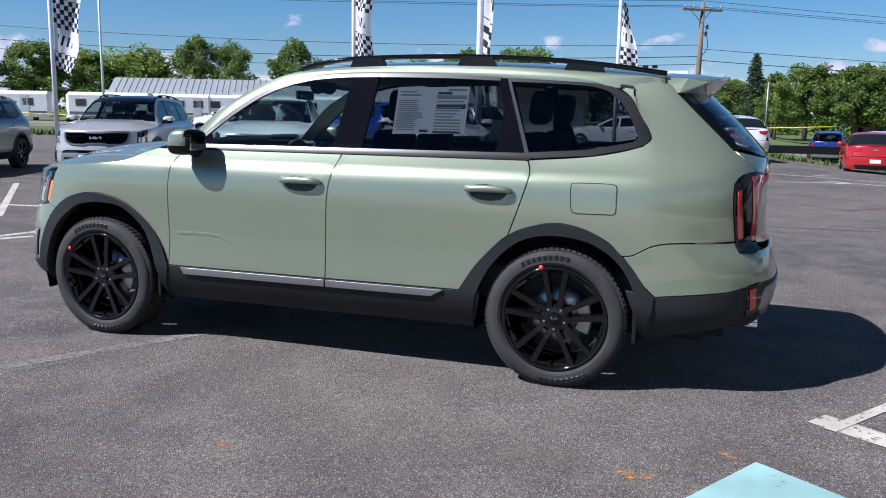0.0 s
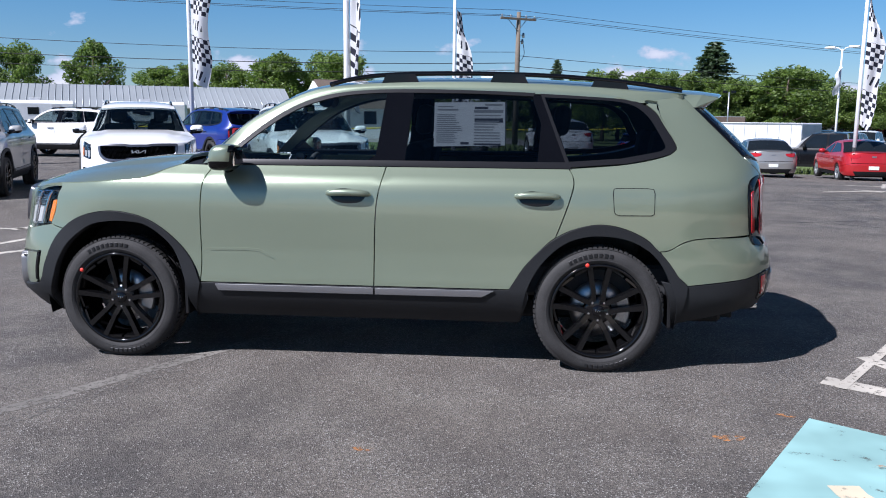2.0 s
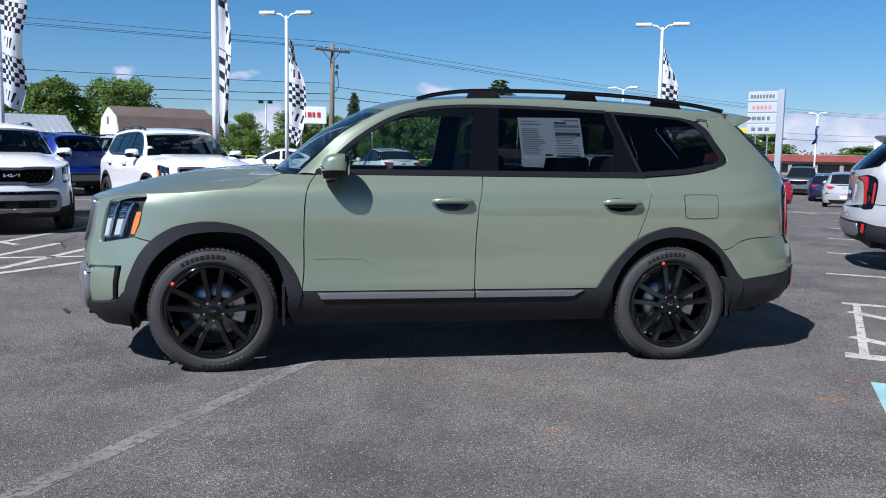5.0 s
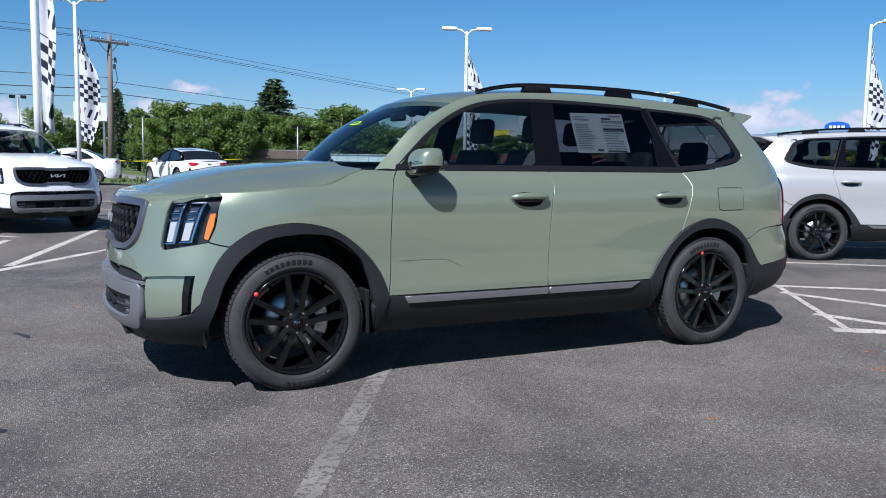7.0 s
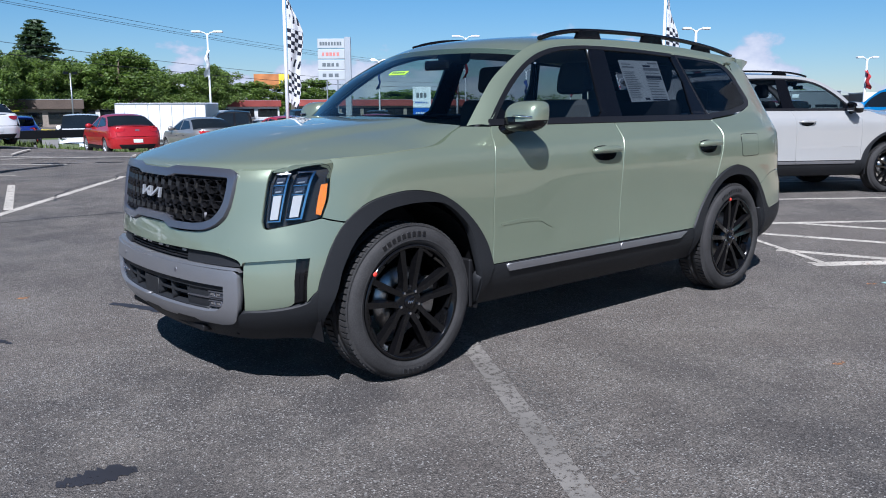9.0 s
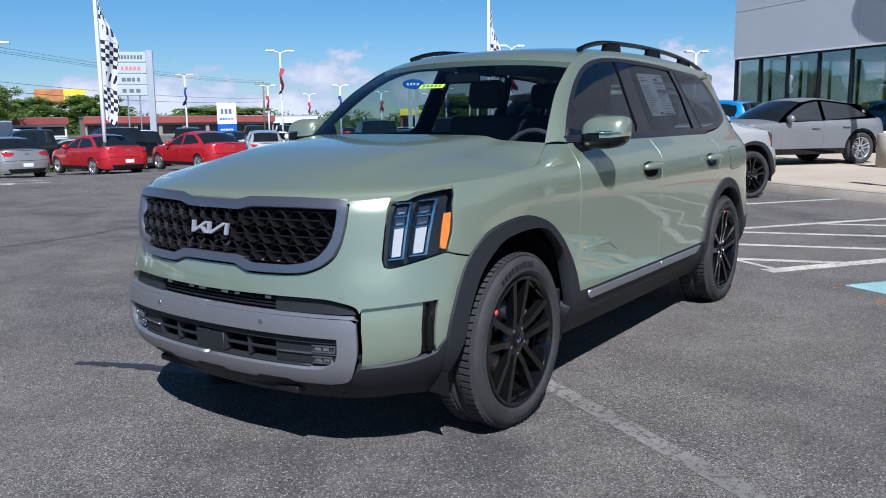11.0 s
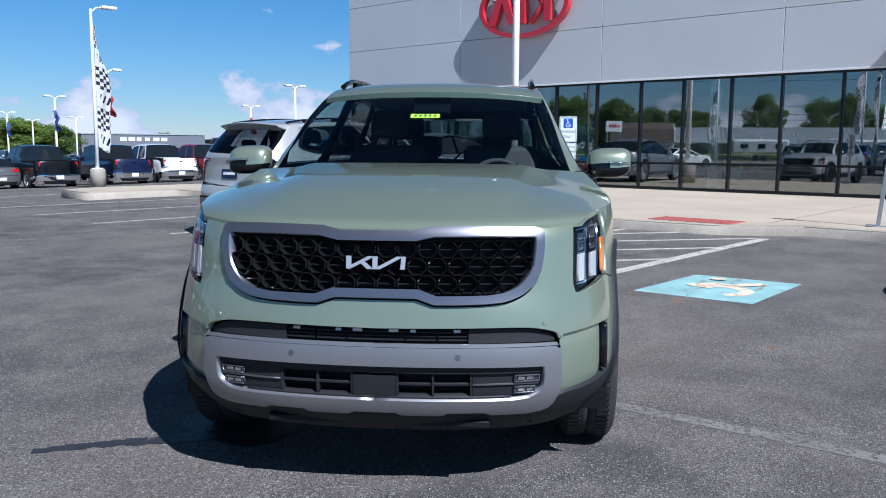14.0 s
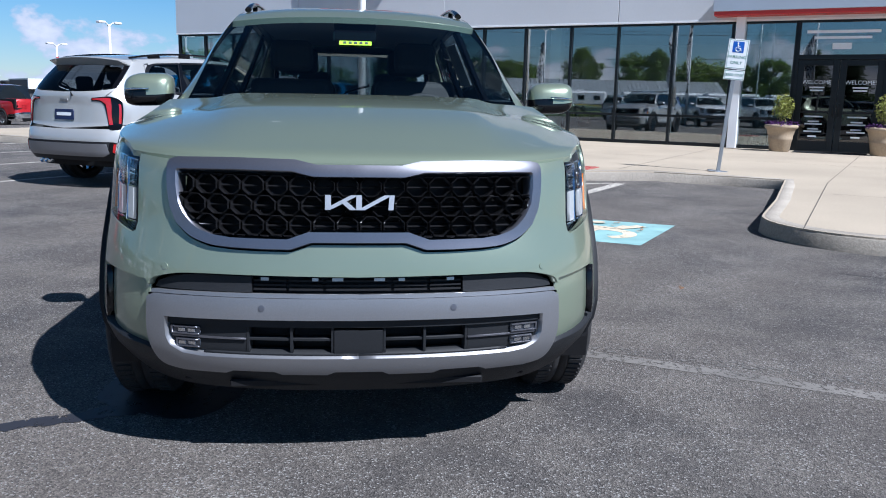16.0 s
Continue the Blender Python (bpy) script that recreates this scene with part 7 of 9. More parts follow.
def banner_nodes():
    """Black and white chequers in bands between plain white fields, with dark strokes for the mark."""
    t = BANNER.node_tree
    b = t.nodes["Principled BSDF"]
    b.inputs["Roughness"].default_value = 0.75
    uv = t.nodes.new("ShaderNodeUVMap")
    sep_ = t.nodes.new("ShaderNodeSeparateXYZ")
    t.links.new(uv.outputs[0], sep_.inputs[0])

    def calc(op, a, b_=None):
        n = t.nodes.new("ShaderNodeMath")
        n.operation = op
        for k, v in enumerate((a, b_)):
            if v is None:
                continue
            if isinstance(v, (int, float)):
                n.inputs[k].default_value = v
            else:
                t.links.new(v, n.inputs[k])
        return n.outputs[0]

    u, v = sep_.outputs["X"], sep_.outputs["Y"]
    band = calc("FRACT", calc("MULTIPLY", v, 1 / 1.55))
    inside = calc("LESS_THAN", band, 0.55)
    check = calc("MODULO", calc("ADD", calc("FLOOR", calc("MULTIPLY", u, 1 / 0.132)), calc("FLOOR", calc("MULTIPLY", v, 1 / 0.142))), 2.0)
    chk = calc("MULTIPLY", inside, calc("GREATER_THAN", check, 0.5))
    # two slanted strokes in each plain field
    rel = calc("SUBTRACT", band, 0.77)
    slant = calc("ABSOLUTE", calc("SUBTRACT", calc("PINGPONG", calc("ADD", u, calc("MULTIPLY", rel, 0.5)), 0.2), 0.1))
    stroke = calc("MULTIPLY", calc("LESS_THAN", calc("ABSOLUTE", rel), 0.10), calc("LESS_THAN", slant, 0.042))
    stroke = calc("MULTIPLY", stroke, calc("LESS_THAN", calc("ABSOLUTE", calc("SUBTRACT", u, 0.40)), 0.27))
    ink = calc("MAXIMUM", chk, stroke)
    mx = t.nodes.new("ShaderNodeMix")
    mx.data_type = "RGBA"
    mx.inputs[6].default_value, mx.inputs[7].default_value = (0.72, 0.72, 0.73, 1), (0.012, 0.015, 0.03, 1)
    t.links.new(ink, mx.inputs[0])
    t.links.new(mx.outputs[2], b.inputs["Base Color"])
    tr = t.nodes.new("ShaderNodeBsdfTranslucent")
    t.links.new(mx.outputs[2], tr.inputs["Color"])
    ms = t.nodes.new("ShaderNodeMixShader")
    ms.inputs[0].default_value = 0.3
    out = t.nodes["Material Output"]
    t.links.new(b.outputs[0], ms.inputs[1])
    t.links.new(tr.outputs[0], ms.inputs[2])
    t.links.new(ms.outputs[0], out.inputs["Surface"])


banner_nodes()
CLOTH_RED = material("red_flag_cloth", (0.35, 0.02, 0.025), 0.8, grain=(10, 0.1))
CLOTH_BLUE = material("blue_flag_cloth", (0.02, 0.05, 0.20), 0.8, grain=(10, 0.1))


def cloth(bm, top, length, width, way, rng, droop=0.25, mat=0):
    """A hanging banner beside a pole, with folds; its UV is in metres."""
    uvl = bm.loops.layers.uv.verify()
    nu, nv = 7, 26
    ph = rng.uniform(0, 6)
    way = Vector((*way, 0)).normalized()
    side = Vector((-way.y, way.x, 0))
    rows = []
    for j in range(nv + 1):
        v = j / nv
        w = width * (1 - 0.30 * math.sin(2.6 * v + ph) ** 2) * min(1.0, 0.15 + 2.4 * v) * (1 - 0.35 * max(0.0, v - 0.8) / 0.2)
        row = []
        for i in range(nu + 1):
            u = i / nu
            p = Vector(top) + way * (0.09 + w * u) + Vector((0, 0, -length * v - droop * u * (0.4 + 0.6 * v)))
            p += side * (0.16 * math.sin(6 * u + 3.0 * v + ph) * u + 0.10 * math.sin(9 * v + ph) * u) + way * (0.05 * math.sin(11 * v + 2 * ph) * u)
            row.append(bm.verts.new(p))
        rows.append(row)
    for j in range(nv):
        for i in range(nu):
            f = bm.faces.new((rows[j][i], rows[j + 1][i], rows[j + 1][i + 1], rows[j][i + 1]))
            f.smooth, f.material_index = True, mat
            for loop, (a, b) in zip(f.loops, ((i, j), (i, j + 1), (i + 1, j + 1), (i + 1, j))):
                loop[uvl].uv = (width * a / nu, length * b / nv)


def lamp_pole(x, y, height, way=(1, 0), banner=0.0, heads=2, base=False, group="", seed=1, flag=None, radius=0.075, ban_top=None, ban_width=0.8, z=None):
    """A white car-park lamp pole with arms, sometimes with a banner or a flag."""
    rng = random.Random(seed)
    zz = fall(x, y) if z is None else z
    words = "white car-park lamp pole" + (" with a chequered banner" if banner else " with a drooping flag" if flag else " with twin heads" if heads > 1 else " with one head") + (" on a concrete base" if base else " standing on asphalt")
    root = thing("lamp_pole", words, "lamp", pose(x, y, zz), group)
    bm = bmesh.new()
    tube(bm, [(0, 0, 0.0), (0, 0, height * 0.5), (0, 0, height)], [radius, radius * 0.85, radius * 0.65], 12)
    part("pole", bm, WHITE_METAL, root)
    if base:
        bm = bmesh.new()
        lathe(bm, [(0.0, 0.0), (0.29, 0.0), (0.29, 0.70), (0.26, 0.74), (0.0, 0.74)], 24)
        part("pole_base", bm, CONCRETE_GREY, root, "round grey concrete base")
        bm = bmesh.new()
        box(bm, (-0.16, -0.16, 0.74), (0.16, 0.16, 0.78), 0.01)
        part("base_cover", bm, WHITE_METAL, root)
    way3 = Vector((*way, 0)).normalized()
    wide = 0.72 if radius > 0.08 else 1.0
    for k in range(heads):
        d = way3 if k == 0 else -way3
        bm = bmesh.new()
        tube(bm, [Vector((0, 0, height - 0.15)), Vector((0, 0, height)) + d * 0.2 * wide + Vector((0, 0, 0.05)), Vector((0, 0, height)) + d * 0.5 * wide + Vector((0, 0, 0.10))], 0.035, 8)
        part("lamp_arm", bm, WHITE_METAL, root)
        bm = bmesh.new()
        turn = math.degrees(math.atan2(d.y, d.x))
        box(bm, (0.38 * wide, -0.16, -0.06), (0.98 * wide, 0.16, 0.06), 0.04, pose(0, 0, height + 0.10, 0, 0, turn), seg=2)
        part("lamp_head", bm, WHITE_METAL, root)
    if banner:
        bm = bmesh.new()
        top = ban_top if ban_top else height * 0.93
        cloth(bm, (0, 0, top), banner, ban_width, way if not flag else (way[1], -way[0]), rng)
        part("banner", bm, BANNER, root, "black and white chequered banner")
    if flag:
        bm = bmesh.new()
        cloth(bm, (0, 0, height * 0.86), height * 0.22, height * 0.09, (way[1], -way[0]), rng, droop=height * 0.05)
        part("flag", bm, flag, root, "drooping cloth flag")
    return root


# ---- the other vehicles ----
CAR_GLASS = material("dark_tinted_car_glass", (0.010, 0.013, 0.015), 0.05, coat=0.35, stain=(1.5, 0.15))
ALLOY = material("silver_alloy", (0.50, 0.51, 0.52), 0.3, 0.8, stain=(5, 0.08))


def tree_of(ob):
    out = [ob]
    for c in ob.children:
        out += tree_of(c)
    return out


def drop(ob):
    bpy.data.batch_remove(tree_of(ob))


def plainer(source, leave):
    """A copy of a vehicle without some of its small parts, to copy in its turn."""
    ob = copy_thing(source, pose(0, 0, 0))
    gone = {p for o in tree_of(ob) if o.name.split(".")[0] in leave for p in tree_of(o)}
    bpy.data.batch_remove(list(gone))
    return ob


def recolour(ob, swaps):
    """Gives a copied vehicle its own paint."""
    for o in tree_of(ob):
        if o.type != "MESH":
            continue
        for slot in o.material_slots:
            if slot.material in swaps:
                fresh = swaps[slot.material]
                slot.link = "OBJECT"
                slot.material = fresh
    return ob


LOT = "vehicles on the car park"
OWN = ("price_sheet", "stock_sticker", "balance_dot")
SMALL = ("intake_slat", "fog_lamp_eye", "fog_lamp_rim", "projector_lens", "lamp_divider", "parking_sensor", "grille_floor", "fog_lamp_bar", "flap_seam")
SUV_NEAR = plainer(HERO, OWN + SMALL)
SUV_FAR = plainer(HERO, OWN + SMALL + ("lower_post", "lower_slat", "handle_cup", "mirror_indicator", "mud_flap", "wheel_well", "door_crease", "fuel_flap", "radiator_shutter", "lug_nut", "tread", "sidewall_print", "sidewall_ring", "brake_caliper", "intake_bracket", "seat_cushion", "steering_wheel", "lamp_projector", "inner_mirror"))


def another_suv(x, y, heading, coat, label, swaps=None, scale=1.0, plate=False, lift=0.0):
    source = SUV_FAR if Vector((x, y)).length > 12 else SUV_NEAR
    car = copy_thing(source, on_ground(x, y, facing(*heading), lift) @ Matrix.Scale(scale, 4))
    recolour(car, {PAINT_GREEN: coat, **(swaps or {})})
    tagged(car, label, "car", LOT)
    if plate:
        sh = Shell(NOSE, TAIL, WIDE, FRONT_PLAN, REAR_PLAN, pinch=PINCH, top_plan=REAR_PLAN_TOP)
        pl = panel("plate", sh, [[(R, 0.0, 0.99), (R, 0.155, 0.99)], [(R, 0.155, 0.86), (R, 0.0, 0.86)]], PLATE_NAVY, car, "dark blue dealer plate with white bars", off=0.012, depth=0.01)
        panel("plate_print", sh, [[(R, 0.0, 0.95), (R, 0.12, 0.95)], [(R, 0.12, 0.91), (R, 0.0, 0.91)]], SIGN_WHITE, pl[0], off=0.015, depth=0.002)
    return car


another_suv(8.18, 2.36, (0.876, -0.491), PAINT_SILVER, "light grey three-row SUV with a blue dealer plate", plate=True)
another_suv(-6.1, 9.3, (0.41, -0.91), PAINT_WHITE, "white three-row SUV with a black grille")
another_suv(-3.4, 11.0, (0.43, -0.90), PAINT_WHITE, "white three-row SUV standing aslant on the lot")
DARK_ROOF = another_suv(-9.6, 9.4, (0.384, -0.923), PAINT_SILVER, "light grey SUV with a dark roof and wide grille", scale=0.97)
for ob in tree_of(DARK_ROOF):
    if ob.name.split(".")[0] in ("roof", "spoiler"):
        ob.material_slots[0].link = "OBJECT"
        ob.material_slots[0].material = PAINT_BLACK
another_suv(-13.4, 8.3, (0.384, -0.923), PAINT_GREY, "grey SUV seen beside its neighbour on the lot", scale=0.95)
another_suv(-15.3, 23.0, (-1.0, 0.1), PAINT_WHITE, "white SUV parked near the grass verge")
another_suv(-8.5, 19.7, (-0.72, 0.69), PAINT_BLUE, "dark blue SUV with red tail lamps behind white ones")
another_suv(-7.2, 23.0, (-0.9, 0.45), PAINT_SILVER, "light grey SUV behind the white ones")


# ---- plainer vehicles, built from a few numbers ----
SEDAN = dict(L=4.45, W=0.90, wheels=(-1.36, 1.24), r=0.315, nose=0.76, cowl=(-0.98, 1.00), belt=(0.92, 0.98), head=(-0.12, 1.37), roof=(0.42, 1.44), tail=(0.98, 1.38), deck=(1.66, 1.06), end=(2.14, 1.03), sill=0.26)
CROSS = dict(L=4.68, W=0.94, wheels=(-1.48, 1.42), r=0.365, nose=0.86, cowl=(-1.08, 1.06), belt=(0.98, 1.06), head=(-0.22, 1.48), roof=(0.38, 1.55), tail=(1.35, 1.44), deck=(2.00, 1.12), end=(2.26, 1.08), sill=0.30)
HATCH = dict(L=4.30, W=0.90, wheels=(-1.32, 1.28), r=0.33, nose=0.88, cowl=(-0.98, 1.06), belt=(1.00, 1.08), head=(-0.25, 1.52), roof=(0.40, 1.62), tail=(1.72, 1.52), deck=(2.03, 1.10), end=(2.10, 1.07), sill=0.30)
PICKUP = dict(L=5.85, W=1.02, wheels=(-1.85, 1.80), r=0.41, nose=1.10, cowl=(-1.20, 1.24), belt=(1.18, 1.22), head=(-0.55, 1.86), roof=(0.10, 1.95), tail=(0.98, 1.90), deck=(1.12, 1.26), end=(2.90, 1.24), sill=0.42, bed=True)


def vehicle(name, label, spec, coat, source, m=None, lower=None, extra=()):
    """A car or pickup from its side profile; nose towards -x, ground at z = 0."""
    car = thing(name, label, "pickup" if spec.get("bed") else "car", m, LOT)
    L, W, r = spec["L"], spec["W"], spec["r"]
    x0, x1 = -L / 2, L / 2
    xf, xr = spec["wheels"]
    nz, (cx, cz), (hx, hz), (ox, oz), (tx, tz), (dx, dz), (ex, ez) = spec["nose"], spec["cowl"], spec["head"], spec["roof"], spec["tail"], spec["deck"], spec["end"]
    b0, b1 = spec["belt"]
    bed, sill = spec.get("bed", False), spec["sill"]
    lower = lower or BLACK_PLASTIC
    top = oz - 0.05
    sq = 0.6 if bed else 1.0
    wide = [(0.15, W * 0.93), (0.32, W * 0.975), (0.55, W), (b0 - 0.22, W), (b0 - 0.06, W * 0.985), (b0 + 0.02, W * 0.95), (b0 + 0.07, W * 0.915), (top, W * 0.70 if not bed else W * 0.76), (top + 0.1, W * 0.66)]
    nose = [(0.15, x0 + 0.10), (0.35, x0 + 0.01), (0.52, x0), (nz - 0.18, x0 + 0.05), (nz, x0 + 0.12), (nz + 0.1, x0 + 0.30), (top + 0.2, x0 + 0.6)]
    slope = (tx - dx) / max(0.2, tz - dz) if not bed else 0.0
    tail = [(0.15, x1 - 0.10), (0.38, x1 - 0.01), (0.60, x1), (ez - 0.18, x1 - 0.05), (ez, x1 - 0.08), (ez + 0.05, x1 - 0.12 + 0.05 * slope), (top + 0.2, x1 - 0.12 + (top + 0.15 - ez) * slope * (0.8 if not bed else 0))]
    fp = [(0.0, 0.0), (0.015 * sq, 0.25), (0.06 * sq, 0.5), (0.15 * sq, 0.72), (0.27 * sq, 0.87), (0.45 * sq, 0.965), (0.75, 1.0), (0.9, 1.0)]
    rp = [(0.0, 0.0), (0.012 * sq, 0.3), (0.045 * sq, 0.58), (0.11 * sq, 0.78), (0.20 * sq, 0.90), (0.34 * sq, 0.97), (0.55, 1.0), (0.7, 1.0)]
    sh = Shell(nose, tail, wide, fp, rp, barrel=0.004)
    P = lambda x, z, off=0.0: sh.at(sh.S(X, x, z), z, off)
    ra = r + 0.075
    belt = lambda x: float(np.interp(x, (cx + 0.2, dx), (b0, b1)))
    xa, xb = xf - ra, xr + ra
    ja, jc = cx + 0.28, min(tx, dx) - 0.02 if not bed else dx
    jb = (ja + jc) / 2 + 0.10
    jc2 = min(jc, xr - 0.22) if not bed else jc
    q = dict(gap=0.004, cell=0.14)
    # flanks
    front_edge = [(X, x0 + 0.40, nz - 0.02), (X, (x0 + cx) / 2, nz + (b0 - nz) * 0.6), (X, cx, b0 - 0.01), (X, ja, b0)]
    panel("front_fender", sh, [front_edge, [(X, ja, b0), (X, ja, sill + 0.08)], [(X, ja, sill + 0.08), (X, xf + ra, sill + 0.08)], arc(xf, r, ra, 18, 162, 9), [(X, xa, r), (X, x0 + 0.42, r + 0.12)], [(X, x0 + 0.36, nz - 0.15), (X, x0 + 0.40, nz - 0.02)]], coat, car, **q)
    panel("front_door", sh, [[(X, ja, b0), (X, jb, belt(jb))], [(X, jb, belt(jb)), (X, jb - 0.05, sill + 0.08)], [(X, ja, sill + 0.08)]], coat, car, **q)
    reach = xr - ra + 0.02
    cut = [(X, min(jc2 - 0.02, reach + 0.14), sill + 0.45), (X, reach - 0.02, sill + 0.08)] if not bed else [(X, jc2, sill + 0.08)]
    panel("rear_door", sh, [[(X, jb, belt(jb)), (X, jc2, belt(jc2))], [(X, jc2, belt(jc2))] + cut, [(X, jb - 0.05, sill + 0.08)]], coat, car, **q)
    if bed:
        panel("bed_side", sh, [[(X, dx + 0.03, b1 + 0.04), (X, ex - 0.02, b1 + 0.03)], [(X, ex - 0.02, 0.62), (X, xb, 0.55)], arc(xr, r, ra, 25, 155, 9), [(X, xr - ra, sill + 0.08), (X, dx + 0.03, sill + 0.08)]], coat, car, **q)
    else:
        panel("quarter_panel", sh, [[(X, jc2, belt(jc2)), (X, dx, b1), (X, ex - 0.06, ez - 0.03)], [(X, ex - 0.10, 0.62), (X, xb, 0.55)], arc(xr, r, ra, 28, 150, 9), cut[:1]], coat, car, **q)
    panel("sill", sh, [[(X, xf + ra, sill + 0.09), (X, xr - ra, sill + 0.09)], [(X, xr - ra, sill - 0.05), (X, xf + ra, sill - 0.05)]], lower, car, off=-0.004, depth=0.05, cell=0.2)
    for x in (xf, xr):
        panel("arch_moulding", sh, [arc(x, r, ra + 0.02, 4, 176, 11), arc(x, r, ra - 0.045, 176, 4, 11)], lower if lower is not BLACK_PLASTIC else coat, car, off=0.008, depth=0.05, cell=0.14)
    # nose and tail
    panel("front_bumper", sh, [[(F, 0.0, nz - 0.03), (F, W * 0.6, nz - 0.02), (X, x0 + 0.36, nz - 0.15)], [(X, x0 + 0.42, r + 0.12), (X, xa, r)], [(X, xa, 0.24), (F, W * 0.7, 0.20), (F, 0.0, 0.20)]], coat, car, **q)
    panel("grille", sh, [[(F, 0.0, nz - 0.10), (F, W * 0.5, nz - 0.10)], [(F, W * 0.56, nz - 0.22), (F, W * 0.45, nz - 0.34 if bed else nz - 0.26)], [(F, 0.0, nz - 0.38 if bed else nz - 0.28)]], GLOSS_BLACK, car, "black grille", off=0.006, depth=0.02, cell=0.14)
    panel("intake", sh, [[(F, 0.0, 0.44), (F, W * 0.62, 0.44)], [(F, W * 0.55, 0.27), (F, 0.0, 0.26)]], BLACK_PLASTIC, car, off=0.006, depth=0.02, cell=0.14)
    panel("headlamp", sh, [[(F, W * 0.60, nz - 0.05), (X, x0 + 0.42, nz - 0.05)], [(X, x0 + 0.34, nz - 0.16), (F, W * 0.62, nz - 0.19)]], LAMP_INNER, car, "clear headlamp", off=0.007, depth=0.02, cell=0.14)
    panel("rear_bumper", sh, [[(R, 0.0, 0.66), (R, W * 0.7, 0.66), (X, ex - 0.10, 0.62)], [(X, xb, 0.55), (X, xb, 0.30)], [(X, x1 - 0.3, 0.25), (R, W * 0.6, 0.25), (R, 0.0, 0.25)]], CHROME if bed else coat, car, "chrome step bumper" if bed else "", off=0.02 if bed else 0.0, **q)
    panel("rear_skirt", sh, [[(R, 0.0, 0.40), (R, W * 0.7, 0.40)], [(R, W * 0.6, 0.26), (R, 0.0, 0.26)]], BLACK_PLASTIC, car, off=0.025 if bed else 0.008, depth=0.02, cell=0.14)
    panel("tailgate" if not spec["end"][0] > 2.12 or bed else "boot_lid", sh, [[(R, 0.0, ez - 0.01), (R, W * 0.74, ez - 0.02)], [(R, W * 0.74, 0.67), (R, 0.0, 0.67)]], coat, car, **q)
    if bed:
        panel("tail_lamp", sh, [[(R, W * 0.80, ez - 0.03), (X, x1 - 0.13, ez - 0.03)], [(X, x1 - 0.13, ez - 0.34), (R, W * 0.80, ez - 0.34)]], RED_LAMP, car, "red tail lamp", off=0.012, depth=0.03, cell=0.14)
        panel("tail_corner", sh, [[(R, W * 0.75, ez), (X, ex - 0.02, ez)], [(X, ex - 0.02, 0.63), (R, W * 0.75, 0.66)]], coat, car, **q)
    else:
        panel("tail_corner", sh, [[(R, W * 0.75, ez - 0.02), (X, ex - 0.06, ez - 0.03)], [(X, ex - 0.10, 0.63), (R, W * 0.75, 0.67)]], coat, car, **q)
        panel("tail_lamp", sh, [[(R, W * 0.45, ez - 0.09), (R, W * 0.8, ez - 0.08), (X, ex - 0.16, ez - 0.09)], [(X, ex - 0.08, ez - 0.20), (R, W * 0.62, ez - 0.21), (R, W * 0.47, ez - 0.16)]], RED_LAMP, car, "red tail lamp", off=0.008, depth=0.02, cell=0.14)
    panel("number_plate", sh, [[(R, 0.0, 0.62 if bed else 0.58), (R, 0.16, 0.62 if bed else 0.58)], [(R, 0.16, 0.46), (R, 0.0, 0.46)]], SIGN_WHITE, car, "white plate with plain bars", off=0.030 if bed else 0.012, depth=0.01, cell=0.2)
    panel("tail_badge", sh, [[(R, 0.0, ez - 0.12), (R, 0.07, ez - 0.12)], [(R, 0.07, ez - 0.17), (R, 0.0, ez - 0.17)]], SATIN_SILVER if not bed else GLOSS_BLACK, car, "plain badge", off=0.008, depth=0.008, cell=0.2)
    # bonnet, glass, roof
    E = lambda x, z: (x, -P(x, z).y - 0.002, z)
    skin("bonnet", [(E(x0 + 0.30, nz - 0.02), (x0 + 0.09, nz - 0.03)), (E(x0 + 0.42, nz + 0.00), (x0 + 0.26, nz + 0.04)), (E((x0 + cx) / 2, nz + (b0 - nz) * 0.6), ((x0 + cx) / 2 - 0.10, nz + (cz - nz) * 0.65)), (E(cx, b0 - 0.005), (cx - 0.12, cz - 0.005)), (E(cx + 0.22, b0 + 0.01), (cx + 0.02, cz))], coat, car, power=3.0, across=9, along=3)
    hx2, tx2 = hx + 0.07, tx - 0.05
    skin("windscreen", [(E(cx + 0.20, b0 + 0.02), (cx, cz - 0.005)), (E((cx + hx) / 2 + 0.10, (b0 + hz - 0.05) / 2 + 0.02), ((cx + hx) / 2 - 0.04, (cz + hz) / 2 + 0.015)), (E(hx2, hz - 0.04), (hx, hz))], CAR_GLASS, car, "dark raked windscreen", power=2.6, edge=0.0, across=9, along=3)
    skin("roof", [(E(hx2, hz - 0.04), (hx, hz)), (E((hx + ox) / 2, (hz + oz) / 2 - 0.045), ((hx + ox) / 2, (hz + oz) / 2 + 0.012)), (E(ox, top), (ox, oz)), (E((ox + tx) / 2, (oz + tz) / 2 - 0.045), ((ox + tx) / 2, (oz + tz) / 2 + 0.012)), (E(tx2, tz - 0.045), (tx, tz))], coat, car, power=3.0, edge=0.02, across=9, along=3)
    dx2 = dx - (0.10 if not bed else 0.02)
    skin("rear_window", [(E(tx2, tz - 0.045), (tx, tz)), (E((tx2 + dx2) / 2, (tz + dz) / 2 - 0.02), ((tx + dx) / 2, (tz + dz) / 2 + 0.01)), (E(dx2, b1 + 0.03), (dx, dz))], CAR_GLASS, car, "dark rear window", power=2.6, edge=0.0, across=9, along=3)
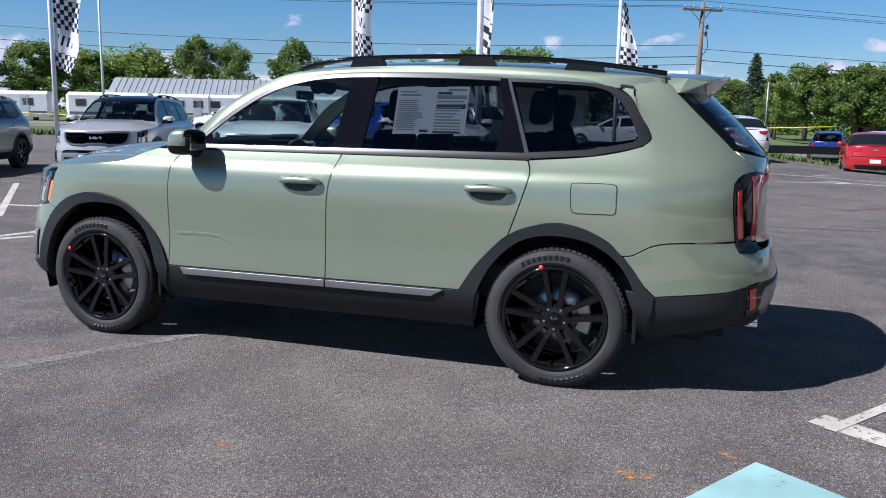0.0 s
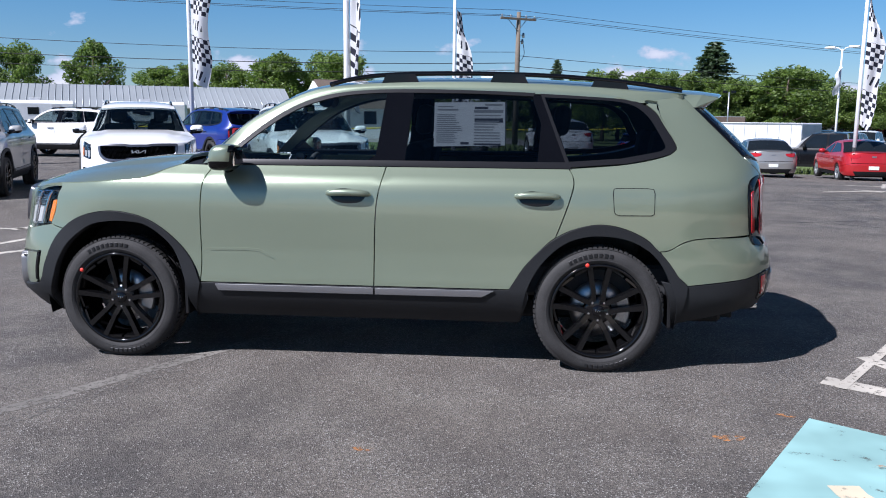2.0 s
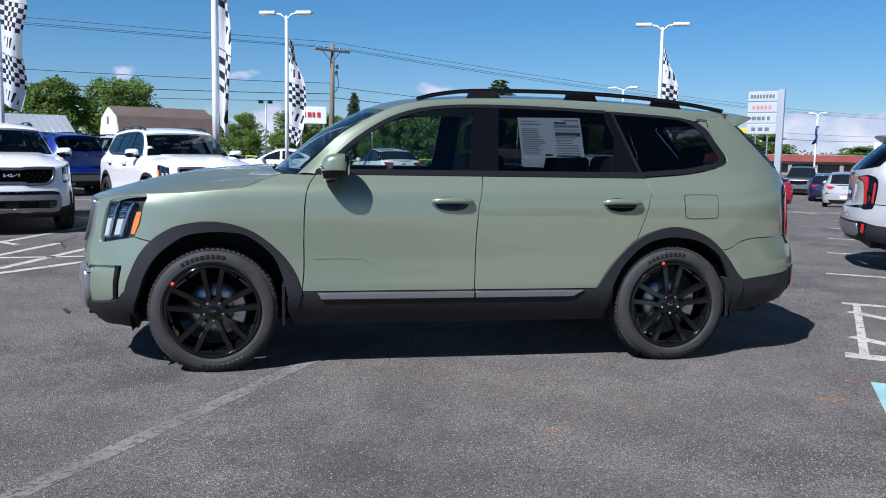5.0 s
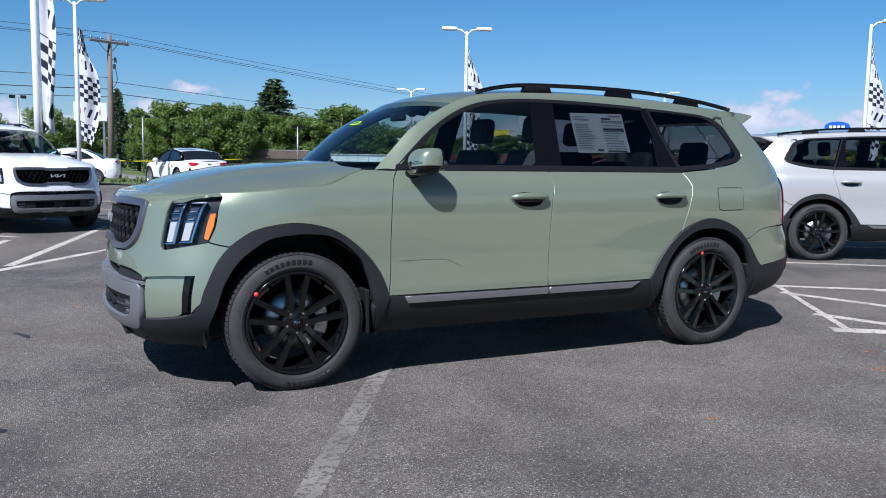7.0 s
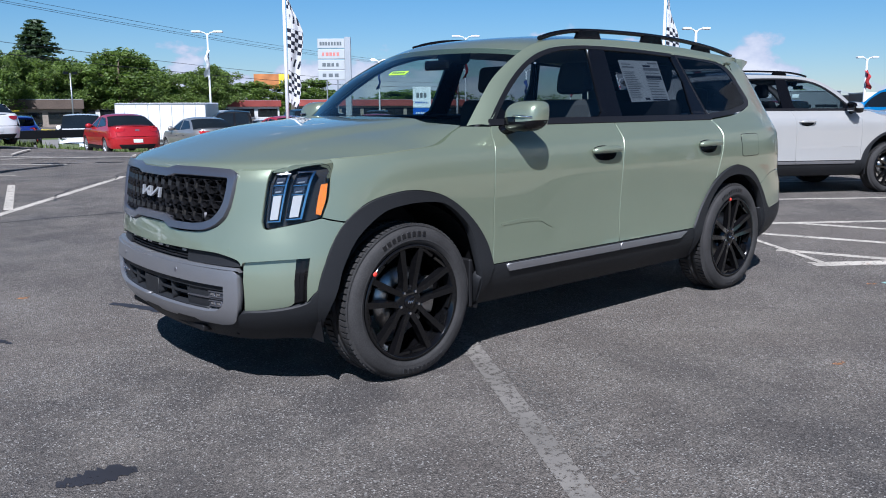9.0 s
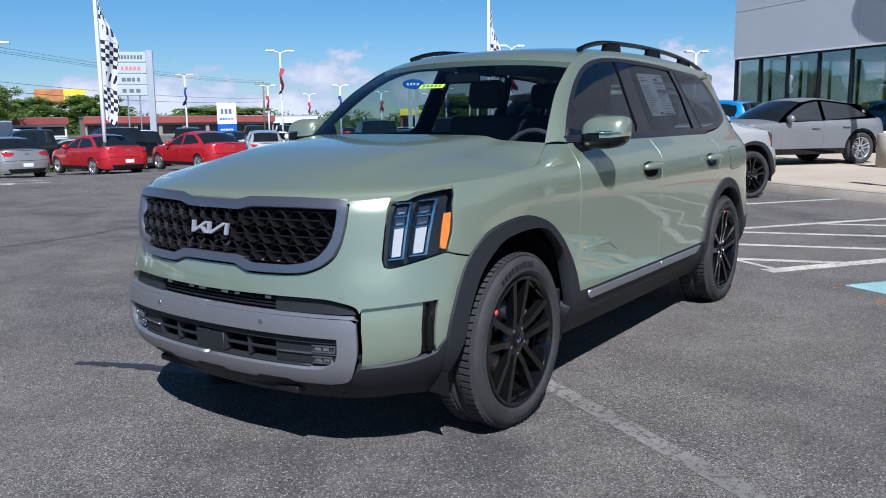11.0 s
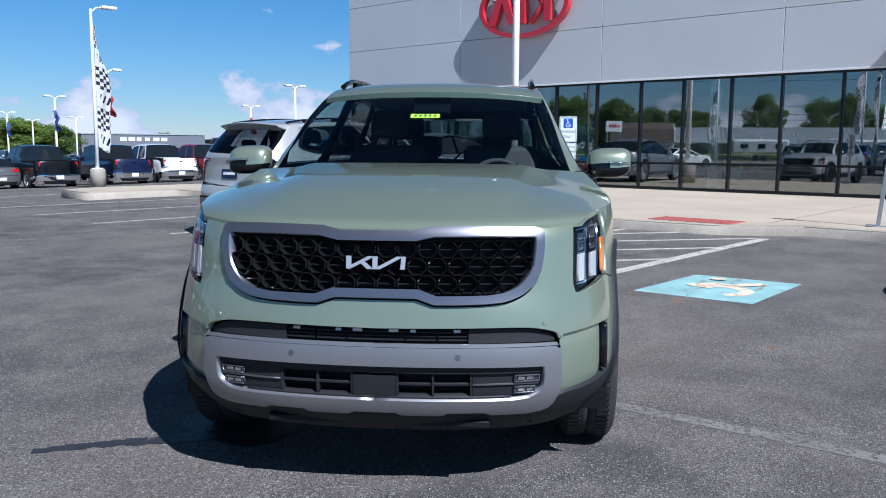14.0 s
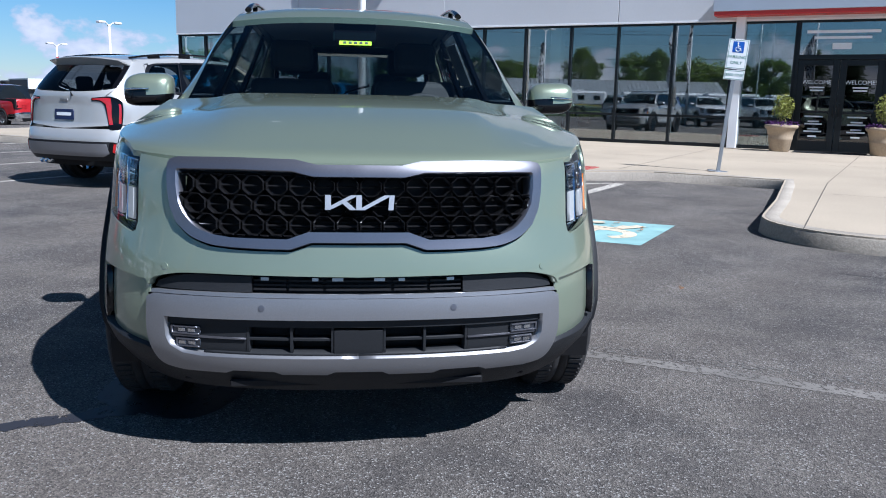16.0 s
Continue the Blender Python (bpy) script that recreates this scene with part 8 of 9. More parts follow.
    if not bed and ex - dx > 0.05:
        skin("boot_top", [(E(dx2, b1 + 0.01), (dx, dz)), (E((dx2 + ex) / 2, b1 - 0.01), ((dx + ex) / 2 + 0.02, (dz + ez) / 2 + 0.005)), (E(ex - 0.10, ez - 0.035), (ex + 0.02, ez))], coat, car, power=3.0, across=9, along=3)
    if bed:
        bm = bmesh.new()
        box(bm, (dx + 0.03, -W + 0.10, 0.82), (ex - 0.04, W - 0.10, 0.86), 0.0)
        part("bed_floor", bm, BLACK_PLASTIC, car, "dark load bed liner")
        for side in (-1, 1):
            bm = bmesh.new()
            box(bm, (dx + 0.03, side * (W - 0.10) - 0.05, 0.84), (ex - 0.06, side * (W - 0.10) + 0.05, b1 + 0.05), 0.015)
            part("bed_rail", bm, BLACK_PLASTIC, car)
        bm = bmesh.new()
        box(bm, (dx - 0.01, -W * 0.93, 0.6), (dx + 0.04, W * 0.93, dz), 0.01)
        part("cab_back", bm, coat, car)
    # side glass in its painted frame
    panel("window_frame", sh, [[(X, cx + 0.20, b0 + 0.015), (X, (cx + hx) / 2 + 0.10, (b0 + hz - 0.05) / 2 + 0.02), (X, hx2, hz - 0.038)], [(X, hx2, hz - 0.038), (X, ox, top), (X, tx2, tz - 0.043)], [(X, tx2, tz - 0.043), (X, (tx2 + dx2) / 2, (tz + dz) / 2 - 0.02), (X, dx2, b1 + 0.02)], [(X, dx2, b1 - 0.02), (X, cx + 0.22, b0 - 0.02)]], coat, car, off=-0.004, depth=0.01, cell=0.14)
    zt = lambda x: float(np.interp(x, (hx2, ox, tx2), (hz - 0.085, top - 0.045, tz - 0.095)))
    panel("front_window", sh, [[(X, cx + 0.42, b0 + 0.035), (X, (cx + hx) / 2 + 0.22, (b0 + hz) / 2 - 0.01), (X, hx2 + 0.10, zt(hx2))], [(X, hx2 + 0.10, zt(hx2)), (X, jb - 0.05, zt(jb))], [(X, jb - 0.04, b0 + 0.035)]], CAR_GLASS, car, "dark side glass", off=0.004, depth=0.006, cell=0.14)
    rear = [(X, tx2 - 0.12, zt(tx2 - 0.12)), (X, (tx2 + dx2) / 2 - 0.16, (tz + b1) / 2 - 0.03), (X, dx2 - 0.30, b1 + 0.05)] if not bed else [(X, tx2 - 0.14, zt(tx2 - 0.14)), (X, dx2 - 0.14, b1 + 0.04)]
    panel("rear_window_side", sh, [[(X, jb + 0.05, zt(jb)), (X, tx2 - 0.12, zt(tx2 - 0.12))], rear, [(X, jb + 0.06, b0 + 0.04)]], CAR_GLASS, car, "dark side glass", off=0.004, depth=0.006, cell=0.14)
    # small parts
    for side in (-1, 1):
        for x in (jb - 0.25, jc2 - 0.22 if not bed else jc - 0.22):
            bm = bmesh.new()
            p = P(x, belt(x) - 0.16, 0.02)
            box(bm, (p.x - 0.10, side * abs(p.y) - 0.02, p.z - 0.015), (p.x + 0.10, side * abs(p.y) + 0.02, p.z + 0.015), 0.008)
            part("door_handle", bm, coat, car)
        mir = new("door_mirror")
        mir.parent = car
        bm = bmesh.new()
        mx, mz = cx + 0.46, b0 + 0.08
        my = abs(P(mx, mz).y) + 0.12
        bmesh.ops.create_uvsphere(bm, u_segments=10, v_segments=7, radius=1.0, matrix=Matrix.Translation((mx, side * my, mz)) @ Matrix.Diagonal((0.08, 0.12, 0.09 if not bed else 0.14, 1)))
        for f in bm.faces:
            f.smooth = True
        part("mirror_cap", bm, coat, mir)
        bm = bmesh.new()
        tube(bm, [(mx, side * (my - 0.16), mz - 0.07), (mx, side * (my - 0.02), mz - 0.05)], 0.03, 6)
        part("mirror_arm", bm, BLACK_PLASTIC, mir)
        for x in (xf, xr):
            w = add_wheel(car, pose(x, side * (W - 0.12), r) if side < 0 else pose(x, side * (W - 0.12), r, 0, 0, 180), source)
            bm = bmesh.new()
            ring_ = [(ra * math.cos(t), ra * math.sin(t)) for t in np.linspace(-0.1, math.pi + 0.1, 12)]
            rows = [[bm.verts.new((x + u, side * y, r + v)) for u, v in ring_] for y in (W - 0.02, W - 0.40)]
            for k in range(len(ring_) - 1):
                bm.faces.new((rows[0][k], rows[0][k + 1], rows[1][k + 1], rows[1][k]))
            bm.faces.new(rows[1])
            part("wheel_well", bm, BLACK_PLASTIC, car)
    bm = bmesh.new()
    box(bm, (x0 + 0.25, -W * 0.78, sill - 0.06), (x1 - 0.25, W * 0.78, sill + 0.10), 0.02)
    part("underbody", bm, BLACK_PLASTIC, car)
    return car


WHEEL_S = wheel(0.315, 0.215, 0.205, "plain", False, ALLOY)
WHEEL_M = wheel(0.365, 0.255, 0.235, "plain", False, ALLOY)
WHEEL_L = wheel(0.41, 0.260, 0.27, "plain", False, ALLOY)
RED_SEDAN = vehicle("sedan", "bright red four-door sedan with silver wheels", SEDAN, PAINT_RED, WHEEL_S, on_ground(13.0, 25.1, facing(0.08, 1.0)))
EV = vehicle("crossover", "satin grey coupe-like crossover on the pavement", CROSS, MATTE_GREY, WHEEL_M, pose(16.48, 2.08, 0.15, 0, 0, facing(-0.78, 0.62)), lower=GLOSS_BLACK)
BLUE_HATCH = vehicle("compact_suv", "bright blue compact SUV beside the showroom", HATCH, PAINT_BRIGHTBLUE, WHEEL_S, pose(21.6, 5.3, 0.15, 0, 0, facing(0.50, 0.866)), lower=CLAD)
TRUCK = vehicle("pickup", "white crew-cab pickup with a chrome rear bumper", PICKUP, PAINT_WHITE, WHEEL_L, on_ground(9.6, 38.6, facing(0.3, 0.95)))
for w in (WHEEL, WHEEL_S, WHEEL_M, WHEEL_L):
    drop(w)
SMALL = ("brake_disc", "brake_caliper", "emblem", "hub_cap", "underbody", "mirror_arm")
TINY = SMALL + ("wheel_well", "door_handle", "sill", "tail_badge")
NEAR = {k: plainer(v, SMALL) for k, v in (("sedan", RED_SEDAN), ("cross", EV), ("compact", BLUE_HATCH), ("pickup", TRUCK))}
FAR = {k: plainer(v, TINY) for k, v in NEAR.items()}


def another(source, was, x, y, heading, coat, label, far=False):
    car = copy_thing((FAR if far else NEAR)[source], on_ground(x, y, facing(*heading)))
    recolour(car, {was: coat} if was is not coat else {})
    return tagged(car, label, "pickup" if source == "pickup" else "car", LOT)


def sedan(*a): return another("sedan", PAINT_RED, *a)
def crossover(*a): return another("cross", MATTE_GREY, *a)
def compact(*a): return another("compact", PAINT_BRIGHTBLUE, *a)
def pickup(*a): return another("pickup", PAINT_WHITE, *a)


AWAY = (0.08, 1.0)
sedan(15.7, 22.8, AWAY, PAINT_RED, "bright red four-door sedan with silver wheels")
sedan(10.2, 26.6, AWAY, PAINT_GREY, "grey four-door sedan beside red ones")
sedan(7.2, 26.8, AWAY, PAINT_RED, "bright red four-door sedan with silver wheels")
crossover(2.6, 28.9, (-0.23, 0.97), PAINT_WHITE, "white crossover near the grass verge")
sedan(-1.9, 30.2, (-1.0, 0.1), PAINT_WHITE, "white four-door sedan near the grass verge")



def rear_at(make, x, y, heading, half, coat, label):
    """Places a vehicle by the middle of its tail."""
    h = Vector(heading).normalized()
    return make(x + h.x * half, y + h.y * half, heading, coat, label)


ROW = (0.62, 0.78)
rear_at(compact, 22.4, 26.3, ROW, 2.15, PAINT_SILVER, "silver hatchback in a row of pickups")
rear_at(pickup, 24.6, 25.2, ROW, 2.92, PAINT_WHITE, "white crew-cab pickup with a chrome rear bumper")
rear_at(pickup, 26.0, 21.9, ROW, 2.92, PAINT_BLACK, "black crew-cab pickup with a chrome rear bumper")
rear_at(sedan, 28.2, 21.8, ROW, 2.2, PAINT_DARKGREY, "dark grey sedan between black pickups")
rear_at(pickup, 28.9, 19.6, ROW, 2.92, PAINT_BLACK, "black crew-cab pickup with a chrome rear bumper")
rear_at(pickup, 31.4, 17.4, ROW, 2.92, PAINT_NAVY, "navy blue crew-cab pickup with a chrome rear bumper")
rear_at(pickup, 33.4, 16.0, ROW, 2.92, PAINT_WHITE, "white crew-cab pickup with a chrome rear bumper")
rear_at(pickup, 36.0, 14.6, ROW, 2.92, PAINT_RED, "red crew-cab pickup with a chrome rear bumper")
# behind the red sedans
pickup(15.0, 33.6, (-0.9, 0.4), PAINT_BLACK, "dark pickup behind the red sedans")
pickup(22.6, 36.4, (0.35, 0.94), PAINT_WHITE, "white crew-cab pickup behind the red sedans")
compact(19.2, 37.6, (-0.8, 0.6), PAINT_BLACK, "black compact SUV behind the red sedans")
pickup(17.9, 31.4, (0.2, 0.98), PAINT_BLACK, "black pickup behind the red sedans")
# rows of stock farther off
LONG = Vector((0.69, -0.73))
DEEP = Vector((0.73, 0.69))
rng = random.Random(11)
COATS = [(PAINT_WHITE, "white"), (PAINT_WHITE, "white"), (PAINT_SILVER, "silver grey"), (PAINT_DARKGREY, "dark grey"), (PAINT_BLACK, "black"), (PAINT_RED, "red"), (PAINT_RED, "red"), (PAINT_NAVY, "navy blue")]
for deep in (13.0, 22.0, 38.0, 56.0):
    for k in range(-8, 12):
        p = Vector((25.0, 25.5)) + DEEP * deep + LONG * (k * 3.1 + rng.uniform(-0.25, 0.25))
        if rng.random() < 0.30 or p.y < 9 or p.y > 62 or (30 < p.x < 48 and 50 < p.y < 66):
            continue
        coat, word = COATS[rng.randrange(len(COATS))]
        make, kind = ((pickup, "pickup"), (compact, "compact SUV"), (compact, "compact SUV"), (sedan, "sedan"))[rng.randrange(4)]
        away = ROW if rng.random() < 0.6 else (-ROW[0], -ROW[1])
        make(p.x, p.y, away, coat, word + " " + kind + " in a far row of stock", True)
another_suv(30.5, 35.5, (-0.85, 0.5), PAINT_WHITE, "white SUV in the far stock rows")


def build_trailer():
    root = thing("box_trailer", "white enclosed box trailer standing on the asphalt", "trailer", on_ground(13.4, 37.1, -44))
    bm = bmesh.new()
    box(bm, (-2.3, -1.05, 0.45), (2.3, 1.05, 2.45), 0.06, seg=2)
    part("body", bm, WHITE_METAL, root)
    for z in (0.47, 2.40):
        for side in (-1, 1):
            bm = bmesh.new()
            box(bm, (-2.28, side * 1.055 - 0.01, z - 0.05), (2.28, side * 1.055 + 0.01, z + 0.03), 0.004)
            part("edge_trim", bm, GALV, root)
    for k in range(-3, 4):
        bm = bmesh.new()
        box(bm, (k * 0.6 - 0.012, -1.056, 0.55), (k * 0.6 + 0.012, -1.050, 2.34), 0.0)
        part("panel_rib", bm, GALV, root)
    for x in (0.0, 0.72):
        for side in (-1, 1):
            bm = bmesh.new()
            lathe(bm, [(0.0, -0.08), (0.20, -0.08), (0.22, -0.09), (0.32, -0.085), (0.34, -0.05), (0.34, 0.05), (0.32, 0.085), (0.0, 0.08)], 24, pose(x, side * 0.98, 0.34 - 0.01, 90, 0, 0))
            part("tyre", bm, RUBBER, root)
    bm = bmesh.new()
    tube(bm, [(-3.4, 0, 0.45), (-2.3, -0.6, 0.45)], 0.04, 6)
    tube(bm, [(-3.4, 0, 0.45), (-2.3, 0.6, 0.45)], 0.04, 6)
    tube(bm, [(-3.2, 0, 0.0), (-3.2, 0, 0.6)], 0.035, 6)
    part("drawbar", bm, BLACK_PLASTIC, root)


build_trailer()
another_suv(7.9, 43.0, (0.25, 1.0), PAINT_BLUE, "dark blue SUV on the grass verge by a trailer")
# cars inside the showroom
for make, s, m, way, coat, words in ((sedan, 1.55, -3.7, -ALONG, PAINT_WHITE, "white sedan shown inside the showroom"), (crossover, 6.3, -4.3, OUT, PAINT_DARKGREY, "dark grey crossover shown inside the showroom"), (compact, 11.0, -4.0, ALONG, PAINT_BRIGHTBLUE, "bright blue compact SUV shown inside the showroom")):
    p = sm(s, m)
    inside = make(p.x, p.y, way, coat, words)
    inside.location.z = KERB + 0.012
for ob in [SUV_NEAR, SUV_FAR] + list(NEAR.values()) + list(FAR.values()):
    drop(ob)


# ---- poles on the car park ----
POLES = "lamp poles of the car park"
lamp_pole(-9.8, 21.0, 8.4, (0.95, -0.3), banner=4.6, heads=2, group=POLES, seed=2, ban_top=7.2, ban_width=0.85)
lamp_pole(-2.65, 11.7, 7.2, (0.95, -0.3), banner=4.7, heads=2, group=POLES, seed=5, ban_top=6.5, ban_width=0.32)
lamp_pole(-1.43, 25.2, 6.2, (0.95, -0.3), banner=3.7, heads=2, group=POLES, seed=3, ban_top=5.4, ban_width=0.62)
lamp_pole(12.5, 23.8, 6.7, (0.9, -0.4), banner=4.3, heads=2, group=POLES, seed=7, ban_top=6.2, ban_width=0.55)
lamp_pole(-17.1, 15.2, 7.6, (0.9, 0.4), banner=3.6, heads=2, group=POLES, seed=9, ban_top=6.2, ban_width=1.0)
lamp_pole(25.8, 16.2, 6.9, (0.7, -0.7), banner=4.7, heads=1, base=True, group=POLES, seed=4, ban_top=6.3, ban_width=0.55)
lamp_pole(15.8, -0.3, 8.5, (0.82, -0.58), heads=0, base=True, group=POLES, z=0.15, radius=0.10)
lamp_pole(-30.5, 32.8, 9.0, (0.7, 0.7), heads=1, group=POLES)
lamp_pole(20.1, 46.2, 6.85, (0.8, -0.6), heads=2, group=POLES, flag=SIGN_WHITE, seed=12)
lamp_pole(36.5, 39.8, 7.0, (0.75, -0.66), heads=2, group=POLES, flag=CLOTH_RED, seed=13)
FLAGS = (CLOTH_RED, CLOTH_BLUE, SIGN_WHITE)
for k, (x, y, top, f) in enumerate([(34.7, 20.3, 5.6, CLOTH_RED), (43, 13, 5.2, None), (53.6, 19.3, 4.9, CLOTH_RED), (48, 31, 5.6, CLOTH_BLUE), (49.3, 45.9, 5.2, CLOTH_BLUE), (41.5, 56.7, 6.2, CLOTH_BLUE), (50, 55.6, 5.5, CLOTH_RED), (60, 60, 5.0, CLOTH_RED), (66, 55, 5.2, CLOTH_RED), (72, 60, 5.4, CLOTH_BLUE), (76, 56, 5.2, CLOTH_RED), (79, 52, 5.0, None), (64, 45, 5.2, CLOTH_BLUE), (70, 42, 5.0, None)]):
    lamp_pole(x, y, top, (0.75, -0.66), heads=2, group=POLES, flag=f, seed=20 + k, radius=0.09)

# ---- utility poles and cables ----


def utility_pole(x, y, top, way):
    root = thing("utility_pole", "weathered wooden utility pole with a crossarm and fittings", "pole", pose(x, y, fall(x, y)), "utility poles")
    top = top - fall(x, y)
    bm = bmesh.new()
    tube(bm, [(0, 0, 0), (0.05, 0, top * 0.5), (0.08, 0, top)], [0.17, 0.145, 0.11], 12)
    part("pole", bm, POLE_WOOD, root)
    w = Vector((*way, 0)).normalized()
    bm = bmesh.new()
    box(bm, (-1.15, -0.05, top - 0.45), (1.15, 0.05, top - 0.33), 0.01, Matrix.Rotation(math.atan2(w.y, w.x), 4, "Z") @ Matrix.Translation((0, -0.14, 0)))
    part("crossarm", bm, POLE_WOOD, root)
    for s in (-1.05, -0.5, 0.5, 1.05):
        bm = bmesh.new()
        lathe(bm, [(0.0, 0.16), (0.03, 0.15), (0.045, 0.09), (0.03, 0.07), (0.045, 0.04), (0.02, 0.0), (0.0, 0.0)], 8, Matrix.Translation(w * s + Vector((-w.y, w.x, 0)) * -0.14 + Vector((0, 0, top - 0.33))))
        part("insulator", bm, GALV, root, "grey insulator")
    for sg in (-1, 1):
        bm = bmesh.new()
        tube(bm, [w * sg * 0.6 + Vector((0, -0.12, top - 0.42)), Vector((0.05, -0.12, top - 1.05))], 0.018, 6)
        part("brace", bm, GALV, root)
    for z, s in ((top - 1.25, 0.42), (top - 1.6, 0.36)):
        bm = bmesh.new()
        lathe(bm, [(0.0, -0.14), (0.07, -0.13), (0.08, 0.0), (0.05, 0.12), (0.0, 0.14)], 10, Matrix.Translation(w * s + Vector((0, 0, z))))
        tube(bm, [(0.08, 0, z), w * s + Vector((0, 0, z))], 0.02, 5)
        part("cut_out", bm, GALV, root, "grey switch fitting on a bracket")
    bm = bmesh.new()
    tube(bm, spline([w * 0.42 + Vector((0, 0, top - 1.7)), w * 0.5 + Vector((0, 0, top - 2.3)), w * 0.25 + Vector((0, 0, top - 2.7)), Vector((0.17, 0, top - 2.4))], 4), 0.018, 5)
    part("drop_cable", bm, CABLE, root)
    return root


utility_pole(0.8, 42.0, 7.4, (0.85, 0.5))
utility_pole(84.0, 93.0, 7.1, (0.6, -0.8))
utility_pole(-62.0, 31.0, 10.0, (0.3, 0.95))


def cable(name, a, b, sag, radius=0.012):
    a, b = Vector(a), Vector(b)
    bm = bmesh.new()
    tube(bm, [a.lerp(b, k / 24) - Vector((0, 0, sag * 4 * (k / 24) * (1 - k / 24))) for k in range(25)], radius, 5)
    solid(name, bm, CABLE, "thin black overhead cable slung between poles", "cable", "overhead cables", smooth=True)


for s, z in ((-1.0, 7.2), (0.0, 7.5), (1.0, 7.2)):
    cable("overhead_cable", (-62 + s * 0.3, 31 + s, z + 2.6), (0.8 + s * 0.85, 42 + s * 0.5, z), 0.5)
    cable("overhead_cable", (0.8 + s * 0.85, 42 + s * 0.5, z), (84 + s * 0.6, 93 - s * 0.8, z - 0.3), 0.9)
cable("overhead_cable", (-62, 31, 8.2), (0.9, 42, 5.2), 1.0, 0.015)
cable("overhead_cable", (-62, 31, 7.4), (0.9, 42, 4.6), 1.1, 0.020)
cable("overhead_cable", (-62, 31, 6.9), (0.9, 42, 4.2), 1.2, 0.015)
cable("overhead_cable", (0.9, 42, 5.0), (84, 93, 4.6), 0.8, 0.015)
cable("overhead_cable", (0.9, 42, 4.4), (84, 93, 4.1), 0.9, 0.020)

# ---- signs far off ----
ORANGE = material("orange_brown_poster", (0.42, 0.16, 0.05), 0.5, stain=(0.5, 0.35))
YELLOW = material("yellow_poster", (0.75, 0.55, 0.04), 0.5, stain=(0.6, 0.1))
SIGN_GREY = material("grey_sign_mark", (0.12, 0.14, 0.15), 0.5)
SIGN_PINK = material("faded_red_sign_mark", (0.55, 0.20, 0.18), 0.5)
SIGN_PALE = material("pale_grey_sign_panel", (0.42, 0.45, 0.46), 0.5, stain=(0.8, 0.05))
SIGN_SILVER = material("silver_sign_cladding", (0.52, 0.54, 0.56), 0.35, 0.5, stain=(0.7, 0.05))


def flat_box(name, lo, hi, mat, root, label="", bevel=0.01):
    bm = bmesh.new()
    box(bm, lo, hi, bevel)
    return part(name, bm, mat, root, label)


def mark_bars(root, x0, x1, z, h, y, mat, n=6, seed=1):
    """Plain strokes where a name stands."""
    rng_ = random.Random(seed)
    step = (x1 - x0) / n
    for k in range(n):
        flat_box("mark", (x0 + k * step, y - 0.012, z), (x0 + k * step + step * rng_.uniform(0.55, 0.8), y, z + h), mat, root, bevel=0.0)


pylon = thing("pylon_sign", "tall silver dealer sign with four pale grey name panels", "sign", pose(37.2, 57.6, fall(37.2, 57.6), 0, 0, -44))
flat_box("mast", (1.05, -0.22, 0.0), (1.55, 0.22, 8.15), SIGN_SILVER, pylon, "tall silver mast")
for x in (-0.6, 0.35):
    flat_box("post", (x - 0.05, -0.05, 0.0), (x + 0.05, 0.05, 4.6), GALV, pylon)
for k, (z, mat, n) in enumerate(((7.20, SIGN_GREY, 8), (6.30, SIGN_PINK, 5), (5.40, SIGN_GREY, 4), (4.50, SIGN_GREY, 3))):
    flat_box("name_panel", (-1.35, -0.14, z), (1.03, 0.14, z + 0.82), SIGN_PALE, pylon, "pale grey name panel with plain strokes", 0.03)
    mark_bars(pylon, -0.95 if n < 6 else -1.15, 0.65 if n < 6 else 0.85, z + 0.25, 0.30, -0.142, mat, n, k)
billboard = thing("billboard", "wide roadside billboard with orange and yellow pictures", "billboard", pose(81.0, 144.0, fall(81, 144), 0, 0, -33))
flat_box("poster", (-4.3, -0.15, 5.5), (0.6, 0.15, 8.4), ORANGE, billboard, "orange-brown poster")
flat_box("poster", (0.6, -0.15, 5.5), (4.3, 0.15, 8.4), YELLOW, billboard, "yellow and white poster")
mark_bars(billboard, 1.0, 4.0, 6.6, 0.5, -0.16, SIGN_WHITE, 5, 3)
for x in (-3.0, 0.0, 3.0):
    flat_box("post", (x - 0.15, 0.0, 0.0), (x + 0.15, 0.3, 5.6), GALV, billboard)
oval = thing("oval_sign", "blue oval dealer sign on twin white posts", "sign", pose(107.5, 82.0, fall(107.5, 82), 0, 0, -52))
for x in (-0.55, 0.55):
    flat_box("post", (x - 0.35, -0.2, 0.0), (x + 0.35, 0.2, 7.3), SIGN_SILVER, oval, "white post")
bm = bmesh.new()
lathe(bm, [(0.0, -0.2), (1.0, -0.2), (1.0, 0.2), (0.0, 0.2)], 40, Matrix.Translation((0, 0, 8.1)) @ Matrix.Diagonal((1.8, 1, 0.82, 1)) @ Matrix.Rotation(radians(90), 4, "X"), smooth=False)
part("face", bm, SIGN_BLUE, oval, "blue oval with white strokes")
mark_bars(oval, -1.1, 1.15, 7.9, 0.4, -0.205, SIGN_WHITE, 4, 9)
ad = thing("roadside_banner_board", "tall white and blue roadside board", "sign", pose(73.3, 89.0, fall(73, 89), 0, 0, -40))
flat_box("board", (-1.3, -0.1, 1.9), (1.3, 0.1, 4.9), SIGN_WHITE, ad, "white board")
flat_box("lower_board", (-1.3, -0.1, 0.3), (1.3, 0.1, 1.85), SIGN_BLUE, ad, "blue board")
mark_bars(ad, -0.8, 0.8, 3.3, 0.7, -0.11, SIGN_GREY, 3, 5)
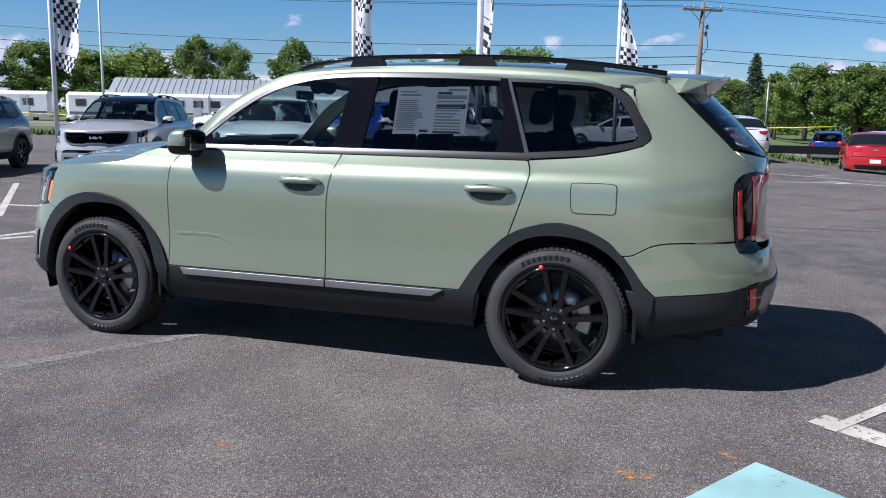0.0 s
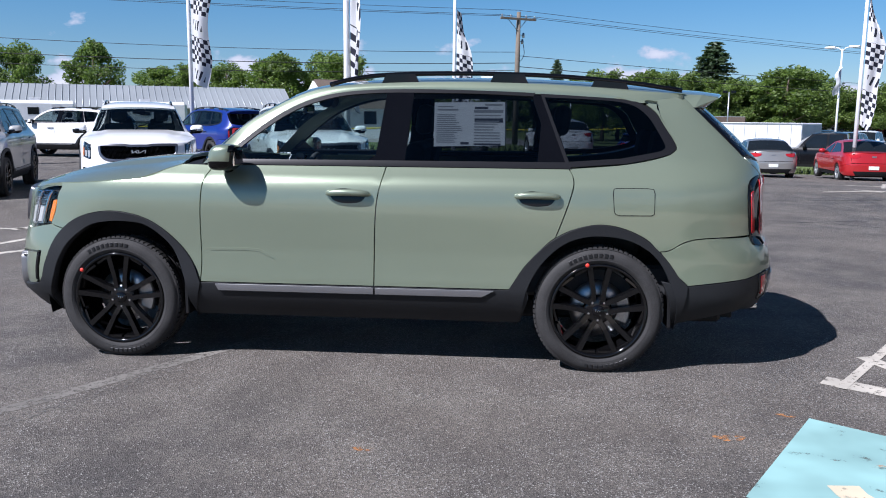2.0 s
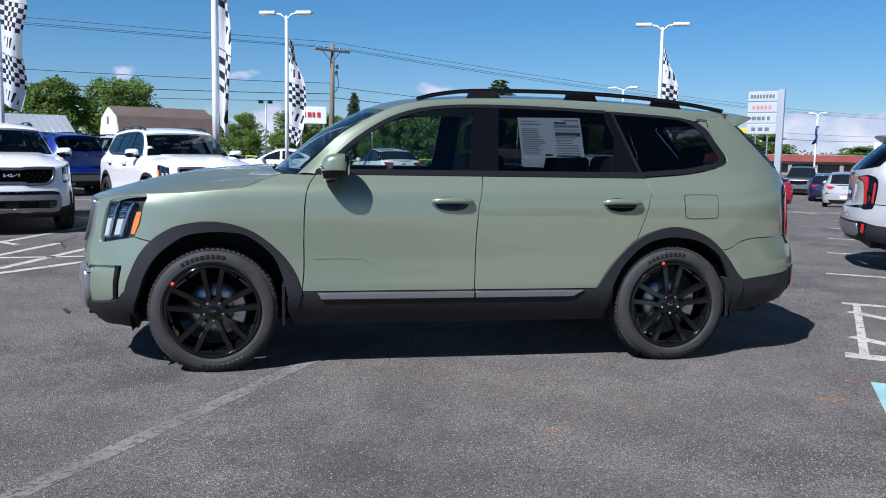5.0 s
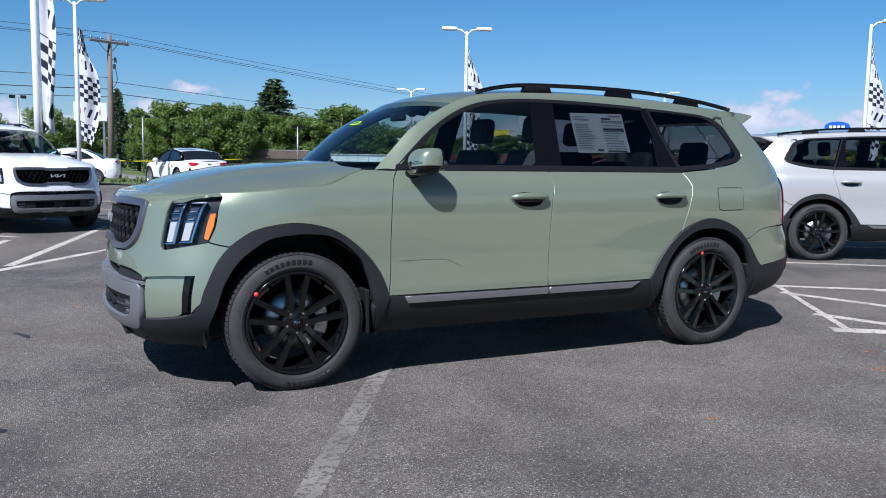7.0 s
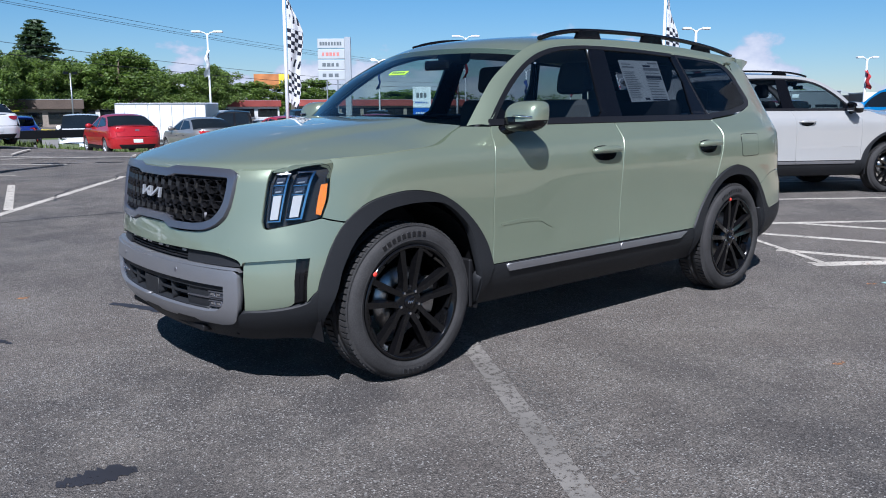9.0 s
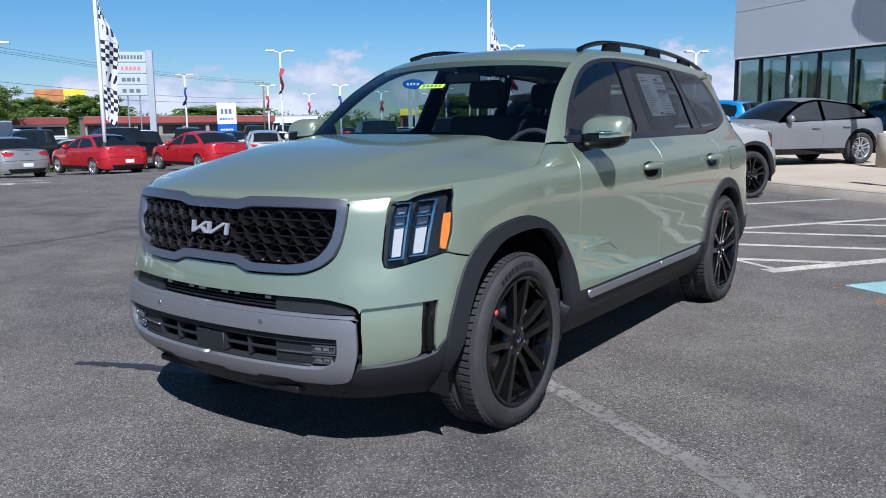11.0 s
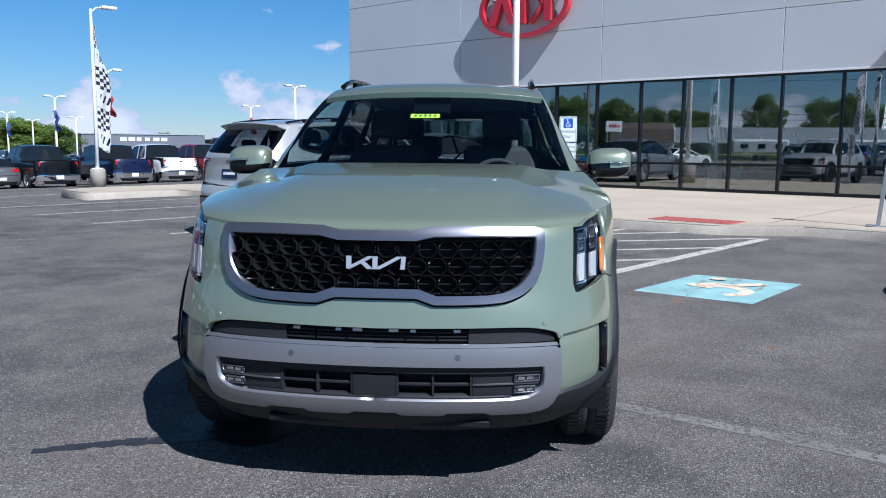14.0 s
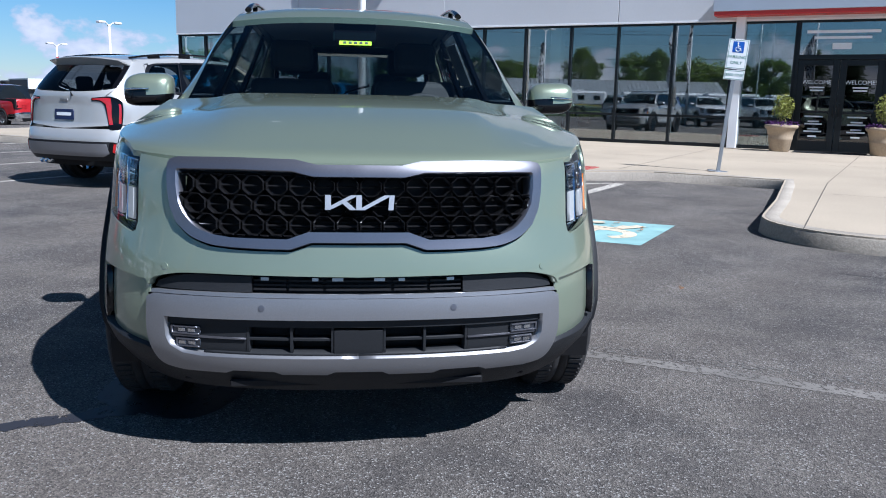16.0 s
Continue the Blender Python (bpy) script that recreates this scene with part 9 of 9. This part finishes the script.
mark_bars(ad, -1.0, 1.0, 2.5, 0.25, -0.11, SIGN_BLUE, 5, 6)
mark_bars(ad, -0.9, 0.9, 1.0, 0.25, -0.11, SIGN_WHITE, 5, 7)
for x in (-1.2, 1.2):
    flat_box("post", (x - 0.06, 0.1, 0.0), (x + 0.06, 0.2, 4.9), GALV, ad)
road_sign = thing("roadside_sign", "white roadside sign on two legs with plain marks", "sign", pose(-0.3, 39.1, 0.0, 0, 0, 0))
flat_box("board", (-0.75, -0.08, 2.8), (0.75, 0.08, 3.7), SIGN_WHITE, road_sign)
mark_bars(road_sign, -0.5, 0.5, 3.15, 0.25, -0.09, SIGN_RED, 4, 8)
for x in (-0.6, 0.6):
    flat_box("leg", (x - 0.05, -0.05, 0.0), (x + 0.05, 0.05, 2.85), GALV, road_sign)
for x, y, top in ((-4.0, 70.0, 5.6), (6.0, 75.0, 5.2), (22.0, 80.0, 5.4)):
    fl = thing("flood_light", "thin dark post with two small flood lights", "lamp", pose(x, y, fall(x, y)), "flood lights")
    bm = bmesh.new()
    tube(bm, [(0, 0, 0), (0, 0, top)], 0.07, 8)
    part("post", bm, GALV, fl)
    for sg in (-0.4, 0.4):
        flat_box("head", (sg - 0.22, -0.15, top - 0.1), (sg + 0.22, 0.15, top + 0.15), FRAME_DARK, fl)

# ---- buildings far off ----
ROOF_METAL = material("pale_ribbed_metal_roof", (0.42, 0.45, 0.47), 0.4, 0.4, stain=(0.2, 0.08))
WALL_METAL = material("grey_beige_metal_wall", (0.33, 0.31, 0.28), 0.6, stain=(0.3, 0.08))
ROOF_BROWN = material("brown_shingle_roof", (0.10, 0.075, 0.06), 0.9, grain=(12, 0.25), stain=(0.8, 0.15))
SIDING = material("white_siding", (0.66, 0.66, 0.64), 0.7, stain=(0.6, 0.06))
WALL_GREY = material("grey_dealer_cladding", (0.16, 0.17, 0.19), 0.5, 0.2, stain=(0.3, 0.05))
WALL_TAN = material("tan_stone_front", (0.26, 0.22, 0.18), 0.8, grain=(4, 0.15))
WALL_DARK = material("dark_brown_front", (0.045, 0.042, 0.042), 0.6, stain=(0.4, 0.1))
ROOF_RED = material("dull_red_roof", (0.26, 0.055, 0.045), 0.7, stain=(0.5, 0.12))


def between(a, b):
    """A frame whose x runs from a to b on the ground, y away to its left."""
    d = Vector(b) - Vector(a)
    mid = (Vector(a) + Vector(b)) / 2
    return pose(mid.x, mid.y, fall(mid.x, mid.y), 0, 0, math.degrees(math.atan2(d.y, d.x))), d.length


m, n = between((-53.5, 60.2), (-22.0, 76.5))
shed = thing("metal_shed", "long low metal shed with a pale ribbed roof", "building", m)
flat_box("wall", (-n / 2, 0, 0), (n / 2, 9.0, 2.35), WALL_METAL, shed)
bm = bmesh.new()
prism(bm, [(-0.5, 2.2), (9.5, 2.2), (4.5, 4.4)], -n / 2 - 0.4, n / 2 + 0.4, Matrix(((0, 0, 1, 0), (1, 0, 0, 0), (0, 1, 0, 0), (0, 0, 0, 1))))
part("roof", bm, ROOF_METAL, shed)
for k in range(60):
    x = -n / 2 + (k + 0.5) * n / 60
    bm = bmesh.new()
    tube(bm, [(x, -0.5, 2.24), (x, 4.5, 4.44)], 0.04, 4)
    part("roof_rib", bm, ROOF_METAL, shed)
for k in range(14):
    x = -n / 2 + (k + 0.5) * n / 14
    flat_box("wall_batten", (x - 0.05, -0.04, 0.0), (x + 0.05, 0.0, 2.2), WALL_METAL, shed)


def camper(x, y, turn, length):
    root = thing("camper_trailer", "white travel trailer with dark windows and a side band", "trailer", pose(x, y, fall(x, y), 0, 0, turn), "parked travel trailers")
    flat_box("body", (-length / 2, -1.2, 0.55), (length / 2, 1.2, 2.6), WHITE_METAL, root, bevel=0.25)
    flat_box("side_band", (-length / 2 + 0.3, -1.215, 0.85), (length / 2 - 0.3, -1.2, 1.05), SIGN_GREY, root, "grey side band", 0.0)
    for k in range(3):
        wx = -length * 0.32 + k * length * 0.3
        flat_box("window", (wx - 0.4, -1.22, 1.5), (wx + 0.4, -1.2, 2.05), CAR_GLASS, root, "dark window", 0.0)
    flat_box("door", (length * 0.20, -1.22, 0.65), (length * 0.20 + 0.65, -1.2, 2.3), PANEL_WHITE, root, "", 0.0)
    for sx in (-0.45, 0.45):
        bm = bmesh.new()
        lathe(bm, [(0.0, -0.1), (0.33, -0.1), (0.35, 0.0), (0.33, 0.1), (0.0, 0.1)], 16, pose(sx, -1.05, 0.35, 90, 0, 0))
        part("wheel", bm, RUBBER, root)
    flat_box("roof_unit", (-0.4, -0.35, 2.6), (0.4, 0.35, 2.82), PANEL_WHITE, root)


for x, y, tn, ln in ((-52, 46.5, 28, 7.5), (-45, 50.5, 28, 6.5), (-41.5, 55, 30, 5.0), (-37.5, 57.5, 30, 6.0), (-30, 61, 30, 6.5)):
    camper(x, y, tn, ln)
barn = thing("gambrel_barn", "white barn with a brown gambrel roof", "building", pose(-11.2, 53.5, 0, 0, 0, 26))
flat_box("wall", (-2.6, -2.2, 0), (3.7, 2.2, 2.4), SIDING, barn)
bm = bmesh.new()
prism(bm, [(-2.35, 2.1), (2.35, 2.1), (1.75, 3.35), (0.0, 4.0), (-1.75, 3.35)], -2.65, -2.55, Matrix(((0, 0, 1, 0), (1, 0, 0, 0), (0, 1, 0, 0), (0, 0, 0, 1))))
part("gable", bm, SIDING, barn, "white boarded gable")
bm = bmesh.new()
prism(bm, [(-2.55, 2.1), (2.55, 2.1), (1.9, 3.42), (0.0, 4.12), (-1.9, 3.42)], -2.54, 3.9, Matrix(((0, 0, 1, 0), (1, 0, 0, 0), (0, 1, 0, 0), (0, 0, 0, 1))))
part("roof", bm, ROOF_BROWN, barn, "brown shingle gambrel roof")
flat_box("vent", (-2.69, -0.2, 2.9), (-2.65, 0.2, 3.4), SIGN_GREY, barn)
flat_box("window", (0.5, -2.23, 1.0), (1.4, -2.2, 1.9), CAR_GLASS, barn)


def shop(a, b, depth, height, wall, label, windows=6, fascia=None, high=None, mark=None):
    m, n = between(a, b)
    root = thing("shop_building", label, "building", m, "far shop buildings")
    flat_box("wall", (-n / 2, 0, 0), (n / 2, depth, height), wall, root, bevel=0.0)
    for k in range(windows):
        x = -n / 2 + (k + 0.5) * n / windows
        w = root
        wi = flat_box("window", (x - n / windows * 0.42, -0.03, 0.3), (x + n / windows * 0.42, 0.0, height * 0.55), CAR_GLASS, root, "dark shop window", 0.0)
        flat_box("window_bar", (x - 0.05, -0.06, 0.3), (x + 0.05, -0.03, height * 0.55), FRAME_DARK, wi, "", 0.0)
    if fascia:
        flat_box("fascia", (-n / 2 - 0.2, -0.5, height * 0.68), (n / 2 + 0.2, 0.0, height + 0.1), fascia, root, "long fascia", 0.02)
    if mark:
        mark_bars(root, -n * 0.2, n * 0.2, height * 0.78, height * 0.12, -0.5 if fascia else -0.02, mark, 6, 2)
    flat_box("roof", (-n / 2 - 0.1, -0.1, height), (n / 2 + 0.1, depth, height + 0.15), ROOF_METAL, root, bevel=0.0)
    return root


shop((103, 60), (112, 46), 14, 4.0, WALL_GREY, "grey-clad car dealership with a glass front", 5, None, None, SIGN_WHITE)
shop((98, 64.5), (102, 60.5), 10, 3.6, WALL_GREY, "narrow grey dealership entrance tower", 1)
shop((110, 44), (114, 37), 12, 3.3, WALL_TAN, "tan stone-fronted shop beyond the stock rows", 3)
shop((100, 38), (106, 28), 12, 3.5, WALL_DARK, "dark-fronted shop with a white fascia", 4, SIDING)
shop((106, 27), (114, 12), 12, 3.4, WALL_DARK, "dark-fronted shop beyond the car park", 4)
shop((72, 122), (100, 108), 10, 3.1, WALL_TAN, "low store row with a dull red roof", 8, ROOF_RED)
shop((36, 128), (70, 124), 10, 3.0, SIDING, "low store row with a dull red roof", 8, ROOF_RED)
shop((150, 118), (166, 98), 10, 4.6, ROOF_RED, "red-brown store with a yellow fascia", 5, YELLOW)
shop((114, 126), (124, 120), 8, 3.2, SIDING, "low white building beyond the stock rows", 3)
shop((16.0, 96.0), (27.0, 93.0), 6, 2.9, WALL_TAN, "low house with a brown roof among trees", 3, ROOF_BROWN)

# a yellow rope along the verge, on short stakes
ROPE = material("yellow_rope", (0.70, 0.55, 0.02), 0.7, grain=(40, 0.1))
rope = thing("rope_fence", "yellow rope strung on thin stakes along the verge", "fence")
pts = [(-60, 38.0), (-45, 40.0), (-30, 41.5), (-16, 42.2), (-4, 42.6), (8, 43.2), (20, 44.0)]
for (ax, ay), (bx, by) in zip(pts, pts[1:]):
    bm = bmesh.new()
    tube(bm, [(ax + (bx - ax) * k / 8, ay + (by - ay) * k / 8, 1.0 - 0.18 * math.sin(math.pi * k / 8) + fall(ax, ay)) for k in range(9)], 0.03, 5)
    part("rope", bm, ROPE, rope)
for ax, ay in pts:
    bm = bmesh.new()
    tube(bm, [(ax, ay, fall(ax, ay)), (ax, ay, fall(ax, ay) + 1.05)], 0.03, 6)
    part("stake", bm, GALV, rope)
beam = thing("guard_beam", "dark steel beam lying along the edge of the asphalt", "barrier")
flat_box("beam", (3.2, 31.0, 0.0), (8.6, 31.25, 0.32), FRAME_DARK, beam, bevel=0.02)

# ---- trees ----


def foliage(name, color, through=0.4):
    """A leaf that also lets light through."""
    m = material(name, color, 0.55, stain=(0.25, 0.3))
    t = m.node_tree
    b, out = t.nodes["Principled BSDF"], t.nodes["Material Output"]
    tr = t.nodes.new("ShaderNodeBsdfTranslucent")
    tr.inputs["Color"].default_value = (color[0] * 1.5, color[1] * 1.6, color[2] * 1.1, 1)
    mx = t.nodes.new("ShaderNodeMixShader")
    mx.inputs[0].default_value = through
    t.links.new(b.outputs[0], mx.inputs[1])
    t.links.new(tr.outputs[0], mx.inputs[2])
    t.links.new(mx.outputs[0], out.inputs["Surface"])
    return m


LEAVES = [foliage("leaf_green", (0.125, 0.185, 0.040)), foliage("leaf_deep_green", (0.085, 0.135, 0.034)), foliage("leaf_bright_green", (0.16, 0.23, 0.05))]
LEAVES_LIGHT = [LEAVES[2], foliage("leaf_yellow_green", (0.20, 0.26, 0.045)), LEAVES[0]]
NEEDLES = [foliage("needle_green", (0.05, 0.085, 0.035), 0.25), foliage("needle_blue_green", (0.065, 0.10, 0.05), 0.25)]


def broadleaf(seed, leaves, height=8.0, spread=3.2, droop=0.0):
    rng_ = random.Random(seed)
    root = thing("tree", "broad leafy green tree", "tree", None, "trees beyond the road")
    bm = bmesh.new()
    tube(bm, [(0, 0, 0), (0.05, 0.03, height * 0.25), (-0.05, 0.05, height * 0.55), (0.05, -0.05, height * 0.85)], [0.26, 0.20, 0.12, 0.03], 9)
    clumps = []
    for k in range(11):
        a = k * 2.4 + rng_.uniform(-0.3, 0.3)
        z0 = height * rng_.uniform(0.22, 0.6)
        r = spread * rng_.uniform(0.55, 0.95)
        end = Vector((r * math.cos(a), r * math.sin(a), z0 + height * rng_.uniform(0.08, 0.28)))
        tube(bm, [(0, 0, z0), end * 0.5 + Vector((0, 0, z0 * 0.45)), end], [0.09, 0.06, 0.02], 6)
        clumps.append(end)
    part("trunk", bm, BARK, root, "forked brown trunk")
    bm = bmesh.new()
    for k in range(62):
        a, u = rng_.uniform(0, 6.28), rng_.random() ** 0.5
        zc = rng_.uniform(0.24, 0.90)
        reach_ = spread * (math.sin(math.pi * min(0.98, zc * 0.93 + 0.08)) ** 0.6) * 0.86
        clumps.append(Vector((u * reach_ * math.cos(a), u * reach_ * math.sin(a), height * zc - droop * u)))
    for c in clumps:
        s = rng_.uniform(0.55, 1.05) * spread / 3.2
        leaf_cloud(bm, c, (s, s, s * (0.75 + droop * 0.3)), 150, 0.165, rng_, 3)
    part("crown", bm, leaves, root, "uneven leafy crown")
    return root


def conifer(seed, height=8.0, spread=2.6):
    rng_ = random.Random(seed)
    root = thing("tree", "dark green conifer with layered boughs", "tree", None, "trees beyond the road")
    bm = bmesh.new()
    tube(bm, [(0, 0, 0), (0, 0, height * 0.5), (0, 0, height * 0.99)], [0.20, 0.12, 0.02], 8)
    part("trunk", bm, BARK, root)
    bm = bmesh.new()
    z = height * 0.07
    while z < height * 0.98:
        r = spread * (1 - z / height) ** 0.68 + 0.12
        for k in range(12):
            a = rng_.uniform(0, 6.28)
            rr = r * rng_.uniform(0.7, 1.08)
            for j in range(7):
                t = (j + 0.5) / 7
                leaf_cloud(bm, (rr * t * math.cos(a), rr * t * math.sin(a), z - 0.18 * rr * t), (0.16, 0.16, 0.10), 6, 0.14, rng_, 2)
        z += 0.26
    part("crown", bm, NEEDLES, root, "layered dark boughs")
    return root


KINDS = [broadleaf(1, LEAVES), broadleaf(2, LEAVES), broadleaf(3, LEAVES, spread=3.6), broadleaf(4, LEAVES_LIGHT), conifer(5), broadleaf(6, LEAVES_LIGHT, spread=3.4, droop=1.2)]
SIZE = [3.6, 3.6, 4.0, 3.6, 2.3, 3.9]
TREES = ((-64.7, 62.4, 7.7, 5.9, 0), (-56.7, 69.5, 7.8, 8.5, 5), (-52.3, 72.8, 8.9, 4.6, 1), (-49.1, 74.9, 8.3, 5.3, 2), (-45.8, 82.7, 9.3, 5.5, 0), (-32.4, 104, 9.1, 7.9, 1), (-26, 111, 10.1, 6.6, 2), (-29.7, 100, 9.2, 7.6, 0), (-22.3, 102, 9.6, 8.4, 2), (-47.7, 104, 7.9, 7.5, 1), (-42, 101, 7.9, 6.4, 0),
         (-15, 113, 6, 10, 3), (-7.2, 88.9, 5.3, 3.6, 3), (5.5, 94.7, 7.8, 3.1, 4), (7.3, 83.5, 4.9, 3.4, 3), (11, 94.3, 7, 6, 0), (15.8, 93.3, 7, 6.2, 1), (18, 93.7, 6.8, 5.5, 2), (25.5, 103, 10.4, 8.5, 4), (31.2, 104.9, 6.1, 9.5, 2), (33.7, 99.5, 7.7, 9, 0), (41.8, 117, 8.7, 8.5, 1), (53.7, 123, 6.2, 8.7, 0), (57.4, 122, 6.8, 7.3, 2), (52.5, 114, 6.9, 6.3, 1))
TREES += ((77, 146, 5.6, 14, 1), (85.8, 141, 6.2, 13, 0), (125, 150, 4.4, 28, 2), (122, 153, 3.5, 17, 1), (95, 65, 4.6, 6, 2), (97, 61.4, 3.9, 6.6, 0), (87, 59.3, 4.1, 8.4, 3), (89, 55.5, 3.5, 5.3, 0), (107, 68, 4, 5.4, 1), (131, 61, 3.4, 3, 0), (123, 57, 3.3, 2.4, 2), (-72, 55, 8.0, 6, 4), (-68, 58, 8.6, 6, 4), (-2, 97, 6.0, 5, 2), (22, 98, 6.5, 6, 1), (8, 98, 6.2, 5, 0), (46, 116, 6.0, 7, 2), (13.4, 99, 6.6, 6.5, 2), (20.2, 97, 6.9, 6.5, 0), (24, 100, 6.4, 6.5, 1), (28, 102, 6.6, 7.5, 2), (3.0, 99, 5.8, 6, 1), (37.5, 108, 7.2, 8.5, 2), (-38, 103, 8.2, 7.5, 2), (-59, 71, 7.4, 7, 5), (-61.5, 66, 7.2, 6.5, 1))
trng = random.Random(77)
for x, y, top, width, kind in TREES:
    base = fall(x, y)
    tall = 1.06 * (top - base) / (8.0 * 0.98)
    side = 1.28 * width / 2 / SIZE[kind]
    t = copy_thing(KINDS[kind], pose(x, y, base, 0, 0, trng.uniform(0, 360)) @ Matrix.Diagonal((side, side, tall, 1)))
for k in KINDS:
    drop(k)

# low woods behind everything
bm = bmesh.new()
wrng = random.Random(31)
for k in range(420):
    x = -140 + 320 * k / 420 + wrng.uniform(-1, 1)
    y = float(np.interp(x, (-140, -80, -30, 40, 100, 180), (78, 92, 120, 135, 162, 130))) + wrng.uniform(-3, 3)
    h = wrng.uniform(1.6, 4.0) + (1.4 if x < 40 else 0.6)
    for j in range(3):
        leaf_cloud(bm, (x + wrng.uniform(-1, 1), y, fall(x, y) + h * (j + 0.5) / 3), (1.5, 1.5, h * 0.28), 26, 0.42, wrng, 3)
solid("far_woods", bm, LEAVES, "low belt of green woods along the horizon", "woods", kind="stuff")
bm = bmesh.new()
brng = random.Random(8)
for k in range(9):
    leaf_cloud(bm, (brng.uniform(-1.2, 1.2), brng.uniform(-0.6, 0.6), brng.uniform(0.3, 1.1)), (0.5, 0.5, 0.45), 110, 0.09, brng, 3)
bush = solid("bush", bm, LEAVES_LIGHT, "loose light green bush at the edge of the asphalt", "bush")
bush.matrix_basis = pose(-20.0, 24.5, 0)
# rough tufts where the grass meets the asphalt
bm = bmesh.new()
for k in range(1800):
    x = brng.uniform(-60, 20)
    y = (32.1 if x > -24 else 27.7) + abs(brng.gauss(0, 1.2))
    for j in range(3):
        a = brng.uniform(0, 6.28)
        w = Vector((math.cos(a), math.sin(a), 0)) * 0.05
        tip = Vector((x + brng.uniform(-0.12, 0.12), y + brng.uniform(-0.12, 0.12), fall(x, y) + brng.uniform(0.12, 0.35)))
        bm.faces.new([bm.verts.new(Vector((x, y, fall(x, y))) - w), bm.verts.new(Vector((x, y, fall(x, y))) + w), bm.verts.new(tip)])
solid("grass_tufts", bm, GRASS, "rough grass tufts along the verge", "grass", kind="stuff")
